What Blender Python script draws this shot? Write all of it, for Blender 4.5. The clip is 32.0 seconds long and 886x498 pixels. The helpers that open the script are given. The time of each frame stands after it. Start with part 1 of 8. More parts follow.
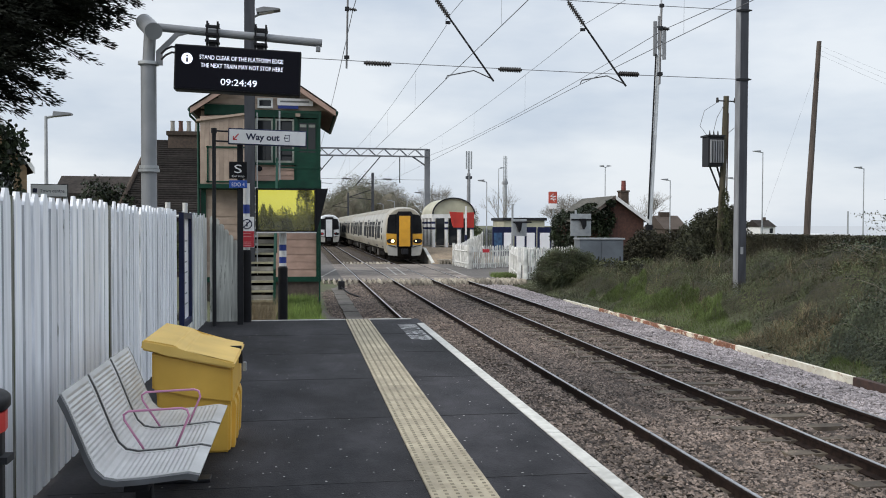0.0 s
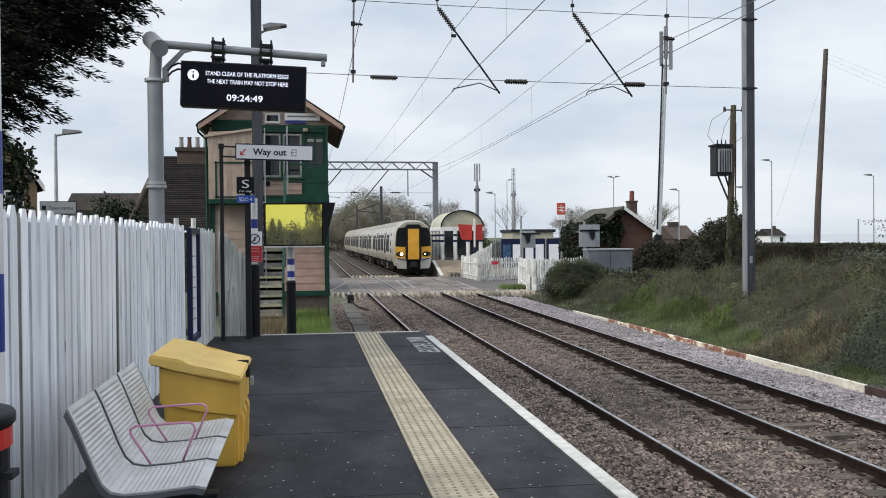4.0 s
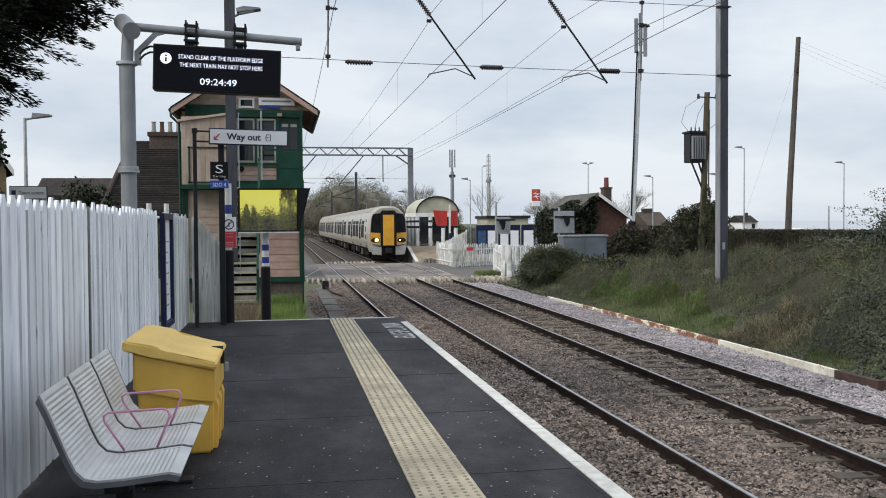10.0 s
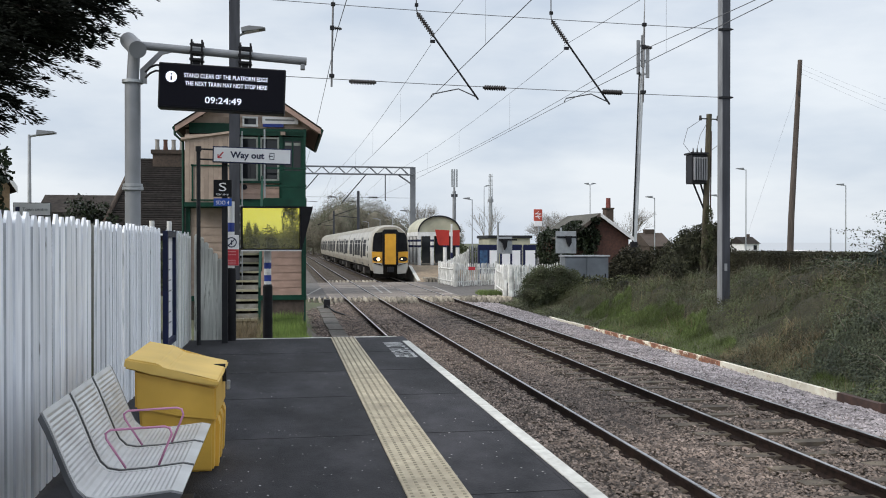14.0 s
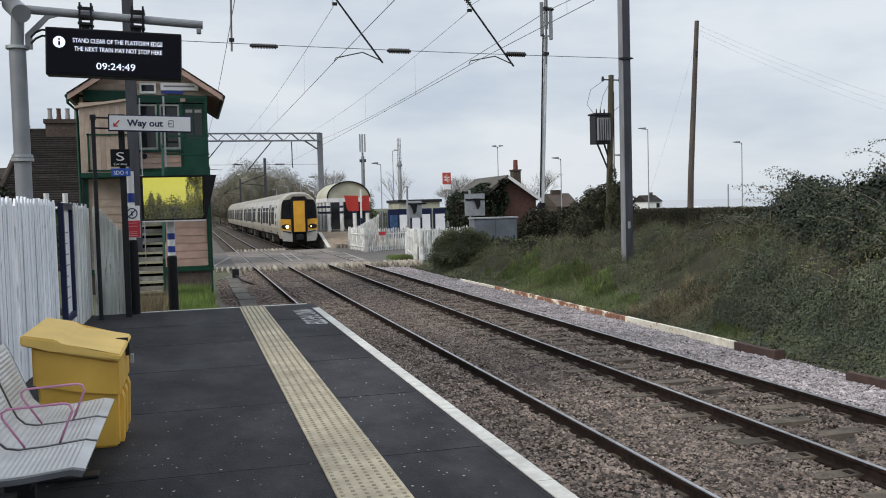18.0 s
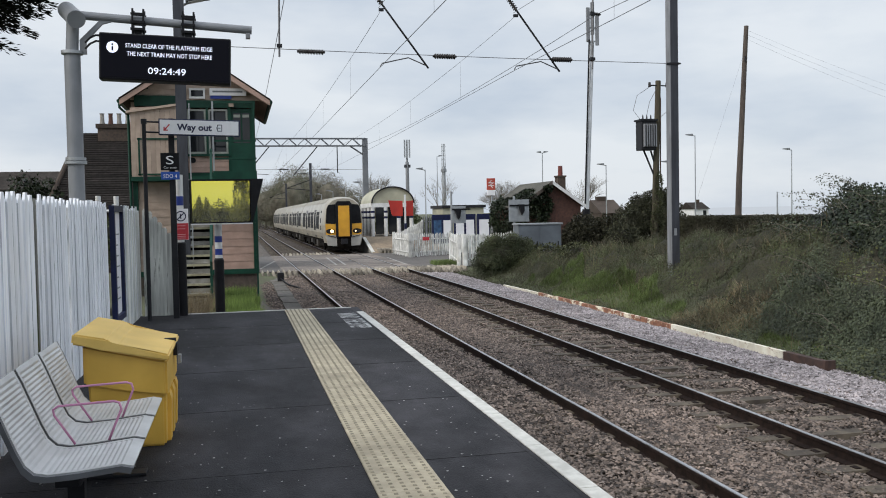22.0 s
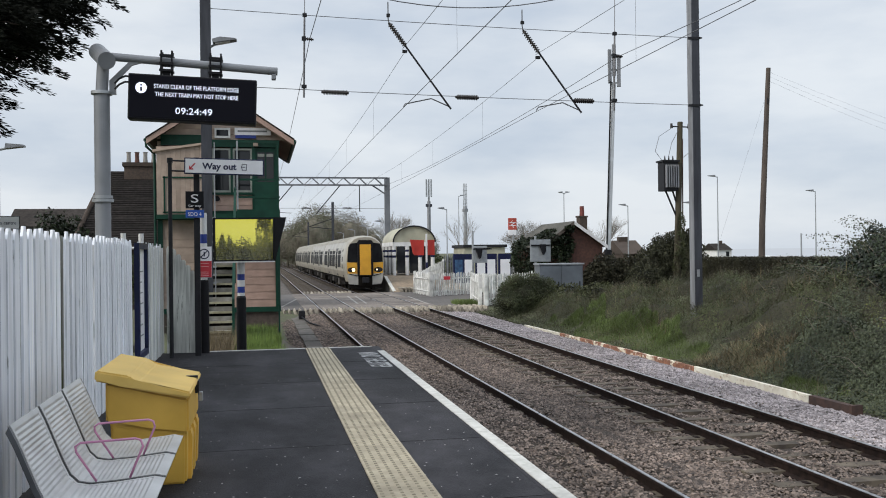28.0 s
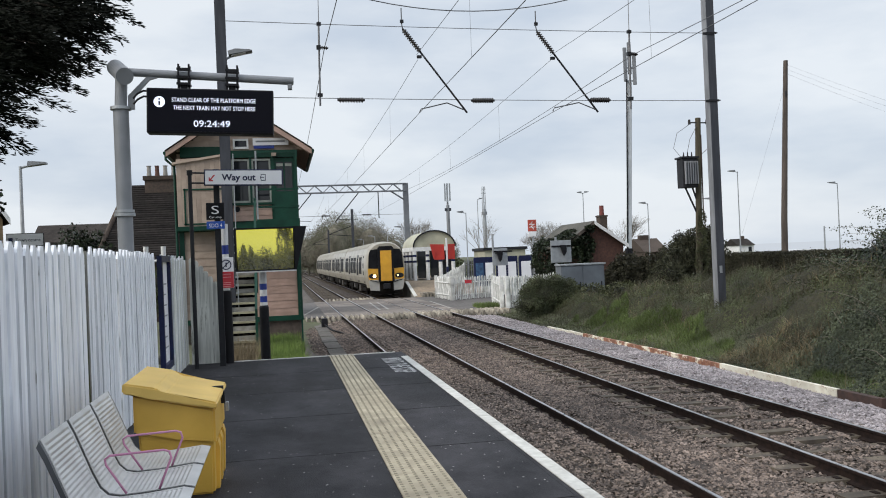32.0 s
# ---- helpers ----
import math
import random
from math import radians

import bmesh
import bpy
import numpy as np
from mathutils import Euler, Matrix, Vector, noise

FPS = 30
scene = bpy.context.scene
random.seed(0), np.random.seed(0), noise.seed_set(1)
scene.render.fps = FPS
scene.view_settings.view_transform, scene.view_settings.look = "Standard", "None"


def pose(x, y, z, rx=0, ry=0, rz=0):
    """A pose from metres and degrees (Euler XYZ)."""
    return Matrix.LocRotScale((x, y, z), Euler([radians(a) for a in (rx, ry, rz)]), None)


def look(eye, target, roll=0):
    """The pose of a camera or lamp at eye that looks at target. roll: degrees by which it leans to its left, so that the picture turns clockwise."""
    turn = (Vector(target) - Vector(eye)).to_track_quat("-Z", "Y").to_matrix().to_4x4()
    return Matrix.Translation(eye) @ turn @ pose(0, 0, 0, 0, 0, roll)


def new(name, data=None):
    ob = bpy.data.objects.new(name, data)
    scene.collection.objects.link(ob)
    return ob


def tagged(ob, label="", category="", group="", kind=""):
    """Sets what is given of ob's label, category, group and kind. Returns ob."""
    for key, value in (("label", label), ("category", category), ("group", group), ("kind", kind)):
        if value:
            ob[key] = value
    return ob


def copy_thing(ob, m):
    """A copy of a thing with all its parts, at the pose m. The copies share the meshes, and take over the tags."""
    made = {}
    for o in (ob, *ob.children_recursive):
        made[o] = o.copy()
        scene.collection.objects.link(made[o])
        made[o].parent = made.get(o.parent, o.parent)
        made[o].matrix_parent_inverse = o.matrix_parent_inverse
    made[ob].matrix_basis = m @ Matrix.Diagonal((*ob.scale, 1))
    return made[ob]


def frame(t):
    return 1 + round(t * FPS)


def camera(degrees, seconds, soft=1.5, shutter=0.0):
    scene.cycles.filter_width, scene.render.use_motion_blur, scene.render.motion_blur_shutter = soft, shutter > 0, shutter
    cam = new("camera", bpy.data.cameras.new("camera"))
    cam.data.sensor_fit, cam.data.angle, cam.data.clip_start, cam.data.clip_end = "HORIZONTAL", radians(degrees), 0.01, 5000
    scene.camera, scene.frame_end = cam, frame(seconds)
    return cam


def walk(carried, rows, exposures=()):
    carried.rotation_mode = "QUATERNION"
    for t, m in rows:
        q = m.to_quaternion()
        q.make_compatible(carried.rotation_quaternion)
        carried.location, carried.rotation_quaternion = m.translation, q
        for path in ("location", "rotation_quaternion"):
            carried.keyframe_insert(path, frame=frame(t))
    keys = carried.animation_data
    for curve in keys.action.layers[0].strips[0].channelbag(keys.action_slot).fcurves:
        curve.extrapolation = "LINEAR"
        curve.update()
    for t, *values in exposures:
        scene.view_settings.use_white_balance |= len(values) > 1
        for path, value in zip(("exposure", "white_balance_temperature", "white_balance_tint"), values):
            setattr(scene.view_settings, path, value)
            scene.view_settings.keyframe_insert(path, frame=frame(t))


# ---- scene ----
cam = camera(52.4, 32.0, soft=1.0)
PATH = [
    (0, (-0.064, 0.924, 1.62), (0.25, 2.898, 1.567), 0.2),
    (0.5, (-0.06, 0.931, 1.62), (0.204, 2.913, 1.576), 0.0),
    (1, (-0.055, 0.908, 1.619), (0.18, 2.894, 1.587), -0.0),
    (1.5, (-0.054, 0.922, 1.621), (0.194, 2.907, 1.612), -0.2),
    (2, (-0.041, 0.896, 1.621), (0.237, 2.877, 1.623), -0.5),
    (2.5, (-0.039, 0.91, 1.62), (0.251, 2.889, 1.62), -0.5),
    (3, (-0.04, 0.911, 1.62), (0.248, 2.89, 1.604), -0.4),
    (3.5, (-0.034, 0.909, 1.616), (0.257, 2.887, 1.592), -0.5),
    (5.5, (-0.042, 0.917, 1.614), (0.26, 2.894, 1.589), -0.3),
    (6, (-0.045, 0.903, 1.616), (0.25, 2.881, 1.596), -0.3),
    (6.5, (-0.052, 0.904, 1.612), (0.233, 2.884, 1.584), -0.2),
    (7, (-0.051, 0.906, 1.614), (0.234, 2.886, 1.579), -0.1),
    (7.5, (-0.049, 0.913, 1.615), (0.241, 2.892, 1.578), -0.1),
    (8, (-0.045, 0.923, 1.613), (0.251, 2.9, 1.571), -0.2),
    (8.5, (-0.045, 0.921, 1.613), (0.256, 2.898, 1.568), -0.3),
    (9, (-0.044, 0.913, 1.61), (0.266, 2.888, 1.561), -0.4),
    (9.5, (-0.041, 0.914, 1.61), (0.286, 2.886, 1.558), -0.5),
    (10, (-0.041, 0.919, 1.611), (0.307, 2.887, 1.555), -0.4),
    (10.5, (-0.038, 0.918, 1.615), (0.328, 2.883, 1.563), -0.6),
    (11, (-0.037, 0.925, 1.62), (0.316, 2.893, 1.579), -0.6),
    (11.5, (-0.04, 0.92, 1.614), (0.303, 2.89, 1.581), -0.6),
    (12, (-0.046, 0.914, 1.614), (0.281, 2.887, 1.578), -0.4),
    (12.5, (-0.051, 0.912, 1.612), (0.273, 2.885, 1.57), -0.3),
    (13, (-0.048, 0.908, 1.611), (0.289, 2.879, 1.574), -0.2),
    (13.5, (-0.052, 0.915, 1.613), (0.293, 2.884, 1.588), -0.1),
    (14, (-0.054, 0.912, 1.611), (0.291, 2.882, 1.598), -0.0),
    (14.5, (-0.043, 0.91, 1.608), (0.311, 2.878, 1.662), -0.7),
    (16.5, (-0.01, 0.884, 1.599), (0.533, 2.806, 1.49), -1.4),
    (17, (-0.018, 0.898, 1.596), (0.524, 2.82, 1.478), -1.3),
    (17.5, (-0.015, 0.885, 1.594), (0.529, 2.807, 1.488), -1.3),
    (18, (-0.017, 0.888, 1.603), (0.519, 2.813, 1.509), -1.5),
    (18.5, (-0.029, 0.899, 1.599), (0.489, 2.829, 1.517), -1.4),
    (19, (-0.029, 0.886, 1.599), (0.487, 2.817, 1.526), -1.2),
    (19.5, (-0.032, 0.889, 1.597), (0.487, 2.819, 1.537), -1.0),
    (20, (-0.032, 0.89, 1.602), (0.483, 2.822, 1.55), -0.9),
    (20.5, (-0.029, 0.887, 1.599), (0.477, 2.821, 1.553), -0.9),
    (21, (-0.028, 0.905, 1.597), (0.47, 2.841, 1.539), -0.7),
    (21.5, (-0.018, 0.919, 1.587), (0.464, 2.858, 1.498), -0.8),
    (22, (-0.026, 0.904, 1.589), (0.417, 2.853, 1.51), -1.1),
    (22.5, (-0.029, 0.897, 1.591), (0.397, 2.85, 1.54), -0.9),
    (23, (-0.035, 0.9, 1.593), (0.381, 2.856, 1.574), -0.6),
    (23.5, (-0.039, 0.904, 1.593), (0.367, 2.863, 1.589), -0.4),
    (24, (-0.045, 0.891, 1.591), (0.349, 2.851, 1.596), -0.2),
    (24.5, (-0.045, 0.888, 1.593), (0.337, 2.851, 1.598), -0.0),
    (26.5, (-0.043, 0.891, 1.59), (0.318, 2.858, 1.606), -0.3),
    (27, (-0.04, 0.896, 1.593), (0.337, 2.86, 1.596), -0.6),
    (27.5, (-0.035, 0.898, 1.588), (0.355, 2.859, 1.588), -0.7),
    (28, (-0.035, 0.897, 1.593), (0.364, 2.857, 1.602), -0.7),
    (28.5, (-0.035, 0.894, 1.596), (0.373, 2.852, 1.606), -0.7),
    (29, (-0.036, 0.902, 1.59), (0.372, 2.86, 1.585), -0.8),
    (29.5, (-0.034, 0.905, 1.594), (0.372, 2.863, 1.575), -0.9),
    (30, (-0.037, 0.884, 1.594), (0.357, 2.845, 1.573), -1.2),
    (30.5, (-0.042, 0.883, 1.594), (0.346, 2.845, 1.566), -1.3),
    (31, (-0.042, 0.894, 1.589), (0.344, 2.856, 1.554), -1.4),
    (31.5, (-0.041, 0.897, 1.59), (0.323, 2.863, 1.557), -1.5),
    (32, (-0.036, 0.891, 1.594), (0.319, 2.859, 1.613), -2.4),
]
walk(cam, [(t, look(eye, at, roll)) for t, eye, at, roll in PATH],
     [(0, 0.04), (2, 0.10), (6, 0.09), (8, 0.10), (10, 0.05), (13, 0.08), (14.5, 0.06), (17, -0.08), (21, -0.06), (24, -0.02), (29, -0.03), (32, 0.03)])

# ---------------------------------------------------------------- light
SUN_EL, SUN_AZ = 36.0, 250.0          # degrees; azimuth from +Y towards +X
world = bpy.data.worlds.new("sky")
scene.world = world
world.use_nodes = True
wn, wl = world.node_tree.nodes, world.node_tree.links
wn.clear()
w_out = wn.new("ShaderNodeOutputWorld")
w_bg = wn.new("ShaderNodeBackground")
w_sky = wn.new("ShaderNodeTexSky")
w_sky.sky_type = 'NISHITA'
w_sky.sun_disc = False
w_sky.sun_elevation = radians(SUN_EL)
w_sky.sun_rotation = radians(SUN_AZ)
w_sky.air_density, w_sky.dust_density, w_sky.ozone_density = 1.0, 2.5, 1.0
w_dim = wn.new("ShaderNodeVectorMath")
w_dim.operation = 'SCALE'
w_dim.inputs[3].default_value = 0.11
wl.new(w_sky.outputs[0], w_dim.inputs[0])
w_tc = wn.new("ShaderNodeTexCoord")
w_map = wn.new("ShaderNodeMapping")
w_map.inputs[3].default_value = (1.0, 1.0, 3.2)
wl.new(w_tc.outputs["Generated"], w_map.inputs[0])
w_n1 = wn.new("ShaderNodeTexNoise")
w_n1.inputs["Scale"].default_value = 3.2
w_n1.inputs["Detail"].default_value = 6
w_n1.inputs["Roughness"].default_value = 0.52
wl.new(w_map.outputs[0], w_n1.inputs["Vector"])
w_ramp = wn.new("ShaderNodeValToRGB")
w_ramp.color_ramp.elements[0].position = 0.36
w_ramp.color_ramp.elements[0].color = (0.60, 0.68, 0.79, 1)
w_ramp.color_ramp.elements[1].position = 0.62
w_ramp.color_ramp.elements[1].color = (0.84, 0.89, 0.945, 1)
wl.new(w_n1.outputs[0], w_ramp.inputs[0])
# an overcast dome is brighter overhead than at the horizon
w_sep = wn.new("ShaderNodeSeparateXYZ")
wl.new(w_tc.outputs["Generated"], w_sep.inputs[0])
w_up = wn.new("ShaderNodeMapRange")
w_up.inputs[1].default_value, w_up.inputs[2].default_value = 0.30, 1.0
w_up.inputs[3].default_value, w_up.inputs[4].default_value = 1.0, 2.0
wl.new(w_sep.outputs[2], w_up.inputs[0])
w_cl = wn.new("ShaderNodeVectorMath")
w_cl.operation = 'SCALE'
wl.new(w_ramp.outputs[0], w_cl.inputs[0])
wl.new(w_up.outputs[0], w_cl.inputs[3])
w_mix = wn.new("ShaderNodeMix")
w_mix.data_type = 'RGBA'
w_mix.inputs[0].default_value = 0.9
wl.new(w_dim.outputs[0], w_mix.inputs[6])
wl.new(w_cl.outputs[0], w_mix.inputs[7])
wl.new(w_mix.outputs[2], w_bg.inputs[0])
w_bg.inputs[1].default_value = 1.0
wl.new(w_bg.outputs[0], w_out.inputs[0])

sun = new("sun", bpy.data.lights.new("sun", 'SUN'))
sun.data.energy = 2.05
sun.data.angle = radians(24)
sun.data.color = (1.0, 0.94, 0.85)
sa, se = radians(SUN_AZ), radians(SUN_EL)
sun_at = Vector((math.sin(sa) * math.cos(se), math.cos(sa) * math.cos(se), math.sin(se))) * 60
sun.matrix_world = look(sun_at, (0, 0, 0))

# ---------------------------------------------------------------- helpers
ORIGIN = {}


def thing(name, at=(0, 0, 0), label="", category="", group="", kind=""):
    """An empty at the base of a thing; its parts are given in world metres."""
    ob = new(name)
    ob.empty_display_size = 0.2
    ob.location = at
    ORIGIN[ob] = Vector(at)
    return tagged(ob, label, category, group, kind)


def mesh_of(name, bm, mat):
    me = bpy.data.meshes.new(name)
    bmesh.ops.recalc_face_normals(bm, faces=bm.faces[:])
    bm.to_mesh(me)
    bm.free()
    me.materials.append(mat)
    return me


def part(name, bm, mat, parent=None, label="", smooth=False):
    """One mesh object under a thing or a part, from a bmesh in world metres."""
    if parent is not None:
        bmesh.ops.translate(bm, vec=-ORIGIN[parent], verts=bm.verts[:])
    me = mesh_of(name, bm, mat)
    if smooth:
        for p in me.polygons:
            p.use_smooth = True
    ob = new(name, me)
    if parent is not None:
        ob.parent = parent
        ORIGIN[ob] = ORIGIN[parent]
    if label:
        ob["label"] = label
    return ob


def single(name, bm, mat, label="", category="", group="", kind="", smooth=False):
    """A thing that is one mesh, with its origin at the base of its bounds."""
    vs = [v.co for v in bm.verts]
    lo = Vector([min(c[i] for c in vs) for i in range(3)])
    hi = Vector([max(c[i] for c in vs) for i in range(3)])
    at = Vector(((lo.x + hi.x) / 2, (lo.y + hi.y) / 2, lo.z))
    bmesh.ops.translate(bm, vec=-at, verts=bm.verts[:])
    ob = new(name, mesh_of(name, bm, mat))
    ob.location = at
    ORIGIN[ob] = at
    if smooth:
        for p in ob.data.polygons:
            p.use_smooth = True
    return tagged(ob, label, category, group, kind)


def B():
    return bmesh.new()


def box(bm, x0, x1, y0, y1, z0, z1, bev=0.0, m=None):
    vs = [bm.verts.new((x, y, z)) for z in (z0, z1) for y in (y0, y1) for x in (x0, x1)]
    fs = [bm.faces.new([vs[i] for i in q]) for q in
          ((0, 2, 3, 1), (4, 5, 7, 6), (0, 1, 5, 4), (2, 6, 7, 3), (0, 4, 6, 2), (1, 3, 7, 5))]
    if m is not None:
        for v in vs:
            v.co = m @ v.co
    if bev:
        es = list({e for f in fs for e in f.edges})
        bmesh.ops.bevel(bm, geom=es, offset=bev, segments=2, profile=0.6, affect='EDGES')
    return bm


def tube(bm, p0, p1, r0, r1=None, n=12, caps=True):
    p0, p1 = Vector(p0), Vector(p1)
    r1 = r0 if r1 is None else r1
    d = (p1 - p0).normalized()
    a = d.orthogonal().normalized()
    b = d.cross(a)
    rings = []
    for p, r in ((p0, r0), (p1, r1)):
        rings.append([bm.verts.new(p + (a * math.cos(k) + b * math.sin(k)) * r)
                      for k in (2 * math.pi * i / n for i in range(n))])
    for i in range(n):
        j = (i + 1) % n
        bm.faces.new((rings[0][i], rings[0][j], rings[1][j], rings[1][i]))
    if caps:
        bm.faces.new(rings[0][::-1])
        bm.faces.new(rings[1])
    return bm


def pipe(bm, pts, r, n=8):
    """A round bar along a run of points."""
    pts = [Vector(p) for p in pts]
    rings = []
    a = (pts[1] - pts[0]).normalized().orthogonal().normalized()
    for i, p in enumerate(pts):
        d = (pts[min(i + 1, len(pts) - 1)] - pts[max(i - 1, 0)]).normalized()
        a = (a - d * a.dot(d)).normalized()
        b = d.cross(a)
        rr = r(i) if callable(r) else r
        rings.append([bm.verts.new(p + (a * math.cos(k) + b * math.sin(k)) * rr)
                      for k in (2 * math.pi * i2 / n for i2 in range(n))])
    for q0, q1 in zip(rings, rings[1:]):
        for i in range(n):
            j = (i + 1) % n
            bm.faces.new((q0[i], q0[j], q1[j], q1[i]))
    bm.faces.new(rings[0][::-1])
    bm.faces.new(rings[-1])
    return bm


def prism(bm, poly, axis, a, b):
    """A polygon swept along an axis from a to b. The polygon lies in the two other axes, in xyz order."""
    def co(p, t):
        c = list(p)
        c.insert("xyz".index(axis), t)
        return c
    v0 = [bm.verts.new(co(p, a)) for p in poly]
    v1 = [bm.verts.new(co(p, b)) for p in poly]
    n = len(poly)
    bm.faces.new(v0[::-1])
    bm.faces.new(v1)
    for i in range(n):
        j = (i + 1) % n
        bm.faces.new((v0[i], v0[j], v1[j], v1[i]))
    return bm


def ngon(cx, cy, r, n=12, a0=0.0):
    return [(cx + r * math.cos(a0 + 2 * math.pi * i / n), cy + r * math.sin(a0 + 2 * math.pi * i / n)) for i in range(n)]


def spin(bm, c, prof, n=20):
    """A turned body about a vertical axis at c = (x, y), profile of (radius, z)."""
    rings = [[bm.verts.new((c[0] + r * math.cos(k), c[1] + r * math.sin(k), z))
              for k in (2 * math.pi * i / n for i in range(n))] for r, z in prof]
    for q0, q1 in zip(rings, rings[1:]):
        for i in range(n):
            j = (i + 1) % n
            bm.faces.new((q0[i], q0[j], q1[j], q1[i]))
    bm.faces.new(rings[0][::-1])
    bm.faces.new(rings[-1])
    return bm


def raw(name, verts, faces, mat):
    me = bpy.data.meshes.new(name)
    me.from_pydata(verts, [], faces)
    me.materials.append(mat)
    me.update()
    return new(name, me)


def tri_soup(name, verts, mat, n=3):
    """A mesh of separate n-gons from an array (count, n, 3)."""
    v = np.asarray(verts, dtype=np.float32).reshape(-1, 3)
    me = bpy.data.meshes.new(name)
    cnt = len(v) // n
    me.vertices.add(len(v))
    me.vertices.foreach_set("co", v.ravel())
    me.loops.add(len(v))
    me.loops.foreach_set("vertex_index", np.arange(len(v), dtype=np.int32))
    me.polygons.add(cnt)
    me.polygons.foreach_set("loop_start", np.arange(0, len(v), n, dtype=np.int32))
    me.materials.append(mat)
    me.update(calc_edges=True)
    me.validate()
    return new(name, me)


# ---------------------------------------------------------------- materials
def mat(name, c1, c2=None, scale=6.0, rough=0.7, metal=0.0, bump=0.15, bscale=60.0, stain=0.25, sscale=0.9,
        vary=0.0, island=False, spec=0.5, coat=0.0, stretch=(1, 1, 1), bdist=0.01, peel=None):
    """Two-scale noise colour, stains and fine relief."""
    c2 = c2 or tuple(0.72 * c for c in c1)
    m = bpy.data.materials.new(name)
    m.use_nodes = True
    nt = m.node_tree
    nd, ln = nt.nodes, nt.links
    bs = nd["Principled BSDF"]
    bs.inputs["Metallic"].default_value = metal
    bs.inputs["Specular IOR Level"].default_value = spec
    bs.inputs["Coat Weight"].default_value = coat
    tc = nd.new("ShaderNodeTexCoord")
    mp = nd.new("ShaderNodeMapping")
    mp.inputs[3].default_value = stretch
    ln.new(tc.outputs["Object"], mp.inputs[0])
    if vary and not island:
        rnd = nd.new("ShaderNodeObjectInfo")
        far_off = nd.new("ShaderNodeVectorMath")
        far_off.operation = 'SCALE'
        far_off.inputs[0].default_value = (37.0, 23.0, 41.0)
        ln.new(rnd.outputs["Random"], far_off.inputs[3])
        ln.new(far_off.outputs[0], mp.inputs[1])
    n1 = nd.new("ShaderNodeTexNoise")
    n1.inputs["Scale"].default_value = scale
    n1.inputs["Detail"].default_value = 5
    ln.new(mp.outputs[0], n1.inputs["Vector"])
    r1 = nd.new("ShaderNodeValToRGB")
    r1.color_ramp.elements[0].position, r1.color_ramp.elements[1].position = 0.35, 0.65
    r1.color_ramp.elements[0].color, r1.color_ramp.elements[1].color = (*c2, 1), (*c1, 1)
    ln.new(n1.outputs[0], r1.inputs[0])
    n2 = nd.new("ShaderNodeTexNoise")
    n2.inputs["Scale"].default_value = sscale
    n2.inputs["Detail"].default_value = 3
    ln.new(mp.outputs[0], n2.inputs["Vector"])
    r2 = nd.new("ShaderNodeMapRange")
    r2.inputs[1].default_value, r2.inputs[2].default_value = 0.3, 0.7
    r2.inputs[3].default_value, r2.inputs[4].default_value = 1.0 - stain, 1.0 + stain * 0.4
    ln.new(n2.outputs[0], r2.inputs[0])
    sc = nd.new("ShaderNodeVectorMath")
    sc.operation = 'SCALE'
    ln.new(r1.outputs[0], sc.inputs[0])
    last = r2.outputs[0]
    if vary:
        src = nd.new("ShaderNodeNewGeometry").outputs["Random Per Island"] if island else nd.new("ShaderNodeObjectInfo").outputs["Random"]
        r3 = nd.new("ShaderNodeMapRange")
        r3.inputs[3].default_value, r3.inputs[4].default_value = 1.0 - vary, 1.0 + vary
        ln.new(src, r3.inputs[0])
        mu = nd.new("ShaderNodeMath")
        mu.operation = 'MULTIPLY'
        ln.new(last, mu.inputs[0])
        ln.new(r3.outputs[0], mu.inputs[1])
        last = mu.outputs[0]
    ln.new(last, sc.inputs[3])
    ln.new(sc.outputs[0], bs.inputs["Base Color"])
    rr = nd.new("ShaderNodeMapRange")
    rr.inputs[3].default_value, rr.inputs[4].default_value = max(0.03, rough - 0.12), min(1.0, rough + 0.12)
    ln.new(n1.outputs[0], rr.inputs[0])
    ln.new(rr.outputs[0], bs.inputs["Roughness"])
    if peel:
        # worn patches: (colour, threshold, stretch of the patches)
        pc, thr, pst = peel
        pm_ = nd.new("ShaderNodeMapping")
        pm_.inputs[3].default_value = pst
        ln.new(mp.outputs[0], pm_.inputs[0])
        pn_ = nd.new("ShaderNodeTexNoise")
        pn_.inputs["Scale"].default_value = 1.0
        pn_.inputs["Detail"].default_value = 6
        pn_.inputs["Roughness"].default_value = 0.65
        ln.new(pm_.outputs[0], pn_.inputs["Vector"])
        pr_ = nd.new("ShaderNodeMapRange")
        pr_.inputs[1].default_value, pr_.inputs[2].default_value = thr, thr + 0.09
        ln.new(pn_.outputs[0], pr_.inputs[0])
        px_ = nd.new("ShaderNodeMix")
        px_.data_type = 'RGBA'
        px_.inputs[7].default_value = (*pc, 1)
        ln.new(pr_.outputs[0], px_.inputs[0])
        ln.new(bs.inputs["Base Color"].links[0].from_socket, px_.inputs[6])
        ln.new(px_.outputs[2], bs.inputs["Base Color"])
    if bump:
        n3 = nd.new("ShaderNodeTexNoise")
        n3.inputs["Scale"].default_value = bscale
        n3.inputs["Detail"].default_value = 4
        ln.new(mp.outputs[0], n3.inputs["Vector"])
        bp = nd.new("ShaderNodeBump")
        bp.inputs["Strength"].default_value = bump
        bp.inputs["Distance"].default_value = bdist
        ln.new(n3.outputs[0], bp.inputs["Height"])
        ln.new(bp.outputs[0], bs.inputs["Normal"])
    return m


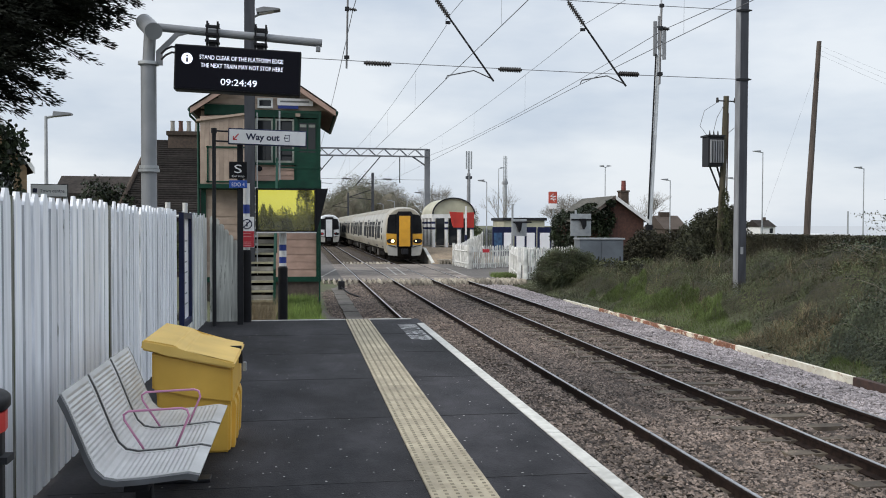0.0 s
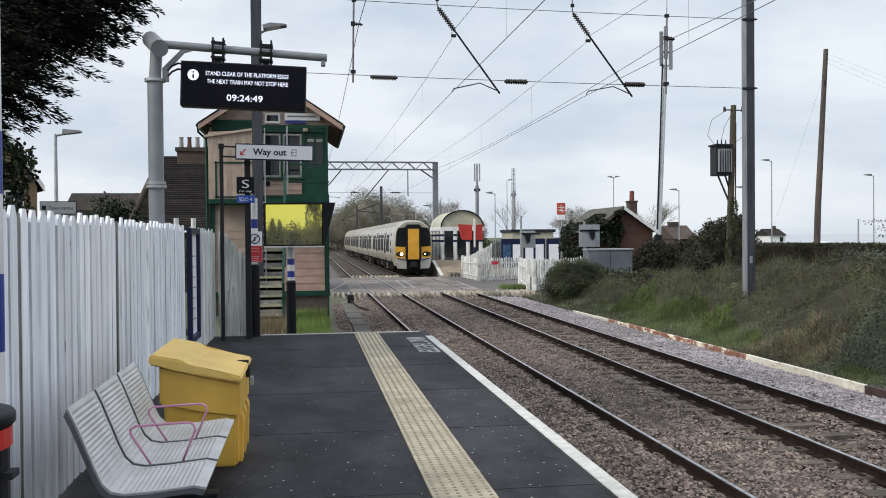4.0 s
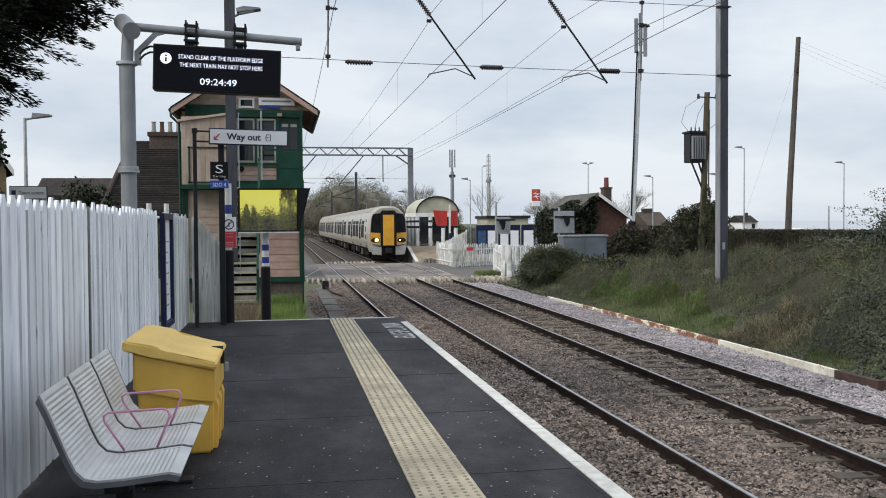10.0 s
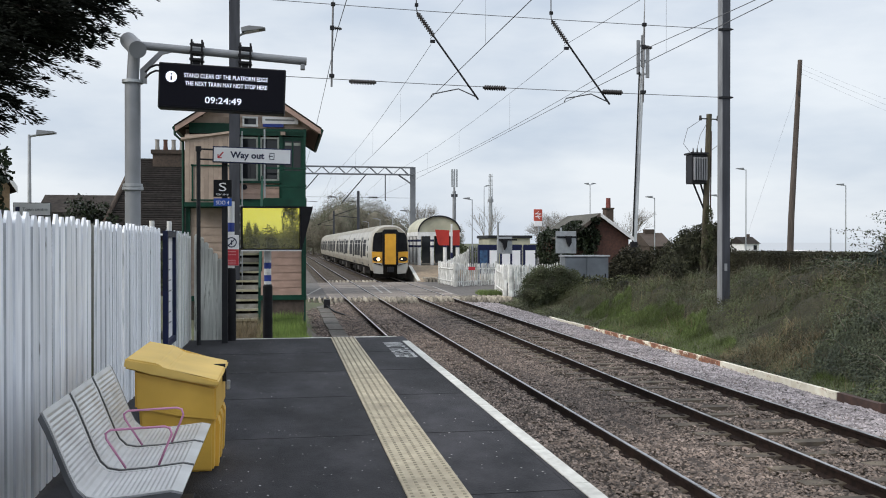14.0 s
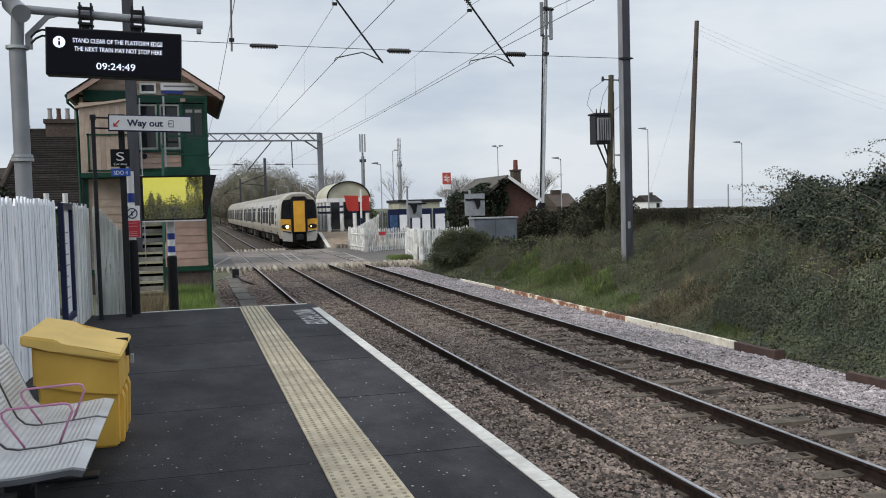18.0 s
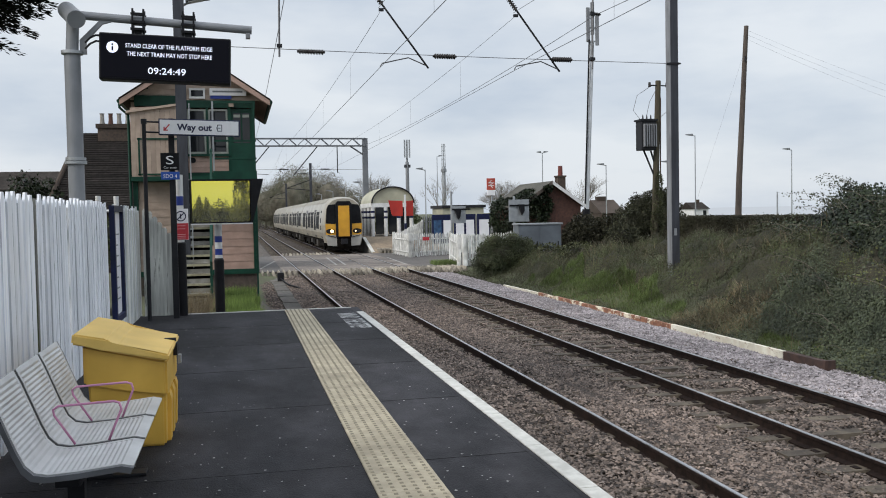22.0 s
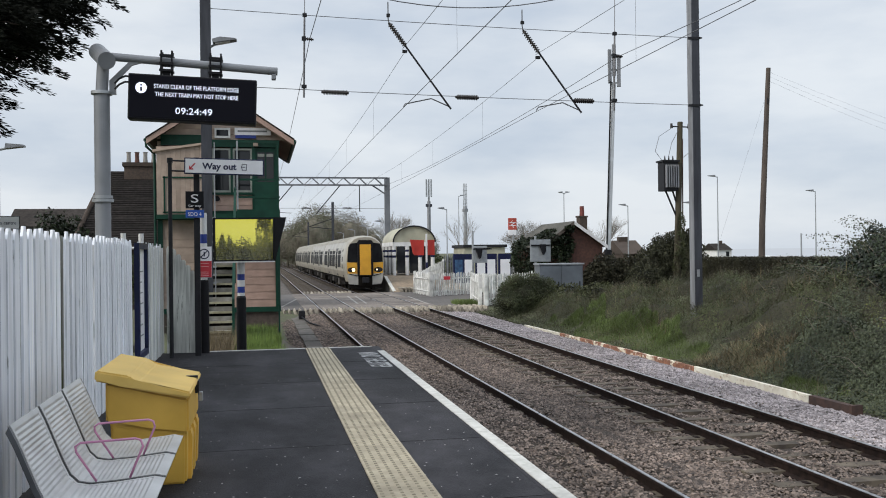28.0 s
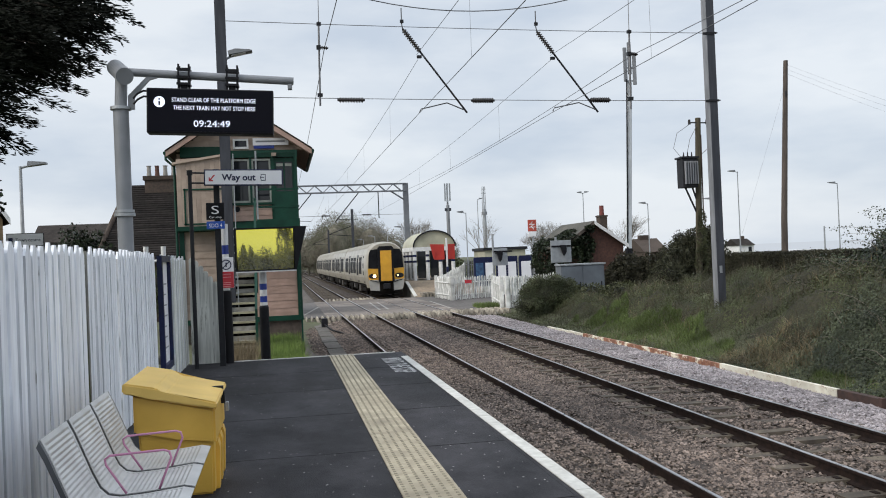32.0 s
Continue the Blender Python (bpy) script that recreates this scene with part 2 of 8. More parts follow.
def glow(name, colour, strength):
    m = bpy.data.materials.new(name)
    m.use_nodes = True
    bs = m.node_tree.nodes["Principled BSDF"]
    bs.inputs["Base Color"].default_value = (*colour, 1)
    bs.inputs["Emission Color"].default_value = (*colour, 1)
    bs.inputs["Emission Strength"].default_value = strength
    return m


def glass(name, colour=(0.016, 0.018, 0.021), rough=0.05):
    m = bpy.data.materials.new(name)
    m.use_nodes = True
    bs = m.node_tree.nodes["Principled BSDF"]
    bs.inputs["Base Color"].default_value = (*colour, 1)
    bs.inputs["Roughness"].default_value = rough
    bs.inputs["Specular IOR Level"].default_value = 0.4
    return m


M_ASPHALT = mat("asphalt", (0.056, 0.054, 0.060), (0.0130, 0.0134, 0.0165), scale=1.9, rough=0.74, bump=0.8, bscale=90, stain=0.75, sscale=0.8, spec=0.17, bdist=0.008, stretch=(1.0, 0.55, 1))
for nd_ in M_ASPHALT.node_tree.nodes:
    if nd_.type == 'TEX_NOISE' and nd_.inputs["Scale"].default_value < 3:
        nd_.inputs["Detail"].default_value = 11
        nd_.inputs["Roughness"].default_value = 0.68
M_ROAD = mat("road_asphalt", (0.135, 0.122, 0.112), (0.080, 0.072, 0.066), scale=6, rough=0.85, bump=0.3, bscale=90, stain=0.3, sscale=0.5)
M_TACTILE = mat("tactile_paving", (0.46, 0.40, 0.29), (0.36, 0.31, 0.222), scale=8, rough=0.8, bump=0.3, bscale=120, stain=0.28, sscale=2.2, vary=0.05)
M_WHITELINE = mat("white_line_paint", (0.64, 0.63, 0.585), (0.48, 0.47, 0.43), scale=12, rough=0.6, bump=0.2, bscale=90, stain=0.2)
M_CONCRETE = mat("concrete", (0.36, 0.34, 0.31), (0.26, 0.245, 0.22), scale=9, rough=0.9, bump=0.35, bscale=80, stain=0.35)
M_SLEEPER = mat("weathered_sleeper_concrete", (0.135, 0.110, 0.080), (0.060, 0.046, 0.035), scale=5, rough=0.9, bump=0.35, bscale=70, stain=0.35, vary=0.15)
# bed darker than its stones, to hold the shade in the gaps
M_BALLAST = mat("ballast_bed", (0.085, 0.064, 0.052), (0.040, 0.030, 0.024), scale=24, rough=0.95, bump=1.0, bscale=42, stain=0.3, sscale=0.5, bdist=0.05)
M_STONE = mat("ballast_stone", (0.205, 0.160, 0.133), (0.098, 0.074, 0.061), scale=5, rough=0.9, bump=0.3, bscale=90, stain=0.35, sscale=0.35, vary=0.8, island=True)
M_STONE_GREY = mat("fresh_ballast_stone", (0.38, 0.34, 0.345), (0.22, 0.195, 0.198), scale=5, rough=0.9, bump=0.3, bscale=90, stain=0.3, sscale=0.4, vary=0.5, island=True)
M_RAIL_TOP = mat("polished_rail_head", (0.60, 0.60, 0.62), (0.44, 0.43, 0.43), scale=4, rough=0.30, metal=1.0, bump=0.05, stain=0.2)
M_RAIL = mat("rusty_rail", (0.030, 0.020, 0.017), (0.014, 0.010, 0.009), scale=12, spec=0.12, rough=0.9, bump=0.3, bscale=90)
M_EARTH = mat("field_ground", (0.10, 0.115, 0.05), (0.075, 0.072, 0.042), scale=1.2, rough=0.95, bump=0.6, bscale=9, stain=0.35, sscale=0.08, bdist=0.05)
M_GALV = mat("galvanised_steel", (0.42, 0.44, 0.46), (0.33, 0.345, 0.36), scale=5, rough=0.5, metal=0.55, bump=0.08, bscale=70, stain=0.2)
M_GREYPAINT = mat("grey_steel_paint", (0.235, 0.245, 0.265), (0.19, 0.20, 0.215), scale=4, rough=0.45, bump=0.06, stain=0.15)
M_DARKSTEEL = mat("dark_steel", (0.022, 0.023, 0.027), (0.014, 0.014, 0.017), scale=8, rough=0.55, metal=0.0, bump=0.08, spec=0.25)
M_BLACK = mat("black_plastic", (0.010, 0.010, 0.013), (0.007, 0.007, 0.009), scale=8, rough=0.5, bump=0.05, spec=0.2)
M_NAVY = mat("navy_paint", (0.010, 0.016, 0.070), (0.008, 0.012, 0.045), scale=6, rough=0.5, bump=0.05, spec=0.3)
M_BLUEBAND = mat("blue_band_paint", (0.016, 0.045, 0.30), (0.012, 0.035, 0.24), scale=6, rough=0.4, bump=0.05)
M_WHITEPAINT = mat("white_paint", (0.78, 0.78, 0.78), (0.68, 0.68, 0.67), scale=5, rough=0.5, bump=0.06, stain=0.15)
M_CREAM = mat("cream_weatherboard", (0.46, 0.36, 0.29), (0.37, 0.285, 0.23), scale=4, rough=0.65, bump=0.15, stain=0.2, vary=0.04)
M_PINK = mat("salmon_weatherboard", (0.48, 0.325, 0.265), (0.39, 0.265, 0.212), scale=4, rough=0.65, bump=0.15, stain=0.2, vary=0.05)
M_GREEN = mat("bottle_green_paint", (0.006, 0.055, 0.034), (0.004, 0.038, 0.024), scale=4, rough=0.5, spec=0.3, bump=0.08, stain=0.2)
M_SLATE = mat("dark_roof_tile", (0.046, 0.039, 0.035), (0.024, 0.021, 0.019), scale=7, spec=0.15, rough=0.95, bump=0.3, stain=0.35, vary=0.22)
M_BRICK = mat("red_brick", (0.125, 0.058, 0.042), (0.072, 0.036, 0.028), scale=9, rough=0.9, bump=0.3, stain=0.3, vary=0.2)
M_BROWNBRICK = mat("brown_brick", (0.082, 0.058, 0.044), (0.048, 0.036, 0.029), scale=10, rough=0.9, bump=0.3, stain=0.3, vary=0.2)
M_GLASSDARK = glass("dark_window_glass")
# dark mast steel; holds the shade on the right mast's front
M_MASTDARK = mat("shade_dark_mast_steel", (0.066, 0.070, 0.084), (0.045, 0.048, 0.058), scale=3, rough=0.7, bump=0.08, stain=0.35, stretch=(3, 3, 0.5), spec=0.25)
M_MAST = mat("weathered_mast_steel", (0.27, 0.28, 0.30), (0.20, 0.207, 0.222), scale=3, rough=0.6, metal=0.0, bump=0.08, stain=0.3, stretch=(3, 3, 0.5), spec=0.3)


# ---------------------------------------------------------------- ground
Z_RAIL = -0.915            # rail head; the platform top is z = 0
PX1, PY1 = 1.95, 16.36     # platform edge and platform end
RAILS = (2.68, 4.185, 6.05, 7.555)


def ease(a, b, t):
    t = min(1.0, max(0.0, (t - a) / (b - a)))
    return t * t * (3 - 2 * t)


def mix(a, b, t):
    return a + (b - a) * t


def ground_z(x, y):
    bed = -1.16
    if x < 2.2:
        bank = mix(-1.14, -0.62, ease(0.75, 0.2, x))
        left = mix(bank, -0.95, ease(36, 42, y))
        if x < -1.7:
            left = mix(left, -0.25, ease(-1.8, -4.0, x) * ease(45, 30, y))
        z = mix(bed, left, ease(2.1, 1.2, x))
    elif x < 8.9:
        z = bed
    else:
        top = mix(0.05, 0.62, ease(31, 14, y))
        hill = mix(-1.14, top, ease(9.35, 13.6, x))
        far = mix(-1.14, -0.95, ease(9.2, 11, x))
        z = mix(hill, far, ease(28, 41, y))
        z += 0.10 * noise.noise(Vector((x * 0.6, y * 0.6, 0))) * ease(9.6, 11, x) * ease(41, 34, y)
    if y > 62 and not 1.2 < x < 9.0:
        z = mix(z, -1.0, ease(62, 80, y))
    if y < -25:
        z = mix(z, -0.6, ease(-25, -60, y))
    return z


def grid_sheet(name, xs, ys, zf, mtl):
    verts = [(x, y, zf(x, y)) for y in ys for x in xs]
    w = len(xs)
    faces = [(j * w + i, j * w + i + 1, (j + 1) * w + i + 1, (j + 1) * w + i) for j in range(len(ys) - 1) for i in range(w - 1)]
    ob = raw(name, verts, faces, mtl)
    for p in ob.data.polygons:
        p.use_smooth = True
    return ob


gx = [-2500, -900, -300, -120, -60, -30, -18, -12, -8, -6, -4.5, -3.4, -2.6, -1.9, -1.4, -0.9, -0.4, 0.1, 0.6, 1.0, 1.4, 1.8, 2.2, 4, 6, 8,
      8.9, 9.3, 9.6, 9.9, 10.2, 10.5, 10.8, 11.1, 11.4, 11.7, 12, 12.5, 13, 13.5, 14, 15, 16, 17, 18, 20, 24, 30, 40, 60, 120, 300, 900, 2500]
gy = [-2500, -900, -300, -120, -60, -40, -25, -15, -8, -4, 0] + [0.8 * i for i in range(1, 56)] + [46, 50, 56, 62, 68, 74, 80, 100, 140, 220, 400, 900, 2500, 4500]
ground = grid_sheet("ground", gx, gy, ground_z, M_EARTH)
tagged(ground, "rough grassy railway ground running out to flat fields", "ground", kind="structure")


def ballast_z(x, y):
    z = -1.10
    for r in RAILS:
        z = max(z, -1.08 - 0.25 * max(0, abs(x - r) - 0.5))
    if abs(x - 3.43) < 0.5:
        z += 0.03
    if min(abs(x - r) for r in RAILS) < 0.25:
        z = -1.14
    z = mix(z, -1.2, ease(9.0, 9.5, x))
    return z + 0.02 * noise.noise(Vector((x * 2.5, y * 2.5, 3)))


bx = [0.95, 1.3, 1.6, 1.95, 2.3, 2.7, 3.1, 3.5, 3.9, 4.3, 4.7, 5.1, 5.5, 5.9, 6.3, 6.7, 7.1, 7.5, 7.9, 8.3, 8.7, 9.05, 9.3, 9.6]
by = [-30, -20, -10] + [0.5 * i for i in range(-10, 84)] + [42, 60.5, 64, 70, 80, 100, 150, 300, 1200]
M_CESS = mat("brown_cess_grit", (0.135, 0.115, 0.098), (0.080, 0.068, 0.058), scale=9, rough=0.95, bump=0.8, bscale=30, stain=0.3, sscale=0.3, bdist=0.04)
ballast = grid_sheet("ballast", bx, by, ballast_z, M_BALLAST)
tagged(ballast, "brown-grey crushed stone ballast bed under the tracks", "ballast", kind="structure")

cess = grid_sheet("cess", [-6.0, -3.0, -1.0, 0.5, 1.6, 2.05], [59.6, 70, 90, 140, 300, 700], lambda x, y: -0.93 if x < 1.7 else -1.06, M_CESS)
tagged(cess, "brown gravel cess beside the far tracks", "gravel", kind="structure")

# loose stones on the ballast, denser near the platform
rng = np.random.default_rng(4)


def stones(name, count, xr, yr, size, mtl, label, power=1.0, zoff=0.0):
    x = rng.uniform(*xr, count)
    y = yr[0] + (yr[1] - yr[0]) * rng.random(count) ** power
    s = rng.uniform(0.6, 1.25, count) * size
    zb = np.full(count, -1.10)
    for r in RAILS:
        zb = np.maximum(zb, -1.06 - 0.25 * np.maximum(0, np.abs(x - r) - 0.5))
    zb = np.where(np.abs(x - 3.43) < 0.52, zb + 0.05, zb)
    for r in RAILS:
        zb = np.where(np.abs(x - r) < 0.20, -1.075 if r > 5 else -1.050, zb)
        zb = np.where(np.abs(x - r) < 0.115, -1.100, zb)
    zb = np.where((x > 1.9) & (x < 5.1) & (zb > -1.09), zb + 0.03, zb)
    zb = np.where((x > 6.25) & (x < 7.35), zb + 0.008, zb)
    heap = np.sin(x * 5.1 + 1.3 * np.sin(y * 2.3)) * np.cos(y * 4.7 + 1.1 * np.sin(x * 3.1))
    zb = np.where(np.abs(x - 6.80) < 0.60, zb + 0.018 + 0.045 * heap, zb + 0.012 * heap)
    zb = np.where(x > 9.0, zb - 0.1 * (x - 9.0), zb)
    c = np.stack([x, y, zb + s * rng.uniform(-0.1, 0.45, count) + zoff], 1)
    dirs = np.array([[1, 0, 0], [-1, 0, 0], [0, 1, 0], [0, -1, 0], [0, 0, 1], [0, 0, -1]], dtype=float)
    ang = rng.uniform(0, 2 * np.pi, count)
    tilt = rng.uniform(-0.7, 0.7, count)
    ca, sa_ = np.cos(ang), np.sin(ang)
    ct, st = np.cos(tilt), np.sin(tilt)
    p = dirs[None] * rng.uniform(0.6, 1.15, (count, 6, 1))
    p = p + rng.uniform(-0.28, 0.28, (count, 6, 3))
    px = p[..., 0] * ct[:, None] - p[..., 2] * st[:, None]
    pz = p[..., 0] * st[:, None] + p[..., 2] * ct[:, None]
    qx = px * ca[:, None] - p[..., 1] * sa_[:, None]
    qy = px * sa_[:, None] + p[..., 1] * ca[:, None]
    v = np.stack([qx, qy, pz * 0.7], -1) * s[:, None, None] + c[:, None]
    v = v[:, :5]
    tri = np.array([[0, 2, 4], [2, 1, 4], [1, 3, 4], [3, 0, 4]])
    me = bpy.data.meshes.new(name)
    n = count
    me.vertices.add(n * 5)
    me.vertices.foreach_set("co", v.astype(np.float32).ravel())
    idx = (tri[None] + (np.arange(n) * 5)[:, None, None]).astype(np.int32).ravel()
    me.loops.add(len(idx))
    me.loops.foreach_set("vertex_index", idx)
    me.polygons.add(n * 4)
    me.polygons.foreach_set("loop_start", np.arange(0, len(idx), 3, dtype=np.int32))
    me.materials.append(mtl)
    me.update(calc_edges=True)
    ob = new(name, me)
    return tagged(ob, label, "ballast", kind="stuff")


stones("ballast_stones", 92000, (1.75, 5.5), (4.0, 41.5), 0.029, M_STONE, "brown-stained crushed ballast stones lying round the near rails", 1.45)
stones("ballast_stones", 78000, (5.0, 8.6), (7.0, 41.5), 0.029, M_STONE, "brown-stained crushed ballast stones lying round the far rails", 1.4)
stones("fresh_ballast_stones", 38000, (7.9, 9.45), (9.0, 41.0), 0.031, M_STONE_GREY, "paler pinkish-grey ballast stones heaped along the track shoulder", 1.3, 0.015)

stones("ballast_stones", 14000, (1.75, 8.6), (-8.0, 5.0), 0.036, M_STONE, "brown-stained crushed ballast stones beside the platform")
stones("ballast_stones", 9000, (0.75, 2.0), (16.6, 41.0), 0.033, M_STONE, "dark grit and stones beside the cable troughs")
stones("foot_stones", 5000, (9.35, 10.15), (9.0, 15.2), 0.034, M_STONE_GREY, "scattered brown-grey stones at the foot of the bank", 1.0, 0.035)

# ---------------------------------------------------------------- tracks
def rail_profile(x):
    z = Z_RAIL
    return [(x - 0.07, z - 0.158), (x + 0.07, z - 0.158), (x + 0.07, z - 0.145), (x + 0.01, z - 0.125), (x + 0.01, z - 0.045),
            (x + 0.034, z - 0.034), (x + 0.034, z - 0.006), (x - 0.034, z - 0.006), (x - 0.034, z - 0.034),
            (x - 0.01, z - 0.045), (x - 0.01, z - 0.125), (x - 0.07, z - 0.145)]


def sleeper_mesh():
    bm = B()
    prism(bm, [(-0.14, 0), (0.14, 0), (0.10, 0.2), (-0.10, 0.2)], "x", -1.25, 1.25)
    return mesh_of("sleeper", bm, M_SLEEPER)


SLEEPER = sleeper_mesh()
CLIP = mesh_of("rail_clip", box(box(B(), -0.14, -0.075, -0.05, 0.05, 0, 0.045), 0.075, 0.14, -0.05, 0.05, 0, 0.045), M_RAIL)
for k, (ra, rb) in enumerate((RAILS[:2], RAILS[2:])):
    xc = (ra + rb) / 2
    track = thing("railway_track", (xc, 0, -1.2), "steel railway track with rusty rails on weathered concrete sleepers", "railway track", "running lines", "structure")
    for r in (ra, rb):
        rail = part("rail", prism(B(), rail_profile(r), "y", -30, 1200), M_RAIL, track)
        part("rail_head", prism(B(), [(r - 0.020, Z_RAIL - 0.006), (r + 0.024, Z_RAIL - 0.006), (r + 0.021, Z_RAIL), (r - 0.017, Z_RAIL)], "y", -30, 1200), M_RAIL_TOP, rail, "bright polished rail head")
    for i in range(-12, 62):
        s = new("sleeper", SLEEPER)
        s.parent = track
        s.location = (0, 2.2 + 0.65 * i, 1.2 - 1.235)
        for r in (ra, rb):
            c = new("rail_clip", CLIP)
            c.parent = s
            c.location = (r - xc, 0, 0.163)
    far = B()
    for i in range(240):
        box(far, xc - 1.25, xc + 1.25, 61 + 0.65 * i, 61.24 + 0.65 * i, -1.2, -1.045)
    tagged(part("far_sleepers", far, M_SLEEPER, track), kind="stuff")

# ---------------------------------------------------------------- platform
platform = thing("platform", (-0.2, 0, -1.2), "black asphalt railway platform with tactile strip and white edge", "platform", kind="structure")
bm = B()
box(bm, -1.80, 1.80, -25, PY1 - 0.02, -1.2, 0.0)
part("platform_surface", bm, M_ASPHALT, platform)
bm = B()
box(bm, 1.80, PX1, -25, PY1, -0.09, 0.002)
part("edge_coping", bm, M_ASPHALT, platform)
part("platform_wall", box(B(), 1.801, 1.88, -25, PY1 - 0.03, -1.2, -0.09), M_CONCRETE, platform)
part("end_line", box(B(), -1.3, PX1 - 0.12, PY1 - 0.06, PY1 + 0.01, -0.05, 0.008), M_WHITELINE, platform, "thin white line along the platform end")
for i in range(42):
    y0 = -25 + i * 0.99
    if y0 + 0.985 > PY1:
        break
    part("edge_line", box(B(), PX1 - 0.115, PX1 - 0.002, y0, y0 + 0.982, 0.0, 0.009), M_WHITELINE, platform)

# tactile slabs with blisters
# dirt and the blisters' small shadows share this darker colour
M_BLISTER = mat("worn_shadowed_blister", (0.31, 0.272, 0.195), (0.20, 0.172, 0.125), scale=10, rough=0.85, bump=0.1, stain=0.3)


def slab_mesh():
    bm = B()
    box(bm, -0.2, 0.2, 0.0, 0.396, -0.01, 0.012)
    for i in range(6):
        for j in range(6):
            x, y = -0.168 + i * 0.067, 0.03 + j * 0.067
            q = [bm.verts.new((x + a * 0.0125, y + b * 0.0125, 0.012)) for a, b in ((-1, -1), (1, -1), (1, 1), (-1, 1))]
            w = [bm.verts.new((x + a * 0.008, y + b * 0.008, 0.017)) for a, b in ((-1, -1), (1, -1), (1, 1), (-1, 1))]
            bm.faces.new(w).material_index = 1
            for s in range(4):
                bm.faces.new((q[s], q[(s + 1) % 4], w[(s + 1) % 4], w[s])).material_index = 1
    me = mesh_of("tactile_slab", bm, M_TACTILE)
    me.materials.append(M_BLISTER)
    return me


SLAB = slab_mesh()
for i in range(44):
    s = new("tactile_slab", SLAB)
    s.parent = platform
    s.location = (0.905 + 0.2, PY1 - 0.06 - 0.4 * (i + 1), 1.2)

# ---------------------------------------------------------------- platform things
M_PICKET = mat("peeling_white_picket_paint", (0.92, 0.94, 0.985), (0.80, 0.82, 0.87), scale=3.2, rough=0.6, bump=0.25, bscale=30, stain=0.22, sscale=1.2, vary=0.09, stretch=(12, 12, 0.55), peel=((0.24, 0.235, 0.21), 0.655, (1.6, 1.6, 2.2)))
# shade between the boards put into the edge colour, with worn streaks
M_PICKETEDGE = mat("worn_shaded_picket_edge", (0.84, 0.86, 0.91), (0.62, 0.64, 0.68), scale=2.2, rough=0.85, bump=0.3, bscale=40, stain=0.45, sscale=0.9, vary=0.20, stretch=(8, 8, 0.9), peel=((0.15, 0.15, 0.125), 0.63, (1.2, 1.2, 2.0)))
M_PICKETGREY = mat("weathered_grey_picket", (0.80, 0.81, 0.77), (0.56, 0.57, 0.53), scale=3.0, rough=0.85, bump=0.35, bscale=30, stain=0.4, sscale=1.4, vary=0.16, stretch=(7, 7, 0.6), peel=((0.13, 0.14, 0.10), 0.60, (1.5, 1.5, 2.0)))
M_OLDWOOD = mat("mouldy_fence_timber", (0.16, 0.15, 0.11), (0.09, 0.085, 0.06), scale=4, rough=0.9, bump=0.3, stain=0.4, stretch=(5, 5, 0.8))
M_GRIT = mat("yellow_moulded_plastic", (0.74, 0.45, 0.075), (0.66, 0.39, 0.06), scale=3, rough=0.5, bump=0.08, bscale=140, stain=0.14, sscale=1.8)
M_BENCH = mat("perforated_silver_metal", (0.60, 0.60, 0.60), (0.50, 0.50, 0.50), scale=6, rough=0.42, metal=0.45, bump=0.05, stain=0.12)
M_BENCHEND = mat("grey_bench_end", (0.13, 0.135, 0.145), (0.09, 0.093, 0.10), scale=4, rough=0.5, bump=0.05)
M_PINKARM = mat("faded_pink_steel", (0.62, 0.27, 0.42), (0.52, 0.22, 0.36), scale=8, rough=0.45, bump=0.05, stain=0.2)
# lid paler than the body: the light on its top is in the colour
M_GRITLID = mat("skylit_yellow_plastic", (0.78, 0.53, 0.15), (0.70, 0.46, 0.11), scale=3, rough=0.55, bump=0.08, bscale=140, stain=0.16, sscale=1.8)
M_SIGNWHITE = mat("sign_white", (0.88, 0.88, 0.90), (0.84, 0.84, 0.86), scale=4, rough=0.4, bump=0.02, stain=0.08)
M_SIGNRED = mat("sign_red", (0.55, 0.035, 0.05), (0.48, 0.03, 0.045), scale=4, rough=0.45, bump=0.03, stain=0.12)
M_SIGNBLUE = mat("sign_blue", (0.02, 0.10, 0.48), (0.018, 0.085, 0.42), scale=4, rough=0.4, bump=0.03, stain=0.1)
M_INK = mat("sign_navy_ink", (0.02, 0.025, 0.07), (0.018, 0.02, 0.06), scale=4, rough=0.5, bump=0.0, stain=0.05)
M_SCREEN = glass("display_screen", (0.004, 0.004, 0.008), 0.35)
M_SCREEN.node_tree.nodes["Principled BSDF"].inputs["Specular IOR Level"].default_value = 0.1
M_LED = glow("display_led_white", (0.80, 0.84, 1.0), 0.85)
M_BINRED = mat("litter_bin_red", (0.62, 0.03, 0.025), (0.5, 0.025, 0.02), scale=5, rough=0.4, bump=0.03, stain=0.15)
M_FADEDPAINT = mat("worn_white_lettering", (0.55, 0.55, 0.55), (0.30, 0.30, 0.30), scale=30, rough=0.75, bump=0.2, stain=0.3)
M_FLECK = mat("pale_gum_fleck", (0.45, 0.44, 0.42), (0.30, 0.29, 0.28), scale=30, rough=0.8, bump=0.1)


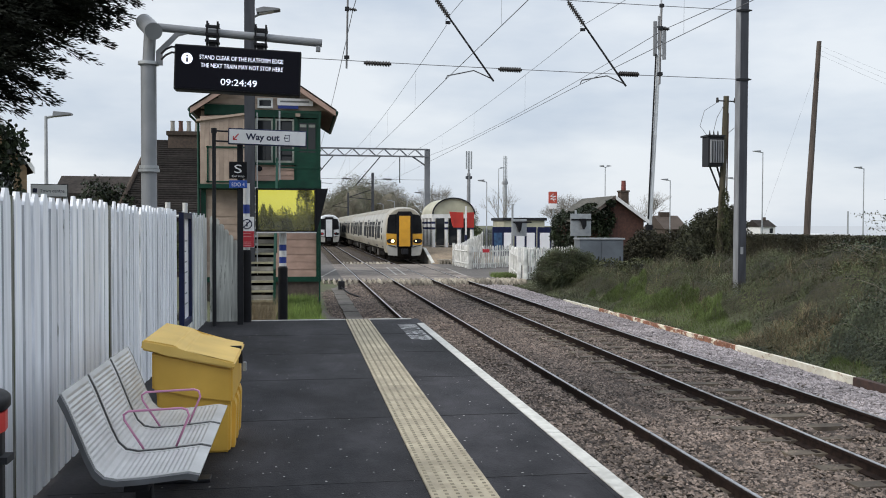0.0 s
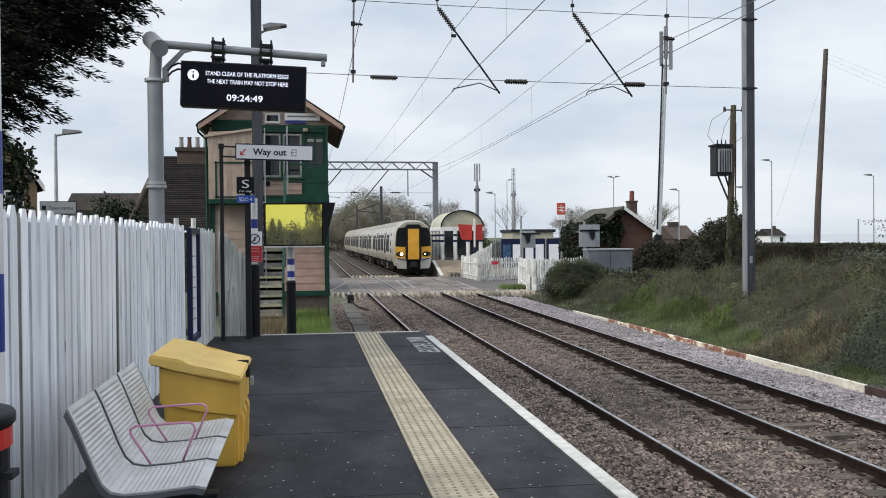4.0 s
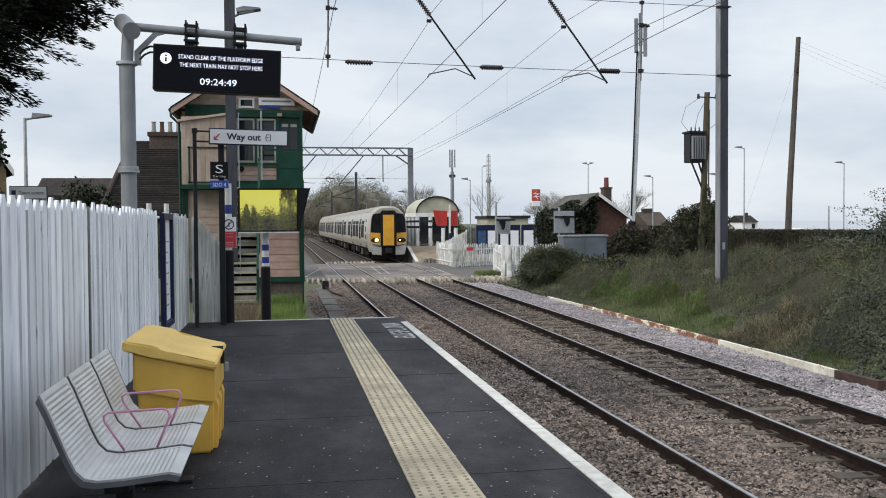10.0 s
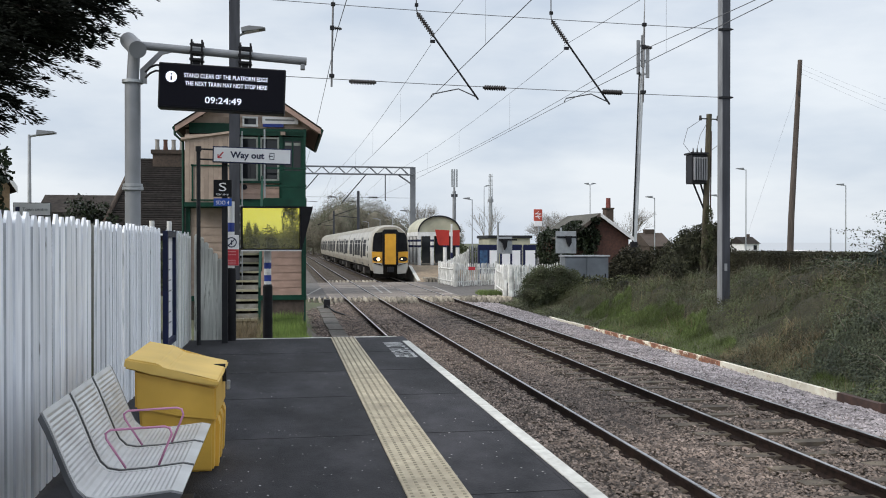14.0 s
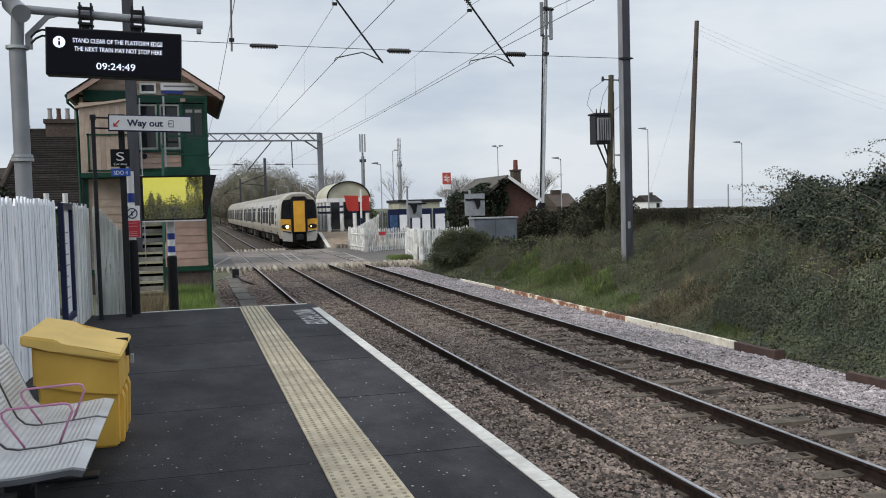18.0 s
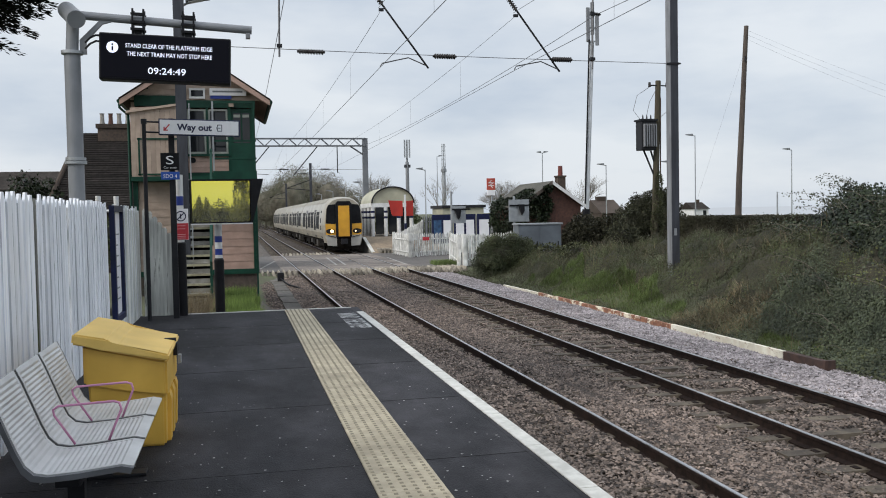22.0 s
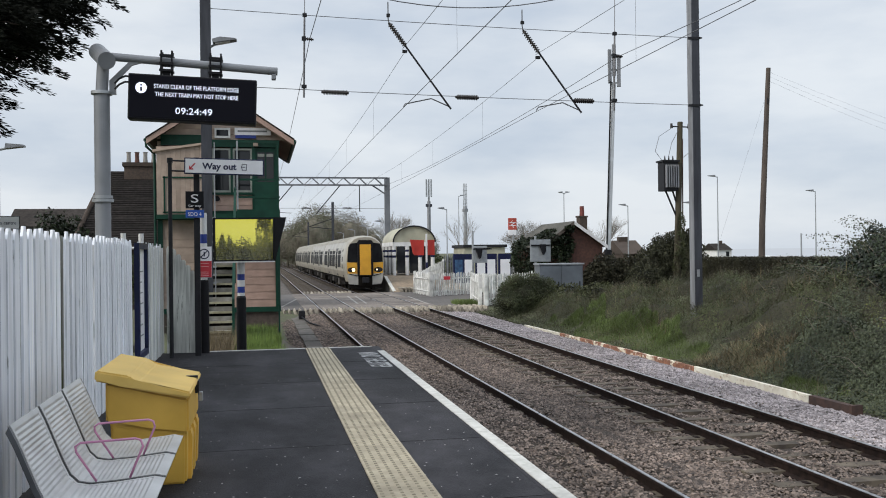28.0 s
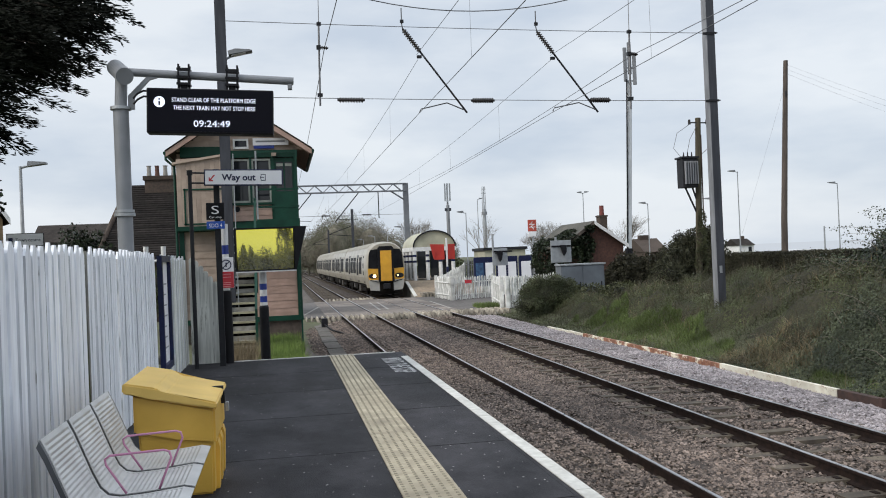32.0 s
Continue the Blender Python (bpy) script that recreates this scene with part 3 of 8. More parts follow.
def lettering(name, text, at, size, mtl, parent, rx=90, rz=0, align='LEFT', width=None, ry=0.0, extrude=0.001, bold=0.0):
    """Words in the built-in font, as a mesh part; size is the height of a capital."""
    cu = bpy.data.curves.new(name, 'FONT')
    cu.body = text
    cu.size = size / 0.72
    cu.align_x = align
    cu.extrude = extrude
    cu.resolution_u = 3
    cu.offset = bold
    tmp = new(name, cu)
    bpy.context.view_layer.update()
    me = bpy.data.meshes.new_from_object(tmp.evaluated_get(bpy.context.evaluated_depsgraph_get()))
    bpy.data.objects.remove(tmp)
    sx = 1.0
    if width:
        xs = [v.co.x for v in me.vertices]
        sx = width / (max(xs) - min(xs))
    me.transform(pose(*at, rx, ry, rz) @ Matrix.Diagonal((sx, 1, 1, 1)))
    me.transform(Matrix.Translation(-ORIGIN[parent]))
    me.materials.clear()
    me.materials.append(mtl)
    ob = new(name, me)
    ob.parent = parent
    ORIGIN[ob] = ORIGIN[parent]
    return ob


# --- picket fence along the back of the platform
FX = -1.60


def picket_mesh(h, w, mtl, point=0.06):
    bm = B()
    prism(bm, [(-w / 2, 0), (w / 2, 0), (w / 2, h - point), (w * 0.22, h), (-w * 0.22, h), (-w / 2, h - point)], "x", -0.009, 0.009)
    bm.normal_update()
    # side faces take the tone that holds the gaps' shade
    for f in bm.faces:
        if abs(f.normal.y) > 0.9:
            f.material_index = 1
    me = mesh_of("picket", bm, mtl)
    me.materials.append(M_PICKETEDGE)
    return me


fence = thing("picket_fence", (FX, 8, 0), "tall white painted timber picket fence with peeling weathered boards", "fence")
pk = random.Random(11)
PICKS = [picket_mesh(1.765 + d, 0.124, M_PICKET, 0.07) for d in (-0.012, 0.0, 0.006, 0.014)]
BACKS = [picket_mesh(1.742 + d, 0.100, M_PICKET, 0.035) for d in (-0.01, 0.0, 0.01)]
y = 0.72
while y < 12.70:
    if min(abs(y - 6.08), abs(y - 8.62)) > 0.085:
        p = new("picket", pk.choice(PICKS))
        p.parent = fence
        p.location = (pk.uniform(-0.004, 0.004), y - 8, 0.03)
        p.rotation_euler = (pk.uniform(-0.006, 0.006), 0, pk.uniform(-0.04, 0.02))
    if min(abs(y + 0.089 - q) for q in (10.0, 11.6)) > 0.09:
        p = new("picket", pk.choice(BACKS))
        p.parent = fence
        p.location = (-0.019 + pk.uniform(-0.003, 0.003), y + 0.089 - 8, 0.03)
        p.rotation_euler = (pk.uniform(-0.006, 0.006), 0, pk.uniform(-0.03, 0.03))
    y += 0.178 + pk.uniform(-0.010, 0.010)
for z in (0.35, 0.95, 1.5):
    part("fence_rail", box(B(), FX - 0.10, FX - 0.045, 0.5, 12.8, z - 0.045, z + 0.045), M_OLDWOOD, fence)
for y in (1.2, 3.6, 6.05, 8.62, 10.9):
    part("fence_post", box(B(), FX - 0.20, FX - 0.10, y - 0.05, y + 0.05, 0, 1.72), M_OLDWOOD, fence)
M_MOSSPOST = mat("mossy_fence_post", (0.27, 0.27, 0.25), (0.13, 0.125, 0.11), scale=4, rough=0.95, bump=0.4, bscale=40, stain=0.5, stretch=(6, 6, 0.8), peel=((0.075, 0.085, 0.035), 0.50, (9, 9, 1.1)))
for y0, y1 in ((6.06, 6.105), (8.595, 8.645)):
    part("splice_post", box(B(), FX - 0.03, FX + 0.006, y0, y1, 0, 1.77), M_MOSSPOST, fence, "dark mossy timber post between fence bays")

fence2 = thing("picket_fence", (FX, 14.7, 0), "weathered grey picket fence bay turning across the platform end", "fence")
PICKS2 = [picket_mesh(1.74 + d, 0.098, M_PICKETGREY) for d in (-0.03, 0.0, 0.03)]
y = 13.25
while y < 16.25:
    p = new("picket", pk.choice(PICKS2))
    p.parent = fence2
    p.location = (pk.uniform(-0.012, 0.008), y - 14.7, 0.02)
    p.rotation_euler = (pk.uniform(-0.012, 0.012), 0, pk.uniform(-0.06, 0.06))
    y += 0.106 + pk.uniform(-0.004, 0.008)
for i in range(6):
    x = -1.50 + i * 0.075
    h = 1.76 - 0.09 * max(0, i - 0.5)
    p = new("picket", picket_mesh(h, 0.082, M_PICKETGREY, 0.035))
    p.parent = fence2
    p.location = (x - FX, 16.30 - 14.7, 0.0)
    p.rotation_euler = (0, pk.uniform(-0.01, 0.01), radians(90 + pk.uniform(-4, 4)))
for z in (0.4, 1.45):
    part("fence_rail", box(B(), FX - 0.07, FX - 0.02, 13.1, 16.35, z - 0.045, z + 0.045), M_OLDWOOD, fence2)
part("fence_rail", box(B(), FX + 0.02, -1.1, 16.32, 16.37, 0.35, 0.44), M_OLDWOOD, fence2)

# --- navy framed notice case on the fence
case = thing("notice_case", (FX + 0.05, 13.2, 0.25), "navy blue framed poster case fixed flat to the fence", "notice board")
bm = B()
for y0, y1, z0, z1 in ((12.78, 12.86, 0.28, 1.77), (13.62, 13.70, 0.28, 1.77), (12.86, 13.62, 1.69, 1.77), (12.86, 13.62, 0.28, 0.36)):
    box(bm, FX + 0.012, FX + 0.075, y0, y1, z0, z1)
part("frame", bm, M_NAVY, case)
part("poster", box(B(), FX + 0.014, FX + 0.03, 12.86, 13.62, 0.36, 1.69), M_SIGNWHITE, case, "white printed poster behind glass")
for i in range(7):
    part("printed_bar", box(B(), FX + 0.03, FX + 0.033, 12.95, 13.5 - 0.06 * (i % 3), 0.55 + i * 0.14, 0.566 + i * 0.14), M_GREYPAINT, case)

# --- bench
bench = thing("platform_bench", (-0.9, 6.25, 0), "silver perforated metal three-seat platform bench with pink armrests", "bench")
BPROF = [(-0.545, 0.405), (-0.60, 0.418), (-0.80, 0.398), (-0.93, 0.392), (-0.99, 0.405), (-1.03, 0.445), (-1.065, 0.52), (-1.15, 0.74), (-1.185, 0.815)]


def seat_panel(y0, y1):
    """One bent seat-and-back panel with rows of pressed ribs."""
    bm = B()
    pts = [Vector((a, 0, b)) for a, b in BPROF]
    fine = []
    for a, b in zip(pts, pts[1:]):
        n = max(1, int((b - a).length / 0.0125))
        fine += [a.lerp(b, k / n) for k in range(n)]
    fine.append(pts[-1])
    rows = []
    for i, p in enumerate(fine):
        d = (fine[min(i + 1, len(fine) - 1)] - fine[max(0, i - 1)]).normalized()
        nrm = Vector((d.z, 0, -d.x))
        if nrm.z < 0 and abs(nrm.z) > abs(nrm.x):
            nrm = -nrm
        if nrm.x < 0 and abs(nrm.x) > abs(nrm.z):
            nrm = -nrm
        inset = 0.004 if (i % 2 and 3 < i < len(fine) - 3) else 0.0
        top = p + nrm * 0.0
        rows.append((top - nrm * inset, top - nrm * 0.016, top))
    cols = (y0, y0 + 0.028, y0 + 0.031, y1 - 0.031, y1 - 0.028, y1)
    top = [[bm.verts.new((r[0] if 1 < c < 4 else r[2]) + Vector((0, yy, 0))) for r in rows] for c, yy in enumerate(cols)]
    low = [[bm.verts.new(r[1] + Vector((0, yy, 0))) for r in rows] for yy in (y0, y1)]
    for c in range(5):
        for i in range(len(rows) - 1):
            bm.faces.new((top[c][i], top[c][i + 1], top[c + 1][i + 1], top[c + 1][i]))
    for i in range(len(rows) - 1):
        bm.faces.new((low[0][i], low[1][i], low[1][i + 1], low[0][i + 1]))
        bm.faces.new((top[0][i], low[0][i], low[0][i + 1], top[0][i + 1]))
        bm.faces.new((top[5][i], top[5][i + 1], low[1][i + 1], low[1][i]))
    for e in (0, -1):
        bm.faces.new([top[c][e] for c in range(6)] + [low[1][e], low[0][e]])
    return bm


for y0, y1 in ((5.42, 5.945), (5.99, 6.515), (6.56, 7.085)):
    part("seat_panel", seat_panel(y0, y1), M_BENCH, bench)
for ys in (5.97, 6.535):
    pts = [(-0.90, ys, 0.40), (-1.0, ys, 0.56), (-1.005, ys, 0.59), (-0.98, ys, 0.608), (-0.70, ys, 0.618), (-0.672, ys, 0.608), (-0.662, ys, 0.575), (-0.73, ys, 0.41)]
    part("armrest", pipe(B(), pts, 0.0065, 8), M_PINKARM, bench, "faded pink tubular armrest", smooth=True)
# black strips added in the seat gaps to stand for their shade
for ys in (5.967, 6.537):
    part("seam_strip", prism(B(), [(a - 0.001, b - 0.004) for a, b in BPROF] + [(a - 0.012, b - 0.034) for a, b in BPROF[::-1]], "y", ys - 0.021, ys + 0.021), M_BLACK, bench)
for ys in (5.405, 7.10):
    part("end_trim", prism(B(), [(a, b - 0.004) for a, b in BPROF] + [(a - 0.014, b - 0.032) for a, b in BPROF[::-1]], "y", ys - 0.012, ys + 0.012), M_BENCHEND, bench)
part("support_beam", box(B(), -0.92, -0.80, 5.5, 7.0, 0.30, 0.38, 0.01), M_DARKSTEEL, bench)
for ys in (5.75, 6.75):
    part("bracket", prism(B(), [(-0.57, 0.385), (-0.57, 0.37), (-0.80, 0.30), (-0.95, 0.30), (-1.11, 0.44), (-1.225, 0.78), (-1.24, 0.78), (-1.13, 0.42), (-0.98, 0.35)], "y", ys - 0.02, ys + 0.02), M_DARKSTEEL, bench)
    part("leg", box(B(), -0.90, -0.82, ys - 0.04, ys + 0.04, 0.02, 0.31), M_DARKSTEEL, bench)
    part("foot_plate", box(B(), -1.08, -0.62, ys - 0.06, ys + 0.06, 0, 0.022, 0.006), M_DARKSTEEL, bench)

# --- yellow grit bin
grit = thing("grit_bin", (-0.83, 7.92, 0), "yellow plastic grit bin with sloping hinged lid", "grit bin")
bm = B()
prism(bm, [(-0.535, 0.35), (-0.535, 0.60), (-1.085, 0.735), (-1.085, 0.455), (-0.80, 0.405)], "y", 7.42, 8.42)
bmesh.ops.bevel(bm, geom=bm.edges[:], offset=0.016, segments=2, affect='EDGES')
part("body", bm, M_GRIT, grit)
bm = prism(B(), [(-1.04, 0.0), (-0.555, 0.0), (-0.55, 0.37), (-1.06, 0.47)], "y", 7.44, 8.39)
bmesh.ops.bevel(bm, geom=bm.edges[:], offset=0.016, segments=2, affect='EDGES')
part("base", bm, M_GRIT, grit)
bm = B()
prism(bm, [(-1.15, 0.75), (-0.95, 0.712), (-0.88, 0.680), (-0.52, 0.604), (-0.512, 0.650), (-0.86, 0.730), (-0.925, 0.778), (-1.14, 0.822)], "y", 7.37, 8.47)
bmesh.ops.bevel(bm, geom=bm.edges[:], offset=0.012, segments=2, affect='EDGES')
part("lid", bm, M_GRITLID, grit, "yellow lid coloured paler for the light on its top")
for y in (7.66, 7.94, 8.22):
    part("foot_rib", prism(B(), [(-0.57, 0.0), (-0.532, 0.0), (-0.522, 0.30), (-0.535, 0.345), (-0.57, 0.345)], "y", y - 0.07, y + 0.07), M_GRIT, grit)
hasp = part("hasp", box(B(), -0.535, -0.505, 8.06, 8.14, 0.54, 0.635, 0.004), M_DARKSTEEL, grit, "dark metal hasp with padlock")
part("padlock", box(B(), -0.505, -0.478, 8.075, 8.125, 0.475, 0.545, 0.006), M_GALV, hasp)
part("lid_strap", box(B(), -0.60, -0.515, 8.085, 8.115, 0.648, 0.672), M_DARKSTEEL, grit)

# --- litter bin and banded lamp column beside it
def banded_column(name, x, y, r, label, top, bands, base=None, n=20):
    col = thing(name, (x, y, 0), label, "lamp column", "banded columns")
    z = 0.0
    if base:
        part("base_sleeve", spin(B(), (x, y), [(r + 0.022, 0), (r + 0.022, base - 0.02), (r + 0.006, base)], n), M_BLACK, col, "black base sleeve", smooth=False)
        z = base
    for z0, z1 in bands:
        if z0 > z:
            part("shaft", spin(B(), (x, y), [(r, z), (r, z0)], n), M_WHITEPAINT, col)
        part("blue_band", spin(B(), (x, y), [(r + 0.001, z0), (r + 0.001, z1)], n), M_BLUEBAND, col, "glossy blue painted band")
        z = z1
    if z < top:
        part("shaft", spin(B(), (x, y), [(r, z), (r, top)], n), M_WHITEPAINT, col)
    return col


banded_column("lamp_column", -1.475, 5.2, 0.078, "white lamp column with blue painted bands by the fence", 5.2, ((1.12, 1.47), (1.83, 2.11)), 0.35)

lit = thing("litter_bin", (-1.31, 4.30, 0), "dark litter bin with shallow lid and red band under the rim", "litter bin")
LBX = -1.31
part("body", spin(B(), (LBX, 4.30), [(0.185, 0.0), (0.20, 0.05), (0.205, 0.90), (0.205, 0.962)], 28), M_BLACK, lit)
part("lid", spin(B(), (LBX, 4.30), [(0.220, 0.962), (0.226, 0.970), (0.226, 1.0), (0.215, 1.012), (0.12, 1.024), (0.02, 1.026)], 28), M_BLACK, lit, "shallow dark lid", smooth=True)
for a0, a1, z0, z1 in ((-175, 60, 0.885, 0.955),):
    bm = B()
    rows = []
    for k in range(17):
        a = radians(a0 + (a1 - a0) * k / 16)
        rows.append([bm.verts.new((LBX + r * math.cos(a), 4.30 + r * math.sin(a), z)) for r, z in ((0.207, z0), (0.214, z0), (0.214, z1), (0.207, z1))])
    for p, q in zip(rows, rows[1:]):
        for i in range(4):
            bm.faces.new((p[i], q[i], q[(i + 1) % 4], p[(i + 1) % 4]))
    part("red_band", bm, M_BINRED, lit, "red band with a small dark mark")
part("latch", box(B(), LBX + 0.20, LBX + 0.232, 4.26, 4.34, 0.775, 0.80), M_DARKSTEEL, lit)

# --- information display on its cantilever post
disp = thing("information_display", (-1.375, 9.2, 0), "grey cantilever post carrying a black platform information display", "display")
part("post", spin(B(), (-1.375, 9.2), [(0.067, 0.0), (0.067, 3.03)], 24), M_GREYPAINT, disp, smooth=False)
part("base_flange", spin(B(), (-1.375, 9.2), [(0.16, 0.0), (0.16, 0.03)], 24), M_GREYPAINT, disp)
for z, r in ((2.09, 0.090), (2.12, 0.084), (3.03, 0.090)):
    part("collar", spin(B(), (-1.375, 9.2), [(r, z - 0.012), (r, z + 0.014)], 24), M_GALV, disp)
part("head_tube", tube(B(), (-1.375, 9.2, 3.04), (-1.36, 9.2, 3.30), 0.052, 0.052, 20), M_GREYPAINT, disp)
part("counterweight", tube(B(), (-1.44, 9.40, 3.435), (-1.30, 9.00, 3.275), 0.074, 0.074, 24), M_GREYPAINT, disp, "fat grey capped cylinder at the post head")
part("arm", tube(B(), (-1.34, 9.2, 3.355), (0.14, 9.2, 3.262), 0.036, 0.036, 18), M_GREYPAINT, disp)
part("gusset", prism(B(), [(-1.31, 3.02), (-1.31, 3.14), (-1.13, 3.325), (-1.02, 3.31), (-1.12, 3.28), (-1.255, 3.13), (-1.255, 3.02)], "y", 9.185, 9.215), M_GREYPAINT, disp)
part("arm_sensor", box(B(), 0.085, 0.125, 9.17, 9.23, 3.185, 3.232, 0.006), M_GREYPAINT, disp)
tilt = pose(0, 0, 0, 0, 1.9, 0)
ctr = Vector((-0.60, 9.2, 2.985))
MD = Matrix.Translation(ctr) @ tilt
housing = part("housing", box(B(), -0.55, 0.55, -0.07, 0.09, -0.20, 0.20, 0.012, m=MD), M_BLACK, disp, "black display housing")
part("screen", box(B(), -0.535, 0.535, -0.074, -0.069, -0.185, 0.185, m=MD), M_SCREEN, housing)
for u in (-0.235, 0.185):
    clamp = part("hanger_clamp", box(B(), u - 0.03, u + 0.03, -0.03, 0.03, 0.195, 0.245, m=MD), M_BLACK, disp, "black bolted hanger clamp on the arm")
    for du in (-0.045, 0.045):
        part("clamp_plate", box(B(), u + du - 0.010, u + du + 0.010, -0.012, 0.012, 0.19, 0.41, m=MD), M_BLACK, clamp)
        for w in (-0.05, 0.05):
            part("clamp_bolt", box(B(), u + du - 0.008, u + du + 0.008, w - 0.008, w + 0.008, 0.235, 0.42, m=MD), M_BLACK, clamp)
    for w in (0.245, 0.305, 0.375):
        for v0, v1 in ((-0.062, -0.040), (0.040, 0.062)):
            part("clamp_bar", box(B(), u - 0.06, u + 0.06, v0, v1, w - 0.010, w + 0.010, m=MD), M_BLACK, clamp)
for k, dz in ((0, 0.0), (1, 0.05)):
    part("cable", pipe(B(), [(-1.26, 9.15, 3.06 + dz), (-1.22, 9.14, 3.10 + dz), (-1.17, 9.14, 3.125 + dz), (-1.14, 9.15, 3.125 + dz)], 0.010, 6), M_BLACK, disp)


def on_screen(u, w):
    p = MD @ Vector((u, -0.077, w))
    return tuple(p)


lettering("led_text", "STAND CLEAR OF THE PLATFORM EDGE", on_screen(-0.335, 0.078), 0.038, M_LED, disp, ry=1.9, width=0.725, extrude=0.0008)
lettering("led_text", "THE NEXT TRAIN MAY NOT STOP HERE", on_screen(-0.322, 0.008), 0.038, M_LED, disp, ry=1.9, width=0.71, extrude=0.0008)
lettering("led_clock", "09:24:49", on_screen(-0.15, -0.140), 0.058, M_LED, disp, ry=1.9, width=0.315, extrude=0.0008)
bm = B()
prism(bm, ngon(0, 0, 0.048, 24), "y", -0.0775, -0.0755)
bmesh.ops.transform(bm, matrix=MD @ Matrix.Translation((-0.44, 0, 0.075)), verts=bm.verts[:])
part("led_icon", bm, M_LED, disp, "round white information symbol")
bm = B()
box(bm, -0.447, -0.431, -0.0785, -0.0782, 0.045, 0.082, m=MD)
box(bm, -0.447, -0.431, -0.0785, -0.0782, 0.092, 0.106, m=MD)
part("icon_stroke", bm, M_SCREEN, disp)

# the display stands behind the fence line: set it back along its own bearing, at its full size
def set_back(ob, k, c=Vector((-0.045, 0.913, 1.61))):
    for o in ob.children_recursive:
        o.data.transform(Matrix.Scale(k, 4))
    ob.location = c + (Vector(ob.location) - c) * k


set_back(disp, 1.241)

# --- way out sign on its dark post
way = thing("way_out_sign", (-1.41, 15.6, 0), "white way out sign with navy frame on a dark post", "sign")
part("post", tube(B(), (-1.405, 15.6, 0), (-1.405, 15.6, 3.12), 0.032, 0.032, 14), M_DARKSTEEL, way)
part("post_cap", spin(B(), (-1.405, 15.6), [(0.045, 3.06), (0.045, 3.14)], 14), M_DARKSTEEL, way)
for z in (3.10, 2.94):
    part("bracket_arm", tube(B(), (-1.405, 15.6, z), (-1.17, 15.6, z - 0.008), 0.014, 0.014, 8), M_DARKSTEEL, way)
MW = Matrix.Translation((-0.57, 15.6, 3.005)) @ pose(0, 0, 0, 0, 1.3, 0)
frm = part("sign_frame", box(B(), -0.615, 0.615, -0.03, 0.03, -0.128, 0.128, 0.006, m=MW), M_NAVY, way)
part("sign_face", box(B(), -0.597, 0.597, -0.034, -0.028, -0.110, 0.110, m=MW), M_SIGNWHITE, frm)
lettering("sign_words", "Way out", tuple(MW @ Vector((-0.335, -0.036, -0.045))), 0.100, M_INK, way, ry=1.3, width=0.53, bold=0.0045)
bm = B()
prism(bm, [(-0.54, -0.06), (-0.54, 0.0), (-0.522, 0.0), (-0.522, -0.028), (-0.458, 0.046), (-0.444, 0.034), (-0.508, -0.042), (-0.475, -0.042), (-0.475, -0.06)], "y", -0.0365, -0.0355)
bmesh.ops.transform(bm, matrix=MW, verts=bm.verts[:])
part("sign_arrow", bm, M_SIGNRED, way, "red diagonal arrow")
bm = B()
for u0, u1, w0, w1 in ((0.27, 0.345, 0.043, 0.053), (0.27, 0.345, -0.053, -0.043), (0.335, 0.345, -0.043, 0.043), (0.27, 0.28, -0.05, -0.02), (0.27, 0.28, 0.02, 0.05), (0.26, 0.32, -0.006, 0.006), (0.26, 0.272, -0.02, 0.02)):
    box(bm, u0, u1, -0.0365, -0.0345, w0, w1, m=MW)
part("sign_symbol", bm, M_INK, way)

# --- car stop marker post
stop = thing("car_stop_marker", (-0.99, 15.4, 0), "dark post with car stop marker board and blue plate", "sign")
part("post", box(B(), -1.035, -0.945, 15.40, 15.46, 0, 3.13, 0.008), M_DARKSTEEL, stop)
part("foot_plate", box(B(), -1.16, -0.80, 15.33, 15.50, 0, 0.025, 0.006), M_DARKSTEEL, stop)
sb = part("marker_board", box(B(), -1.155, -0.88, 15.365, 15.39, 2.335, 2.60, 0.004), M_BLACK, stop)
lettering("marker_letter", "S", (-1.018, 15.363, 2.425), 0.135, M_SIGNWHITE, stop, align='CENTER', width=0.115)
lettering("marker_words", "Car stop", (-1.018, 15.363, 2.36), 0.034, M_SIGNWHITE, stop, align='CENTER', width=0.19)
part("blue_plate", box(B(), -1.155, -0.88, 15.365, 15.39, 2.19, 2.31, 0.004), M_SIGNBLUE, stop)
lettering("plate_words", "SDO 4", (-1.018, 15.363, 2.215), 0.062, M_SIGNWHITE, stop, align='CENTER', width=0.20)

set_back(stop, 1.026)

# --- banded posts at the platform end, one with a warning plate, one with the mirror
PX2 = -0.925
M_PALEINK = mat("pale_print", (0.72, 0.36, 0.37), (0.64, 0.30, 0.31), scale=4, rough=0.5, bump=0, stain=0.05)
p2 = banded_column("banded_post", PX2 - 0.015, 16.2, 0.058, "black and white banded post with trespass warning plate", 2.3, ((1.52, 1.66), (1.80, 1.95)), 1.20)
wp = part("warning_plate", box(B(), PX2 - 0.117, PX2 + 0.118, 16.09, 16.105, 1.24, 1.745, 0.004), M_SIGNWHITE, p2, "white plate with red lower half")
part("red_field", box(B(), PX2 - 0.115, PX2 + 0.116, 16.085, 16.0895, 1.245, 1.51), M_SIGNRED, wp)
bm = B()
for k in range(24):
    a0, a1 = 2 * math.pi * k / 24, 2 * math.pi * (k + 1) / 24
    q = [bm.verts.new((PX2 + r * math.cos(a), 16.087, 1.625 + r * math.sin(a))) for r, a in ((0.085, a0), (0.085, a1), (0.068, a1), (0.068, a0))]
    bm.faces.new(q)
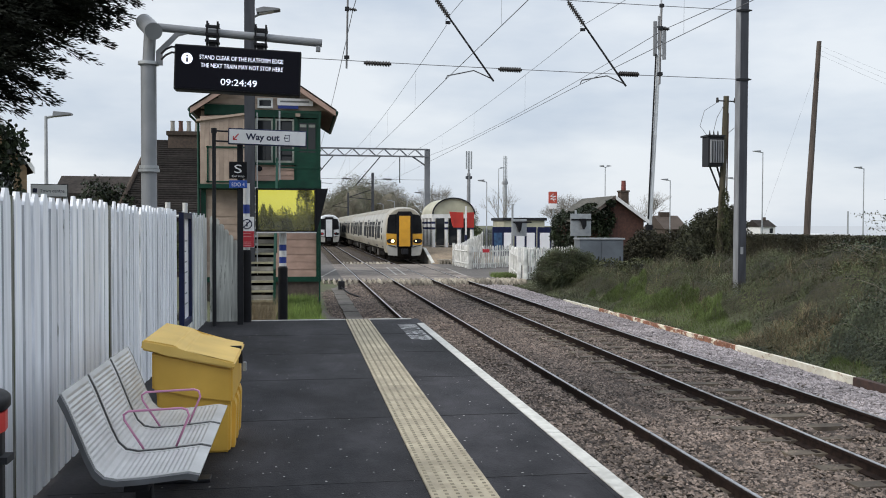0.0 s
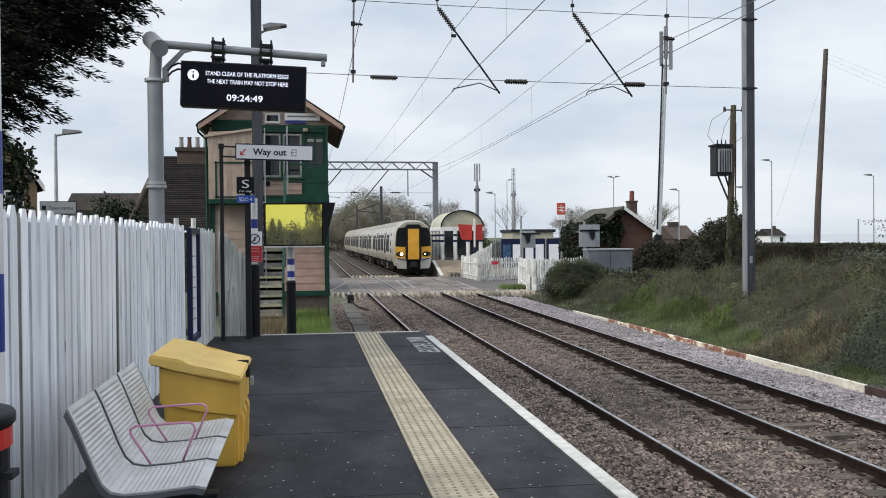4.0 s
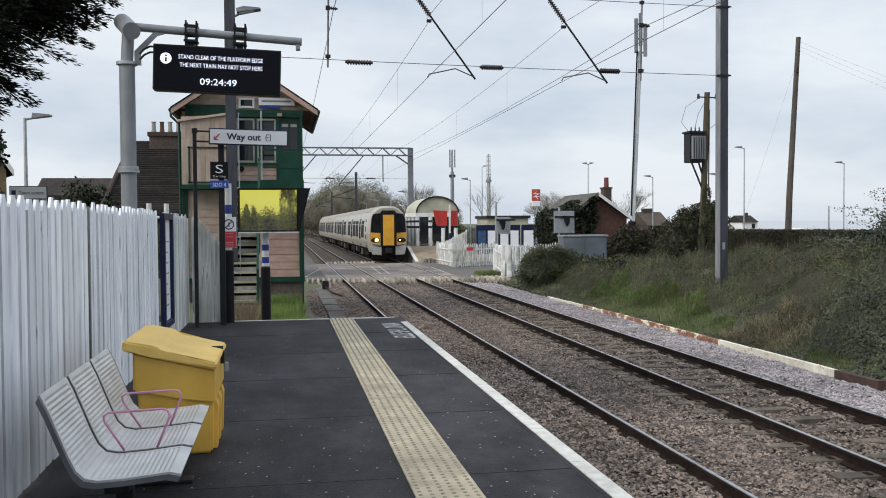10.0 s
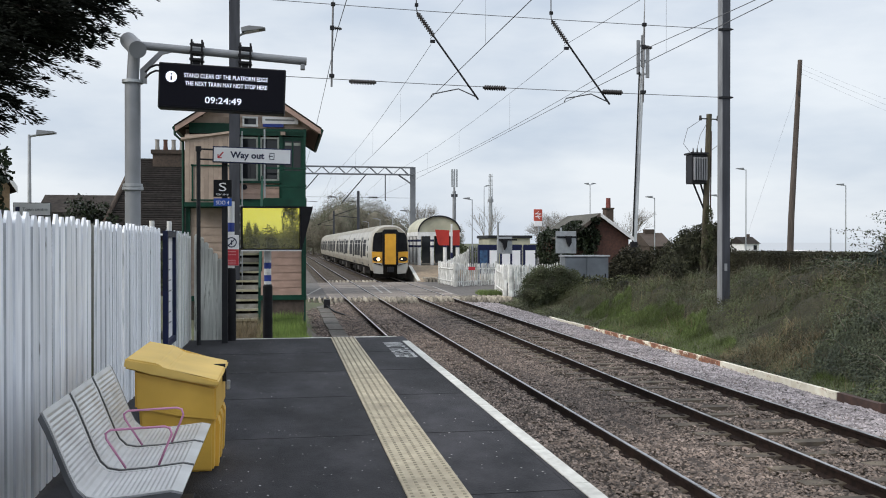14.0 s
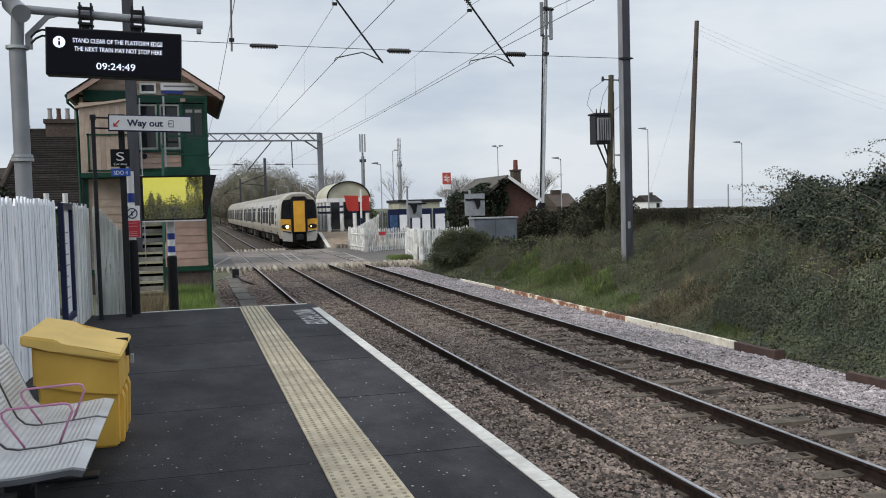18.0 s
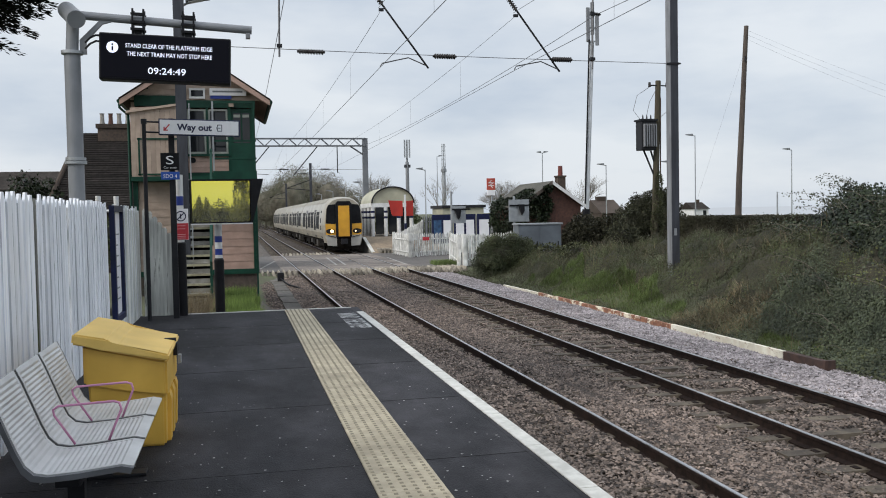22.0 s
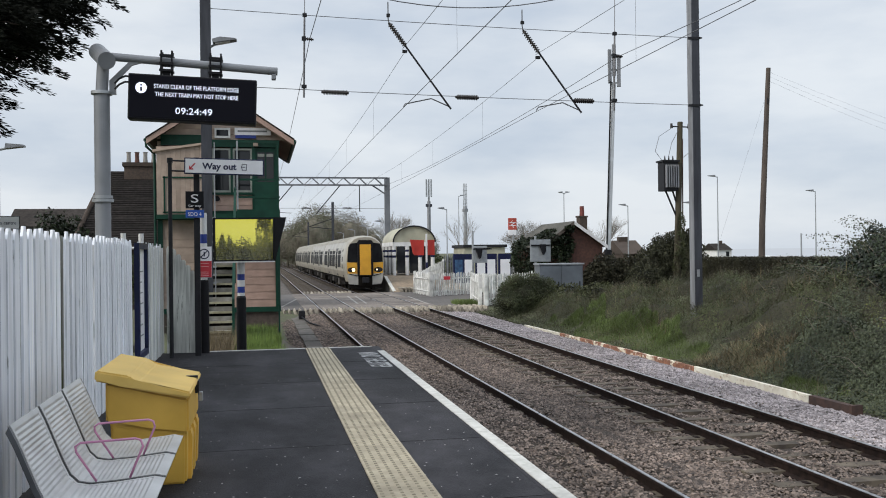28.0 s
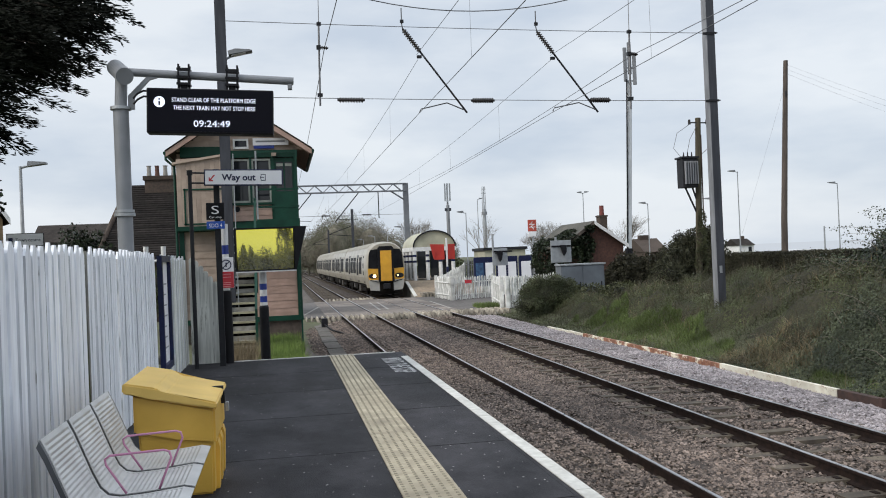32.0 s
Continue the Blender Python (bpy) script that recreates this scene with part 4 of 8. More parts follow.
box(bm, -0.008, 0.008, -0.001, 0.001, -0.07, 0.07, m=Matrix.Translation((PX2, 16.087, 1.625)) @ pose(0, 0, 0, 0, 45, 0))
box(bm, PX2 - 0.010, PX2 + 0.010, 16.086, 16.088, 1.585, 1.66)
part("prohibition_symbol", bm, M_INK, wp)
for z in (1.47, 1.42, 1.33, 1.30, 1.27):
    part("printed_bar", box(B(), PX2 - 0.097, PX2 + 0.068, 16.083, 16.0848, z - 0.0045, z + 0.0045), M_PALEINK, wp)

mir = thing("platform_mirror", (-0.355, 16.62, 0), "yellowed train dispatch mirror in a black hood on a banded post", "mirror")
part("base_sleeve", spin(B(), (-0.355, 16.75), [(0.082, -0.6), (0.082, 0.87), (0.065, 0.90)], 20), M_BLACK, mir)
for z0, z1, mt in ((0.90, 0.955, M_WHITEPAINT), (0.955, 1.06, M_BLUEBAND), (1.06, 1.17, M_WHITEPAINT), (1.17, 1.275, M_BLUEBAND), (1.275, 2.0, M_WHITEPAINT)):
    part("blue_band" if mt is M_BLUEBAND else "shaft", spin(B(), (-0.355, 16.75), [(0.062, z0), (0.062, z1)], 20), mt, mir)
M_MIRROR = bpy.data.materials.new("aged_yellow_mirror")
M_MIRROR.use_nodes = True
bs = M_MIRROR.node_tree.nodes["Principled BSDF"]
bs.inputs["Base Color"].default_value = (0.95, 0.86, 0.13, 1)
bs.inputs["Metallic"].default_value = 1.0
bs.inputs["Roughness"].default_value = 0.004
# a film of dust over the reflecting sheet
mn, ml = M_MIRROR.node_tree.nodes, M_MIRROR.node_tree.links
dust = mn.new("ShaderNodeBsdfDiffuse")
dust.inputs[0].default_value = (0.40, 0.41, 0.38, 1)
dusty = mn.new("ShaderNodeMixShader")
dusty.inputs[0].default_value = 0.22
ml.new(bs.outputs[0], dusty.inputs[1])
ml.new(dust.outputs[0], dusty.inputs[2])
ml.new(dusty.outputs[0], mn["Material Output"].inputs["Surface"])
MM = Matrix.Translation((-0.29, 16.56, 1.862)) @ pose(0, 0, 0, 0.32, 0, 0)
hood = part("hood", prism(B(), [(16.50, 1.485), (16.72, 1.485), (16.72, 2.235), (16.50, 2.235), (16.50, 2.215), (16.60, 2.215), (16.60, 1.505), (16.50, 1.505)], "x", -0.79, 0.215), M_BLACK, mir, "black weather hood")
part("hood_side", prism(B(), [(0.20, 1.48), (0.22, 1.48), (0.415, 2.235), (0.20, 2.235)], "y", 16.45, 16.72), M_BLACK, mir)
part("hood_side", box(B(), -0.80, -0.775, 16.47, 16.72, 1.48, 2.235), M_BLACK, mir)
part("mirror_glass", box(B(), -0.475, 0.475, -0.006, 0.006, -0.345, 0.345, m=MM), M_MIRROR, mir, "yellow-tinted reflecting glass")
part("hood_lip", box(B(), -0.79, 0.22, 16.44, 16.50, 1.475, 1.495), M_WHITEPAINT, mir)

# --- painted words on the platform and pale flecks
cu = lettering("painted_words", "MIND THE STEP", (1.50, 15.42, 0.0062), 0.30, M_FADEDPAINT, platform, rx=0, rz=-90, width=1.95, extrude=0.0005, bold=0.006)
cu["label"] = "worn white painted warning words"
fk = random.Random(5)
bm = B()
for _ in range(460):
    x, y = fk.uniform(-1.4, 1.75), fk.uniform(5.0, 16.0) if fk.random() < 0.6 else fk.uniform(5.0, 9.0)
    r = fk.uniform(0.003, 0.010)
    bm.faces.new([bm.verts.new((x + r * math.cos(a) * fk.uniform(0.6, 1.2), y + r * math.sin(a) * fk.uniform(0.7, 1.5), 0.0045)) for a in (0, 1.1, 2.2, 3.2, 4.2, 5.3)])
flecks = part("gum_flecks", bm, M_FLECK, platform)
tagged(flecks, kind="stuff")
# resurfacing joints across the asphalt
M_JOINT = mat("tarred_joint", (0.016, 0.016, 0.018), (0.010, 0.010, 0.012), scale=8, rough=0.8, bump=0.1)
for y in (6.55, 8.45, 10.4, 12.3, 14.25):
    part("surface_joint", box(B(), 1.11, 1.83, y, y + 0.010, 0.0, 0.003), M_JOINT, platform)
    part("surface_joint", box(B(), -1.55, 0.70, y + 0.0, y + 0.010, 0.0, 0.0022), M_JOINT, platform)

# ---------------------------------------------------------------- signal box
BY = 26.5
BXL, BXR = -2.75, 0.51
sbox = thing("signal_box", (-1.1, BY + 2.4, -0.8), "two-storey timber signal box in salmon boards and bottle green trim", "signal box")
M_BRICKBASE = mat("sooty_brick_base", (0.11, 0.085, 0.07), (0.07, 0.055, 0.045), scale=9, rough=0.9, bump=0.4, bscale=40, stain=0.3)
M_INSIDE = mat("dim_interior", (0.10, 0.09, 0.08), (0.06, 0.055, 0.05), scale=2, rough=0.9, bump=0)
part("brick_base", box(B(), BXL + 0.05, BXR - 0.03, BY + 0.05, BY + 4.8, -1.0, 0.06), M_BRICKBASE, sbox)
part("wall_core", box(B(), BXL + 0.06, BXR - 0.06, BY + 0.06, BY + 4.75, 0.06, 2.62), M_PINK, sbox)
part("sill_beam", box(B(), BXL - 0.02, BXR + 0.02, BY - 0.03, BY + 0.08, 0.02, 0.16), M_GREEN, sbox)
# horizontal weatherboards, each with a raking face
def board(x0, x1, z0, z1, y, mtl, name="weatherboard"):
    return part(name, prism(B(), [(y, z0), (y + 0.03, z0), (y + 0.03, z1), (y + 0.012, z1)], "x", x0, x1), mtl, sbox)


z = 0.16
while z < 2.55:
    board(-1.42, BXR - 0.12, z, z + 0.208, BY, M_PINK)
    board(BXL + 0.12, -1.45, z, z + 0.208, BY, M_CREAM)
    z += 0.21
for x in (BXL, -1.46, BXR - 0.12):
    part("corner_post", box(B(), x, x + 0.13, BY - 0.045, BY + 0.06, 0.16, 2.62, 0.006), M_GREEN, sbox)
part("floor_band", box(B(), BXL - 0.04, BXR + 0.02, BY - 0.06, BY + 0.05, 2.58, 2.82), M_GREEN, sbox)
# upper storey: lobby panels, windows, door
part("room_back", box(B(), BXL + 0.1, BXR - 0.1, BY + 1.6, BY + 1.7, 2.8, 4.7), M_INSIDE, sbox)
part("side_wall", box(B(), BXL, BXL + 0.1, BY + 0.05, BY + 4.75, 2.62, 4.75), M_CREAM, sbox)
part("side_wall", box(B(), BXR - 0.1, BXR, BY + 0.05, BY + 4.75, 2.62, 4.75), M_GREEN, sbox)
part("rear_wall", box(B(), BXL, BXR, BY + 4.65, BY + 4.8, 0.06, 4.75), M_PINK, sbox)
x = BXL + 0.02
while x < -1.50:
    part("lobby_board", box(B(), x, x + 0.122, BY - 0.40, BY - 0.37, 2.72, 4.62 - 0.13 * (-1.4 - x) * 0.4, 0.003), M_CREAM, sbox)
    x += 0.126
part("lobby_end", box(B(), -1.50, -1.46, BY - 0.40, BY + 0.05, 2.72, 4.62), M_CREAM, sbox)
part("lobby_roof", prism(B(), [(BXL - 0.08, 4.40), (-1.40, 4.62), (-1.40, 4.68), (BXL - 0.08, 4.46)], "y", BY - 0.46, BY + 0.05), M_CREAM, sbox)
part("lobby_floor", box(B(), BXL, -1.46, BY - 0.42, BY, 2.60, 2.72), M_GREEN, sbox)
for zz in (2.78, 3.72):
    part("lobby_rail", box(B(), BXL + 0.18, -1.46, BY - 0.425, BY - 0.40, zz - 0.02, zz + 0.02), M_GREEN, sbox)
part("lobby_rail", box(B(), BXL + 0.20, BXL + 0.245, BY - 0.425, BY - 0.40, 2.75, 3.75), M_GREEN, sbox)
z = 2.84
while z < 3.3:
    board(-1.30, -0.16, z, z + 0.148, BY, M_PINK)
    z += 0.15


M_SASH = mat("greyed_window_paint", (0.34, 0.36, 0.32), (0.26, 0.28, 0.25), scale=5, rough=0.6, bump=0.1)


def sash(x0, x1, z0, z1, bars=1, mtl=None, y=BY, parent=sbox):
    mtl = mtl or M_SASH
    win = part("window", box(box(box(box(B(), x0, x0 + 0.05, y - 0.035, y + 0.03, z0, z1), x1 - 0.05, x1, y - 0.035, y + 0.03, z0, z1),
                             x0 + 0.05, x1 - 0.05, y - 0.035, y + 0.03, z1 - 0.05, z1), x0 + 0.05, x1 - 0.05, y - 0.045, y + 0.03, z0, z0 + 0.06), mtl, parent)
    part("pane", box(B(), x0 + 0.05, x1 - 0.05, y - 0.002, y + 0.004, z0 + 0.06, z1 - 0.05), M_GLASSDARK, win)
    for b in range(bars):
        zb = z0 + (z1 - z0) * (b + 1) / (bars + 1)
        part("glazing_bar", box(B(), x0 + 0.05, x1 - 0.05, y - 0.02, y - 0.004, zb - 0.012, zb + 0.012), mtl, win)
    return win


for x0, x1 in ((-1.30, -0.80), (-0.74, -0.22)):
    sash(x0, x1, 3.34, 4.56, 1)
part("mullion", box(B(), -1.40, -1.30, BY - 0.05, BY + 0.05, 2.82, 4.62), M_GREEN, sbox)
part("mullion", box(B(), -0.80, -0.74, BY - 0.05, BY + 0.05, 3.30, 4.60), M_GREEN, sbox)
part("mullion", box(B(), -0.22, -0.12, BY - 0.05, BY + 0.05, 2.82, 4.60), M_GREEN, sbox)
part("mullion", box(B(), 0.42, BXR, BY - 0.05, BY + 0.05, 2.82, 4.60), M_GREEN, sbox)
part("window_sill", box(B(), -1.32, -0.12, BY - 0.07, BY + 0.02, 3.28, 3.34), M_GREEN, sbox)
door = part("door", box(B(), -0.12, 0.42, BY - 0.02, BY + 0.02, 2.82, 4.58), M_GREEN, sbox, "green door with glazed upper panels")
for x0, x1 in ((-0.07, 0.13), (0.17, 0.37)):
    part("pane", box(B(), x0, x1, BY - 0.026, BY - 0.0205, 3.42, 4.46), M_GLASSDARK, door)
    part("pane_blind", box(B(), x0 + 0.01, x1 - 0.01, BY - 0.030, BY - 0.0265, 4.34, 4.42), M_SASH, door)
part("head_band", box(B(), -1.5, BXR + 0.02, BY - 0.06, BY + 0.05, 4.60, 4.80), M_GREEN, sbox)
part("head_band", box(B(), BXL + 0.1, -1.5, BY - 0.06, BY + 0.05, 4.64, 4.92), M_GREEN, sbox)
part("wall_roundel", tube(B(), (-1.17, BY - 0.02, 3.17), (-1.17, BY + 0.01, 3.17), 0.075, 0.075, 18), M_BLACK, sbox)
# gable
AX, AZ = -1.03, 6.0
z = 4.80
while z < 5.85:
    half = (AZ - z - 0.1) * 1.94 / 1.24
    board(AX - half, AX + half, z, z + 0.148, BY - 0.01, M_CREAM)
    z += 0.15
part("gable_core", prism(B(), [(BXL + 0.1, 4.7), (BXR - 0.1, 4.7), (AX, AZ - 0.12)], "y", BY + 0.03, BY + 4.7), M_CREAM, sbox)
sash(-1.22, -0.80, 4.84, 5.12, 0, M_WHITEPAINT, BY - 0.04)
nb = part("name_board", box(B(), -0.68, 0.30, BY - 0.085, BY - 0.055, 4.93, 5.13, 0.004), M_SIGNWHITE, sbox, "white signal box name board")
part("printed_bar", box(B(), -0.60, 0.2, BY - 0.089, BY - 0.0855, 5.015, 5.06), M_GREYPAINT, nb)
part("blue_strip", box(B(), -0.66, -0.10, BY - 0.09, BY - 0.062, 4.84, 4.925), M_BLUEBAND, sbox)
part("light_box", box(B(), -0.18, -0.05, BY - 0.14, BY - 0.06, 4.62, 4.74), M_CREAM, sbox)
EZ = 4.74
RY0 = BY - 0.45
for sx in (-1, 1):
    ex = AX + sx * 1.92
    slope = [(AX, AZ + 0.05), (ex, EZ + 0.02), (ex, EZ - 0.04), (AX, AZ - 0.04)]
    part("roof_slope", prism(B(), slope, "y", RY0 + 0.03, BY + 5.2), M_SLATE, sbox)
    barge = [(AX, AZ + 0.06), (ex + sx * 0.03, EZ + 0.02), (ex + sx * 0.03, EZ - 0.12), (AX, AZ - 0.10)]
    part("barge_board", prism(B(), barge, "y", RY0 - 0.01, RY0 + 0.03), M_PINK, sbox)
    part("roof_edge", prism(B(), [(AX, AZ + 0.10), (ex + sx * 0.05, EZ + 0.055), (ex + sx * 0.05, EZ + 0.025), (AX, AZ + 0.065)], "y", RY0 - 0.03, RY0 + 0.2), M_SLATE, sbox)
    part("gutter", tube(B(), (ex + sx * 0.05, RY0 + 0.02, EZ - 0.02), (ex + sx * 0.05, BY + 5.1, EZ - 0.02), 0.055, 0.055, 10), M_GREEN, sbox)
    if sx > 0:
        continue
    part("downpipe", pipe(B(), [(ex + sx * 0.05, RY0 + 0.15, EZ - 0.05), (ex + sx * 0.05, RY0 + 0.15, EZ - 0.18), (ex - sx * 0.14, BY - 0.08, EZ - 0.36), (ex - sx * 0.15, BY - 0.08, -0.5)], 0.036, 8), M_GREEN if sx < 0 else M_DARKSTEEL, sbox)
for i in range(12):
    y = BY + 0.4 * i - 0.2
    part("roof_batten", prism(B(), [(AX, AZ - 0.045), (AX + 1.9, EZ - 0.03), (AX + 1.9, EZ - 0.08), (AX, AZ - 0.09)], "y", y, y + 0.05), M_PINK, sbox)
# landing, stair and green railings
LZ = 2.70
part("landing", box(B(), -1.42, BXR - 0.02, BY - 1.05, BY - 0.06, LZ - 0.14, LZ), M_GREEN, sbox)
for x in (-0.62, BXR - 0.07):
    part("landing_post", box(B(), x, x + 0.045, BY - 1.05, BY - 1.005, -0.6, LZ + 1.95), M_GALV if x < 0 else M_GREEN, sbox)
for zz in (LZ + 0.45, LZ + 0.92, LZ + 1.93):
    part("handrail", box(B(), -0.62, BXR, BY - 1.04, BY - 1.0, zz - 0.025, zz + 0.025), M_GREEN, sbox)
part("landing_panel", box(B(), -0.14, BXR - 0.08, BY - 1.03, BY - 1.01, LZ + 0.12, LZ + 0.86), M_GREEN, sbox)
part("toe_board", box(B(), -0.62, BXR, BY - 1.07, BY - 1.04, LZ - 0.10, LZ + 0.12), M_GREEN, sbox)
M_TREAD = mat("weathered_stair_timber", (0.32, 0.31, 0.28), (0.22, 0.21, 0.18), scale=6, rough=0.9, bump=0.3, stain=0.4, vary=0.12)
M_NOSING = mat("worn_tread_nosing", (0.36, 0.34, 0.24), (0.26, 0.24, 0.16), scale=6, rough=0.9, bump=0.2)
for i in range(14):
    zt = -0.42 + i * 0.222
    yt = BY - 3.75 + i * 0.20
    tr = part("stair_tread", box(B(), -1.30, -0.70, yt, yt + 0.25, zt - 0.04, zt, 0.004), M_TREAD, sbox)
    part("nosing", box(B(), -1.30, -0.70, yt - 0.012, yt + 0.02, zt - 0.05, zt + 0.004), M_NOSING, tr)
    part("riser", box(B(), -1.30, -0.70, yt + 0.225, yt + 0.245, zt + 0.004, zt + 0.105), M_TREAD, sbox)
# no real boarding: a black panel that darkens the gaps between treads
part("stair_back", prism(B(), [(BY - 3.55, -0.75), (BY - 3.45, -0.75), (BY - 0.80, 2.50), (BY - 0.92, 2.50)], "x", -1.30, -0.71), M_BLACK, sbox, "black panel added for the shade between the treads")
for x in (-1.33, -0.69):
    part("stair_string", prism(B(), [(BY - 3.8, -0.55), (BY - 3.55, -0.75), (BY - 0.95, 2.50), (BY - 1.02, 2.70)], "x", x - 0.022, x + 0.022), M_GREEN, sbox)
for x in (-0.66,):
    for k, (yy, zz) in enumerate(((BY - 3.7, -0.45), (BY - 2.4, 1.0), (BY - 1.2, 2.35))):
        part("stair_post", box(B(), x - 0.03, x + 0.03, yy - 0.03, yy + 0.03, zz - 0.1, zz + 1.0), M_GREEN, sbox)
    part("handrail", prism(B(), [(BY - 3.75, 0.50), (BY - 3.75, 0.56), (BY - 1.15, 3.40), (BY - 1.15, 3.34)], "x", x - 0.03, x + 0.03), M_GREEN, sbox)

# ---------------------------------------------------------------- overhead line
M_WIRE = mat("overhead_wire", (0.17, 0.17, 0.178), (0.12, 0.12, 0.127), scale=9, rough=0.5, metal=0.6, bump=0)
M_INSUL = mat("brown_insulator", (0.018, 0.014, 0.014), (0.012, 0.010, 0.010), scale=9, rough=0.6, bump=0)
HY = 24.0


def hmast(name, x, y, w, z0, z1, label, turn=0.0):
    mast = thing(name, (x, y, z0), label, "mast", "overhead line masts")
    t = 0.016
    h, g = w / 2, t / 2
    for nm, x0, x1, y0, y1, mt in (("flange", x - h, x + h, y - h, y - h + t, M_MAST if turn else M_MASTDARK), ("flange", x - h, x + h, y + h - t, y + h, M_MAST if turn else M_MASTDARK),
                                   ("web", x - g, x + g, y - h + t, y + h - t, M_MASTDARK)):
        bm = box(B(), x0, x1, y0, y1, z0, z1)
        if turn:
            bmesh.ops.rotate(bm, cent=(x, y, 0), matrix=Matrix.Rotation(radians(turn), 3, 'Z'), verts=bm.verts[:])
        part(nm, bm, mt, mast)
    part("foundation", box(B(), x - w, x + w, y - w, y + w, z0 - 0.5, z0 + 0.05), M_CONCRETE, mast)
    return mast


mast_r = thing("overhead_mast", (11.83, HY, 0.0), "tall box-section steel overhead line mast on the bank", "mast", "overhead line masts")
# one mast in two tones: shaded front dark, lit left side pale
part("shaft", box(B(), 11.80, 12.025, HY, HY + 0.27, -0.5, 10.4, 0.006), M_MASTDARK, mast_r, "blue-grey steel shaft coloured dark for its shaded front")
part("side_plate", box(B(), 11.783, 11.7995, HY + 0.004, HY + 0.266, -0.5, 10.4), M_MAST, mast_r, "thin plate coloured pale for the mast's lit left side")
part("foundation", box(B(), 11.6, 12.22, HY - 0.16, HY + 0.45, -0.9, -0.45), M_CONCRETE, mast_r)
for z in (5.62, 7.49):
    clamp = part("mast_clamp", box(B(), 11.76, 12.05, HY - 0.022, HY - 0.001, z - 0.03, z + 0.03), M_DARKSTEEL, mast_r)
    part("clamp_lug", box(B(), 11.68, 11.782, HY - 0.02, HY + 0.02, z - 0.05, z + 0.02), M_DARKSTEEL, clamp)
    part("clamp_bolt", tube(B(), (12.03, HY - 0.03, z), (12.09, HY - 0.03, z), 0.02, 0.02, 6), M_DARKSTEEL, clamp)
part("number_plate", box(B(), 11.86, 11.94, HY - 0.008, HY - 0.001, 0.85, 1.05), M_GALV, mast_r)
mast_l = hmast("overhead_mast", -1.30, HY, 0.25, -0.9, 10.0, "grey steel overhead line mast beside the signal box stair")
part("lantern_arm", tube(B(), (-1.18, HY, 6.80), (-1.0, HY, 6.90), 0.03, 0.03, 10), M_GALV, mast_l)
lan = part("lantern", prism(B(), [(-1.12, 6.88), (-0.56, 6.975), (-0.54, 6.99), (-0.60, 7.01), (-0.95, 7.03), (-1.14, 6.97)], "y", HY - 0.16, HY + 0.16), M_MAST, mast_l, "flat grey street lantern")
part("lens", prism(B(), [(-1.06, 6.858), (-0.70, 6.938), (-0.70, 6.95), (-1.06, 6.872)], "y", HY - 0.12, HY + 0.12), M_SIGNWHITE, lan)
part("cable_ladder", box(B(), -1.125, -1.10, HY - 0.15, HY - 0.12, -0.2, 4.4), M_GALV, mast_l)
for k in range(9):
    part("cleat", box(B(), -1.17, -1.09, HY - 0.16, HY - 0.12, 0.9 + 0.2 * k, 0.95 + 0.2 * k), M_GALV, mast_l)

span = thing("head_span", (5.3, HY, 5.3), "overhead line head span wires with insulators and registration arms", "overhead line")


def wire(pts, r=0.011, parent=None, name="wire"):
    return part(name, pipe(B(), pts, r, 5), M_WIRE, parent or span)


def sag(p, q, d, n=14):
    p, q = Vector(p), Vector(q)
    return [p.lerp(q, k / n) - Vector((0, 0, d * 4 * (k / n) * (1 - k / n))) for k in range(n + 1)]


wire(sag((-1.2, HY, 5.85), (11.72, HY, 5.62), 0.03), 0.009)
wire(sag((-1.2, HY, 7.76), (11.72, HY, 7.49), 0.04), 0.009)
wire(sag((-1.2, HY, 9.7), (11.65, HY, 9.9), 1.75, 24), 0.014)


def insulator(p, q, r=0.075, n=9, parent=None, name="insulator"):
    p, q = Vector(p), Vector(q)
    bm = B()
    tube(bm, p, q, r * 0.45, r * 0.45, 8)
    d = (q - p) / (n + 1)
    for k in range(1, n + 1):
        c = p + d * k
        tube(bm, c - d * 0.28, c + d * 0.28, r * 0.75, r, 10)
    return part(name, bm, M_INSUL, parent or span, "dark ribbed insulator")


insulator((1.55, HY, 5.74), (2.25, HY, 5.73))
insulator((5.05, HY, 5.69), (5.68, HY, 5.685))
insulator((8.30, HY, 5.67), (8.90, HY, 5.665))
for rx, ztop in ((1.13, 7.75), (9.50, 7.58)):
    wire([(rx - 0.02, HY, ztop - 2.16), (rx, HY, ztop - 1.0), (rx + 0.02, HY, ztop)], 0.026, name="dropper_rod")
    wire([(rx + 0.02, HY, ztop), (rx + 0.04, HY, ztop + 1.2)], 0.010, name="hanger_wire")
    part("rod_cap", box(B(), rx - 0.035, rx + 0.075, HY - 0.04, HY + 0.04, ztop - 0.10, ztop - 0.02), M_DARKSTEEL, span)
    zi = ztop - 0.66
    insulator((rx + 0.03, HY, zi), (rx + 0.24, HY, zi - 0.02), 0.05, 3)
    part("rod_clamp", box(B(), rx - 0.06, rx + 0.05, HY - 0.04, HY + 0.04, zi - 0.05, zi + 0.05), M_DARKSTEEL, span)
    part("rod_clamp", box(B(), rx - 0.08, rx + 0.05, HY - 0.05, HY + 0.05, ztop - 1.92, ztop - 1.84), M_DARKSTEEL, span)
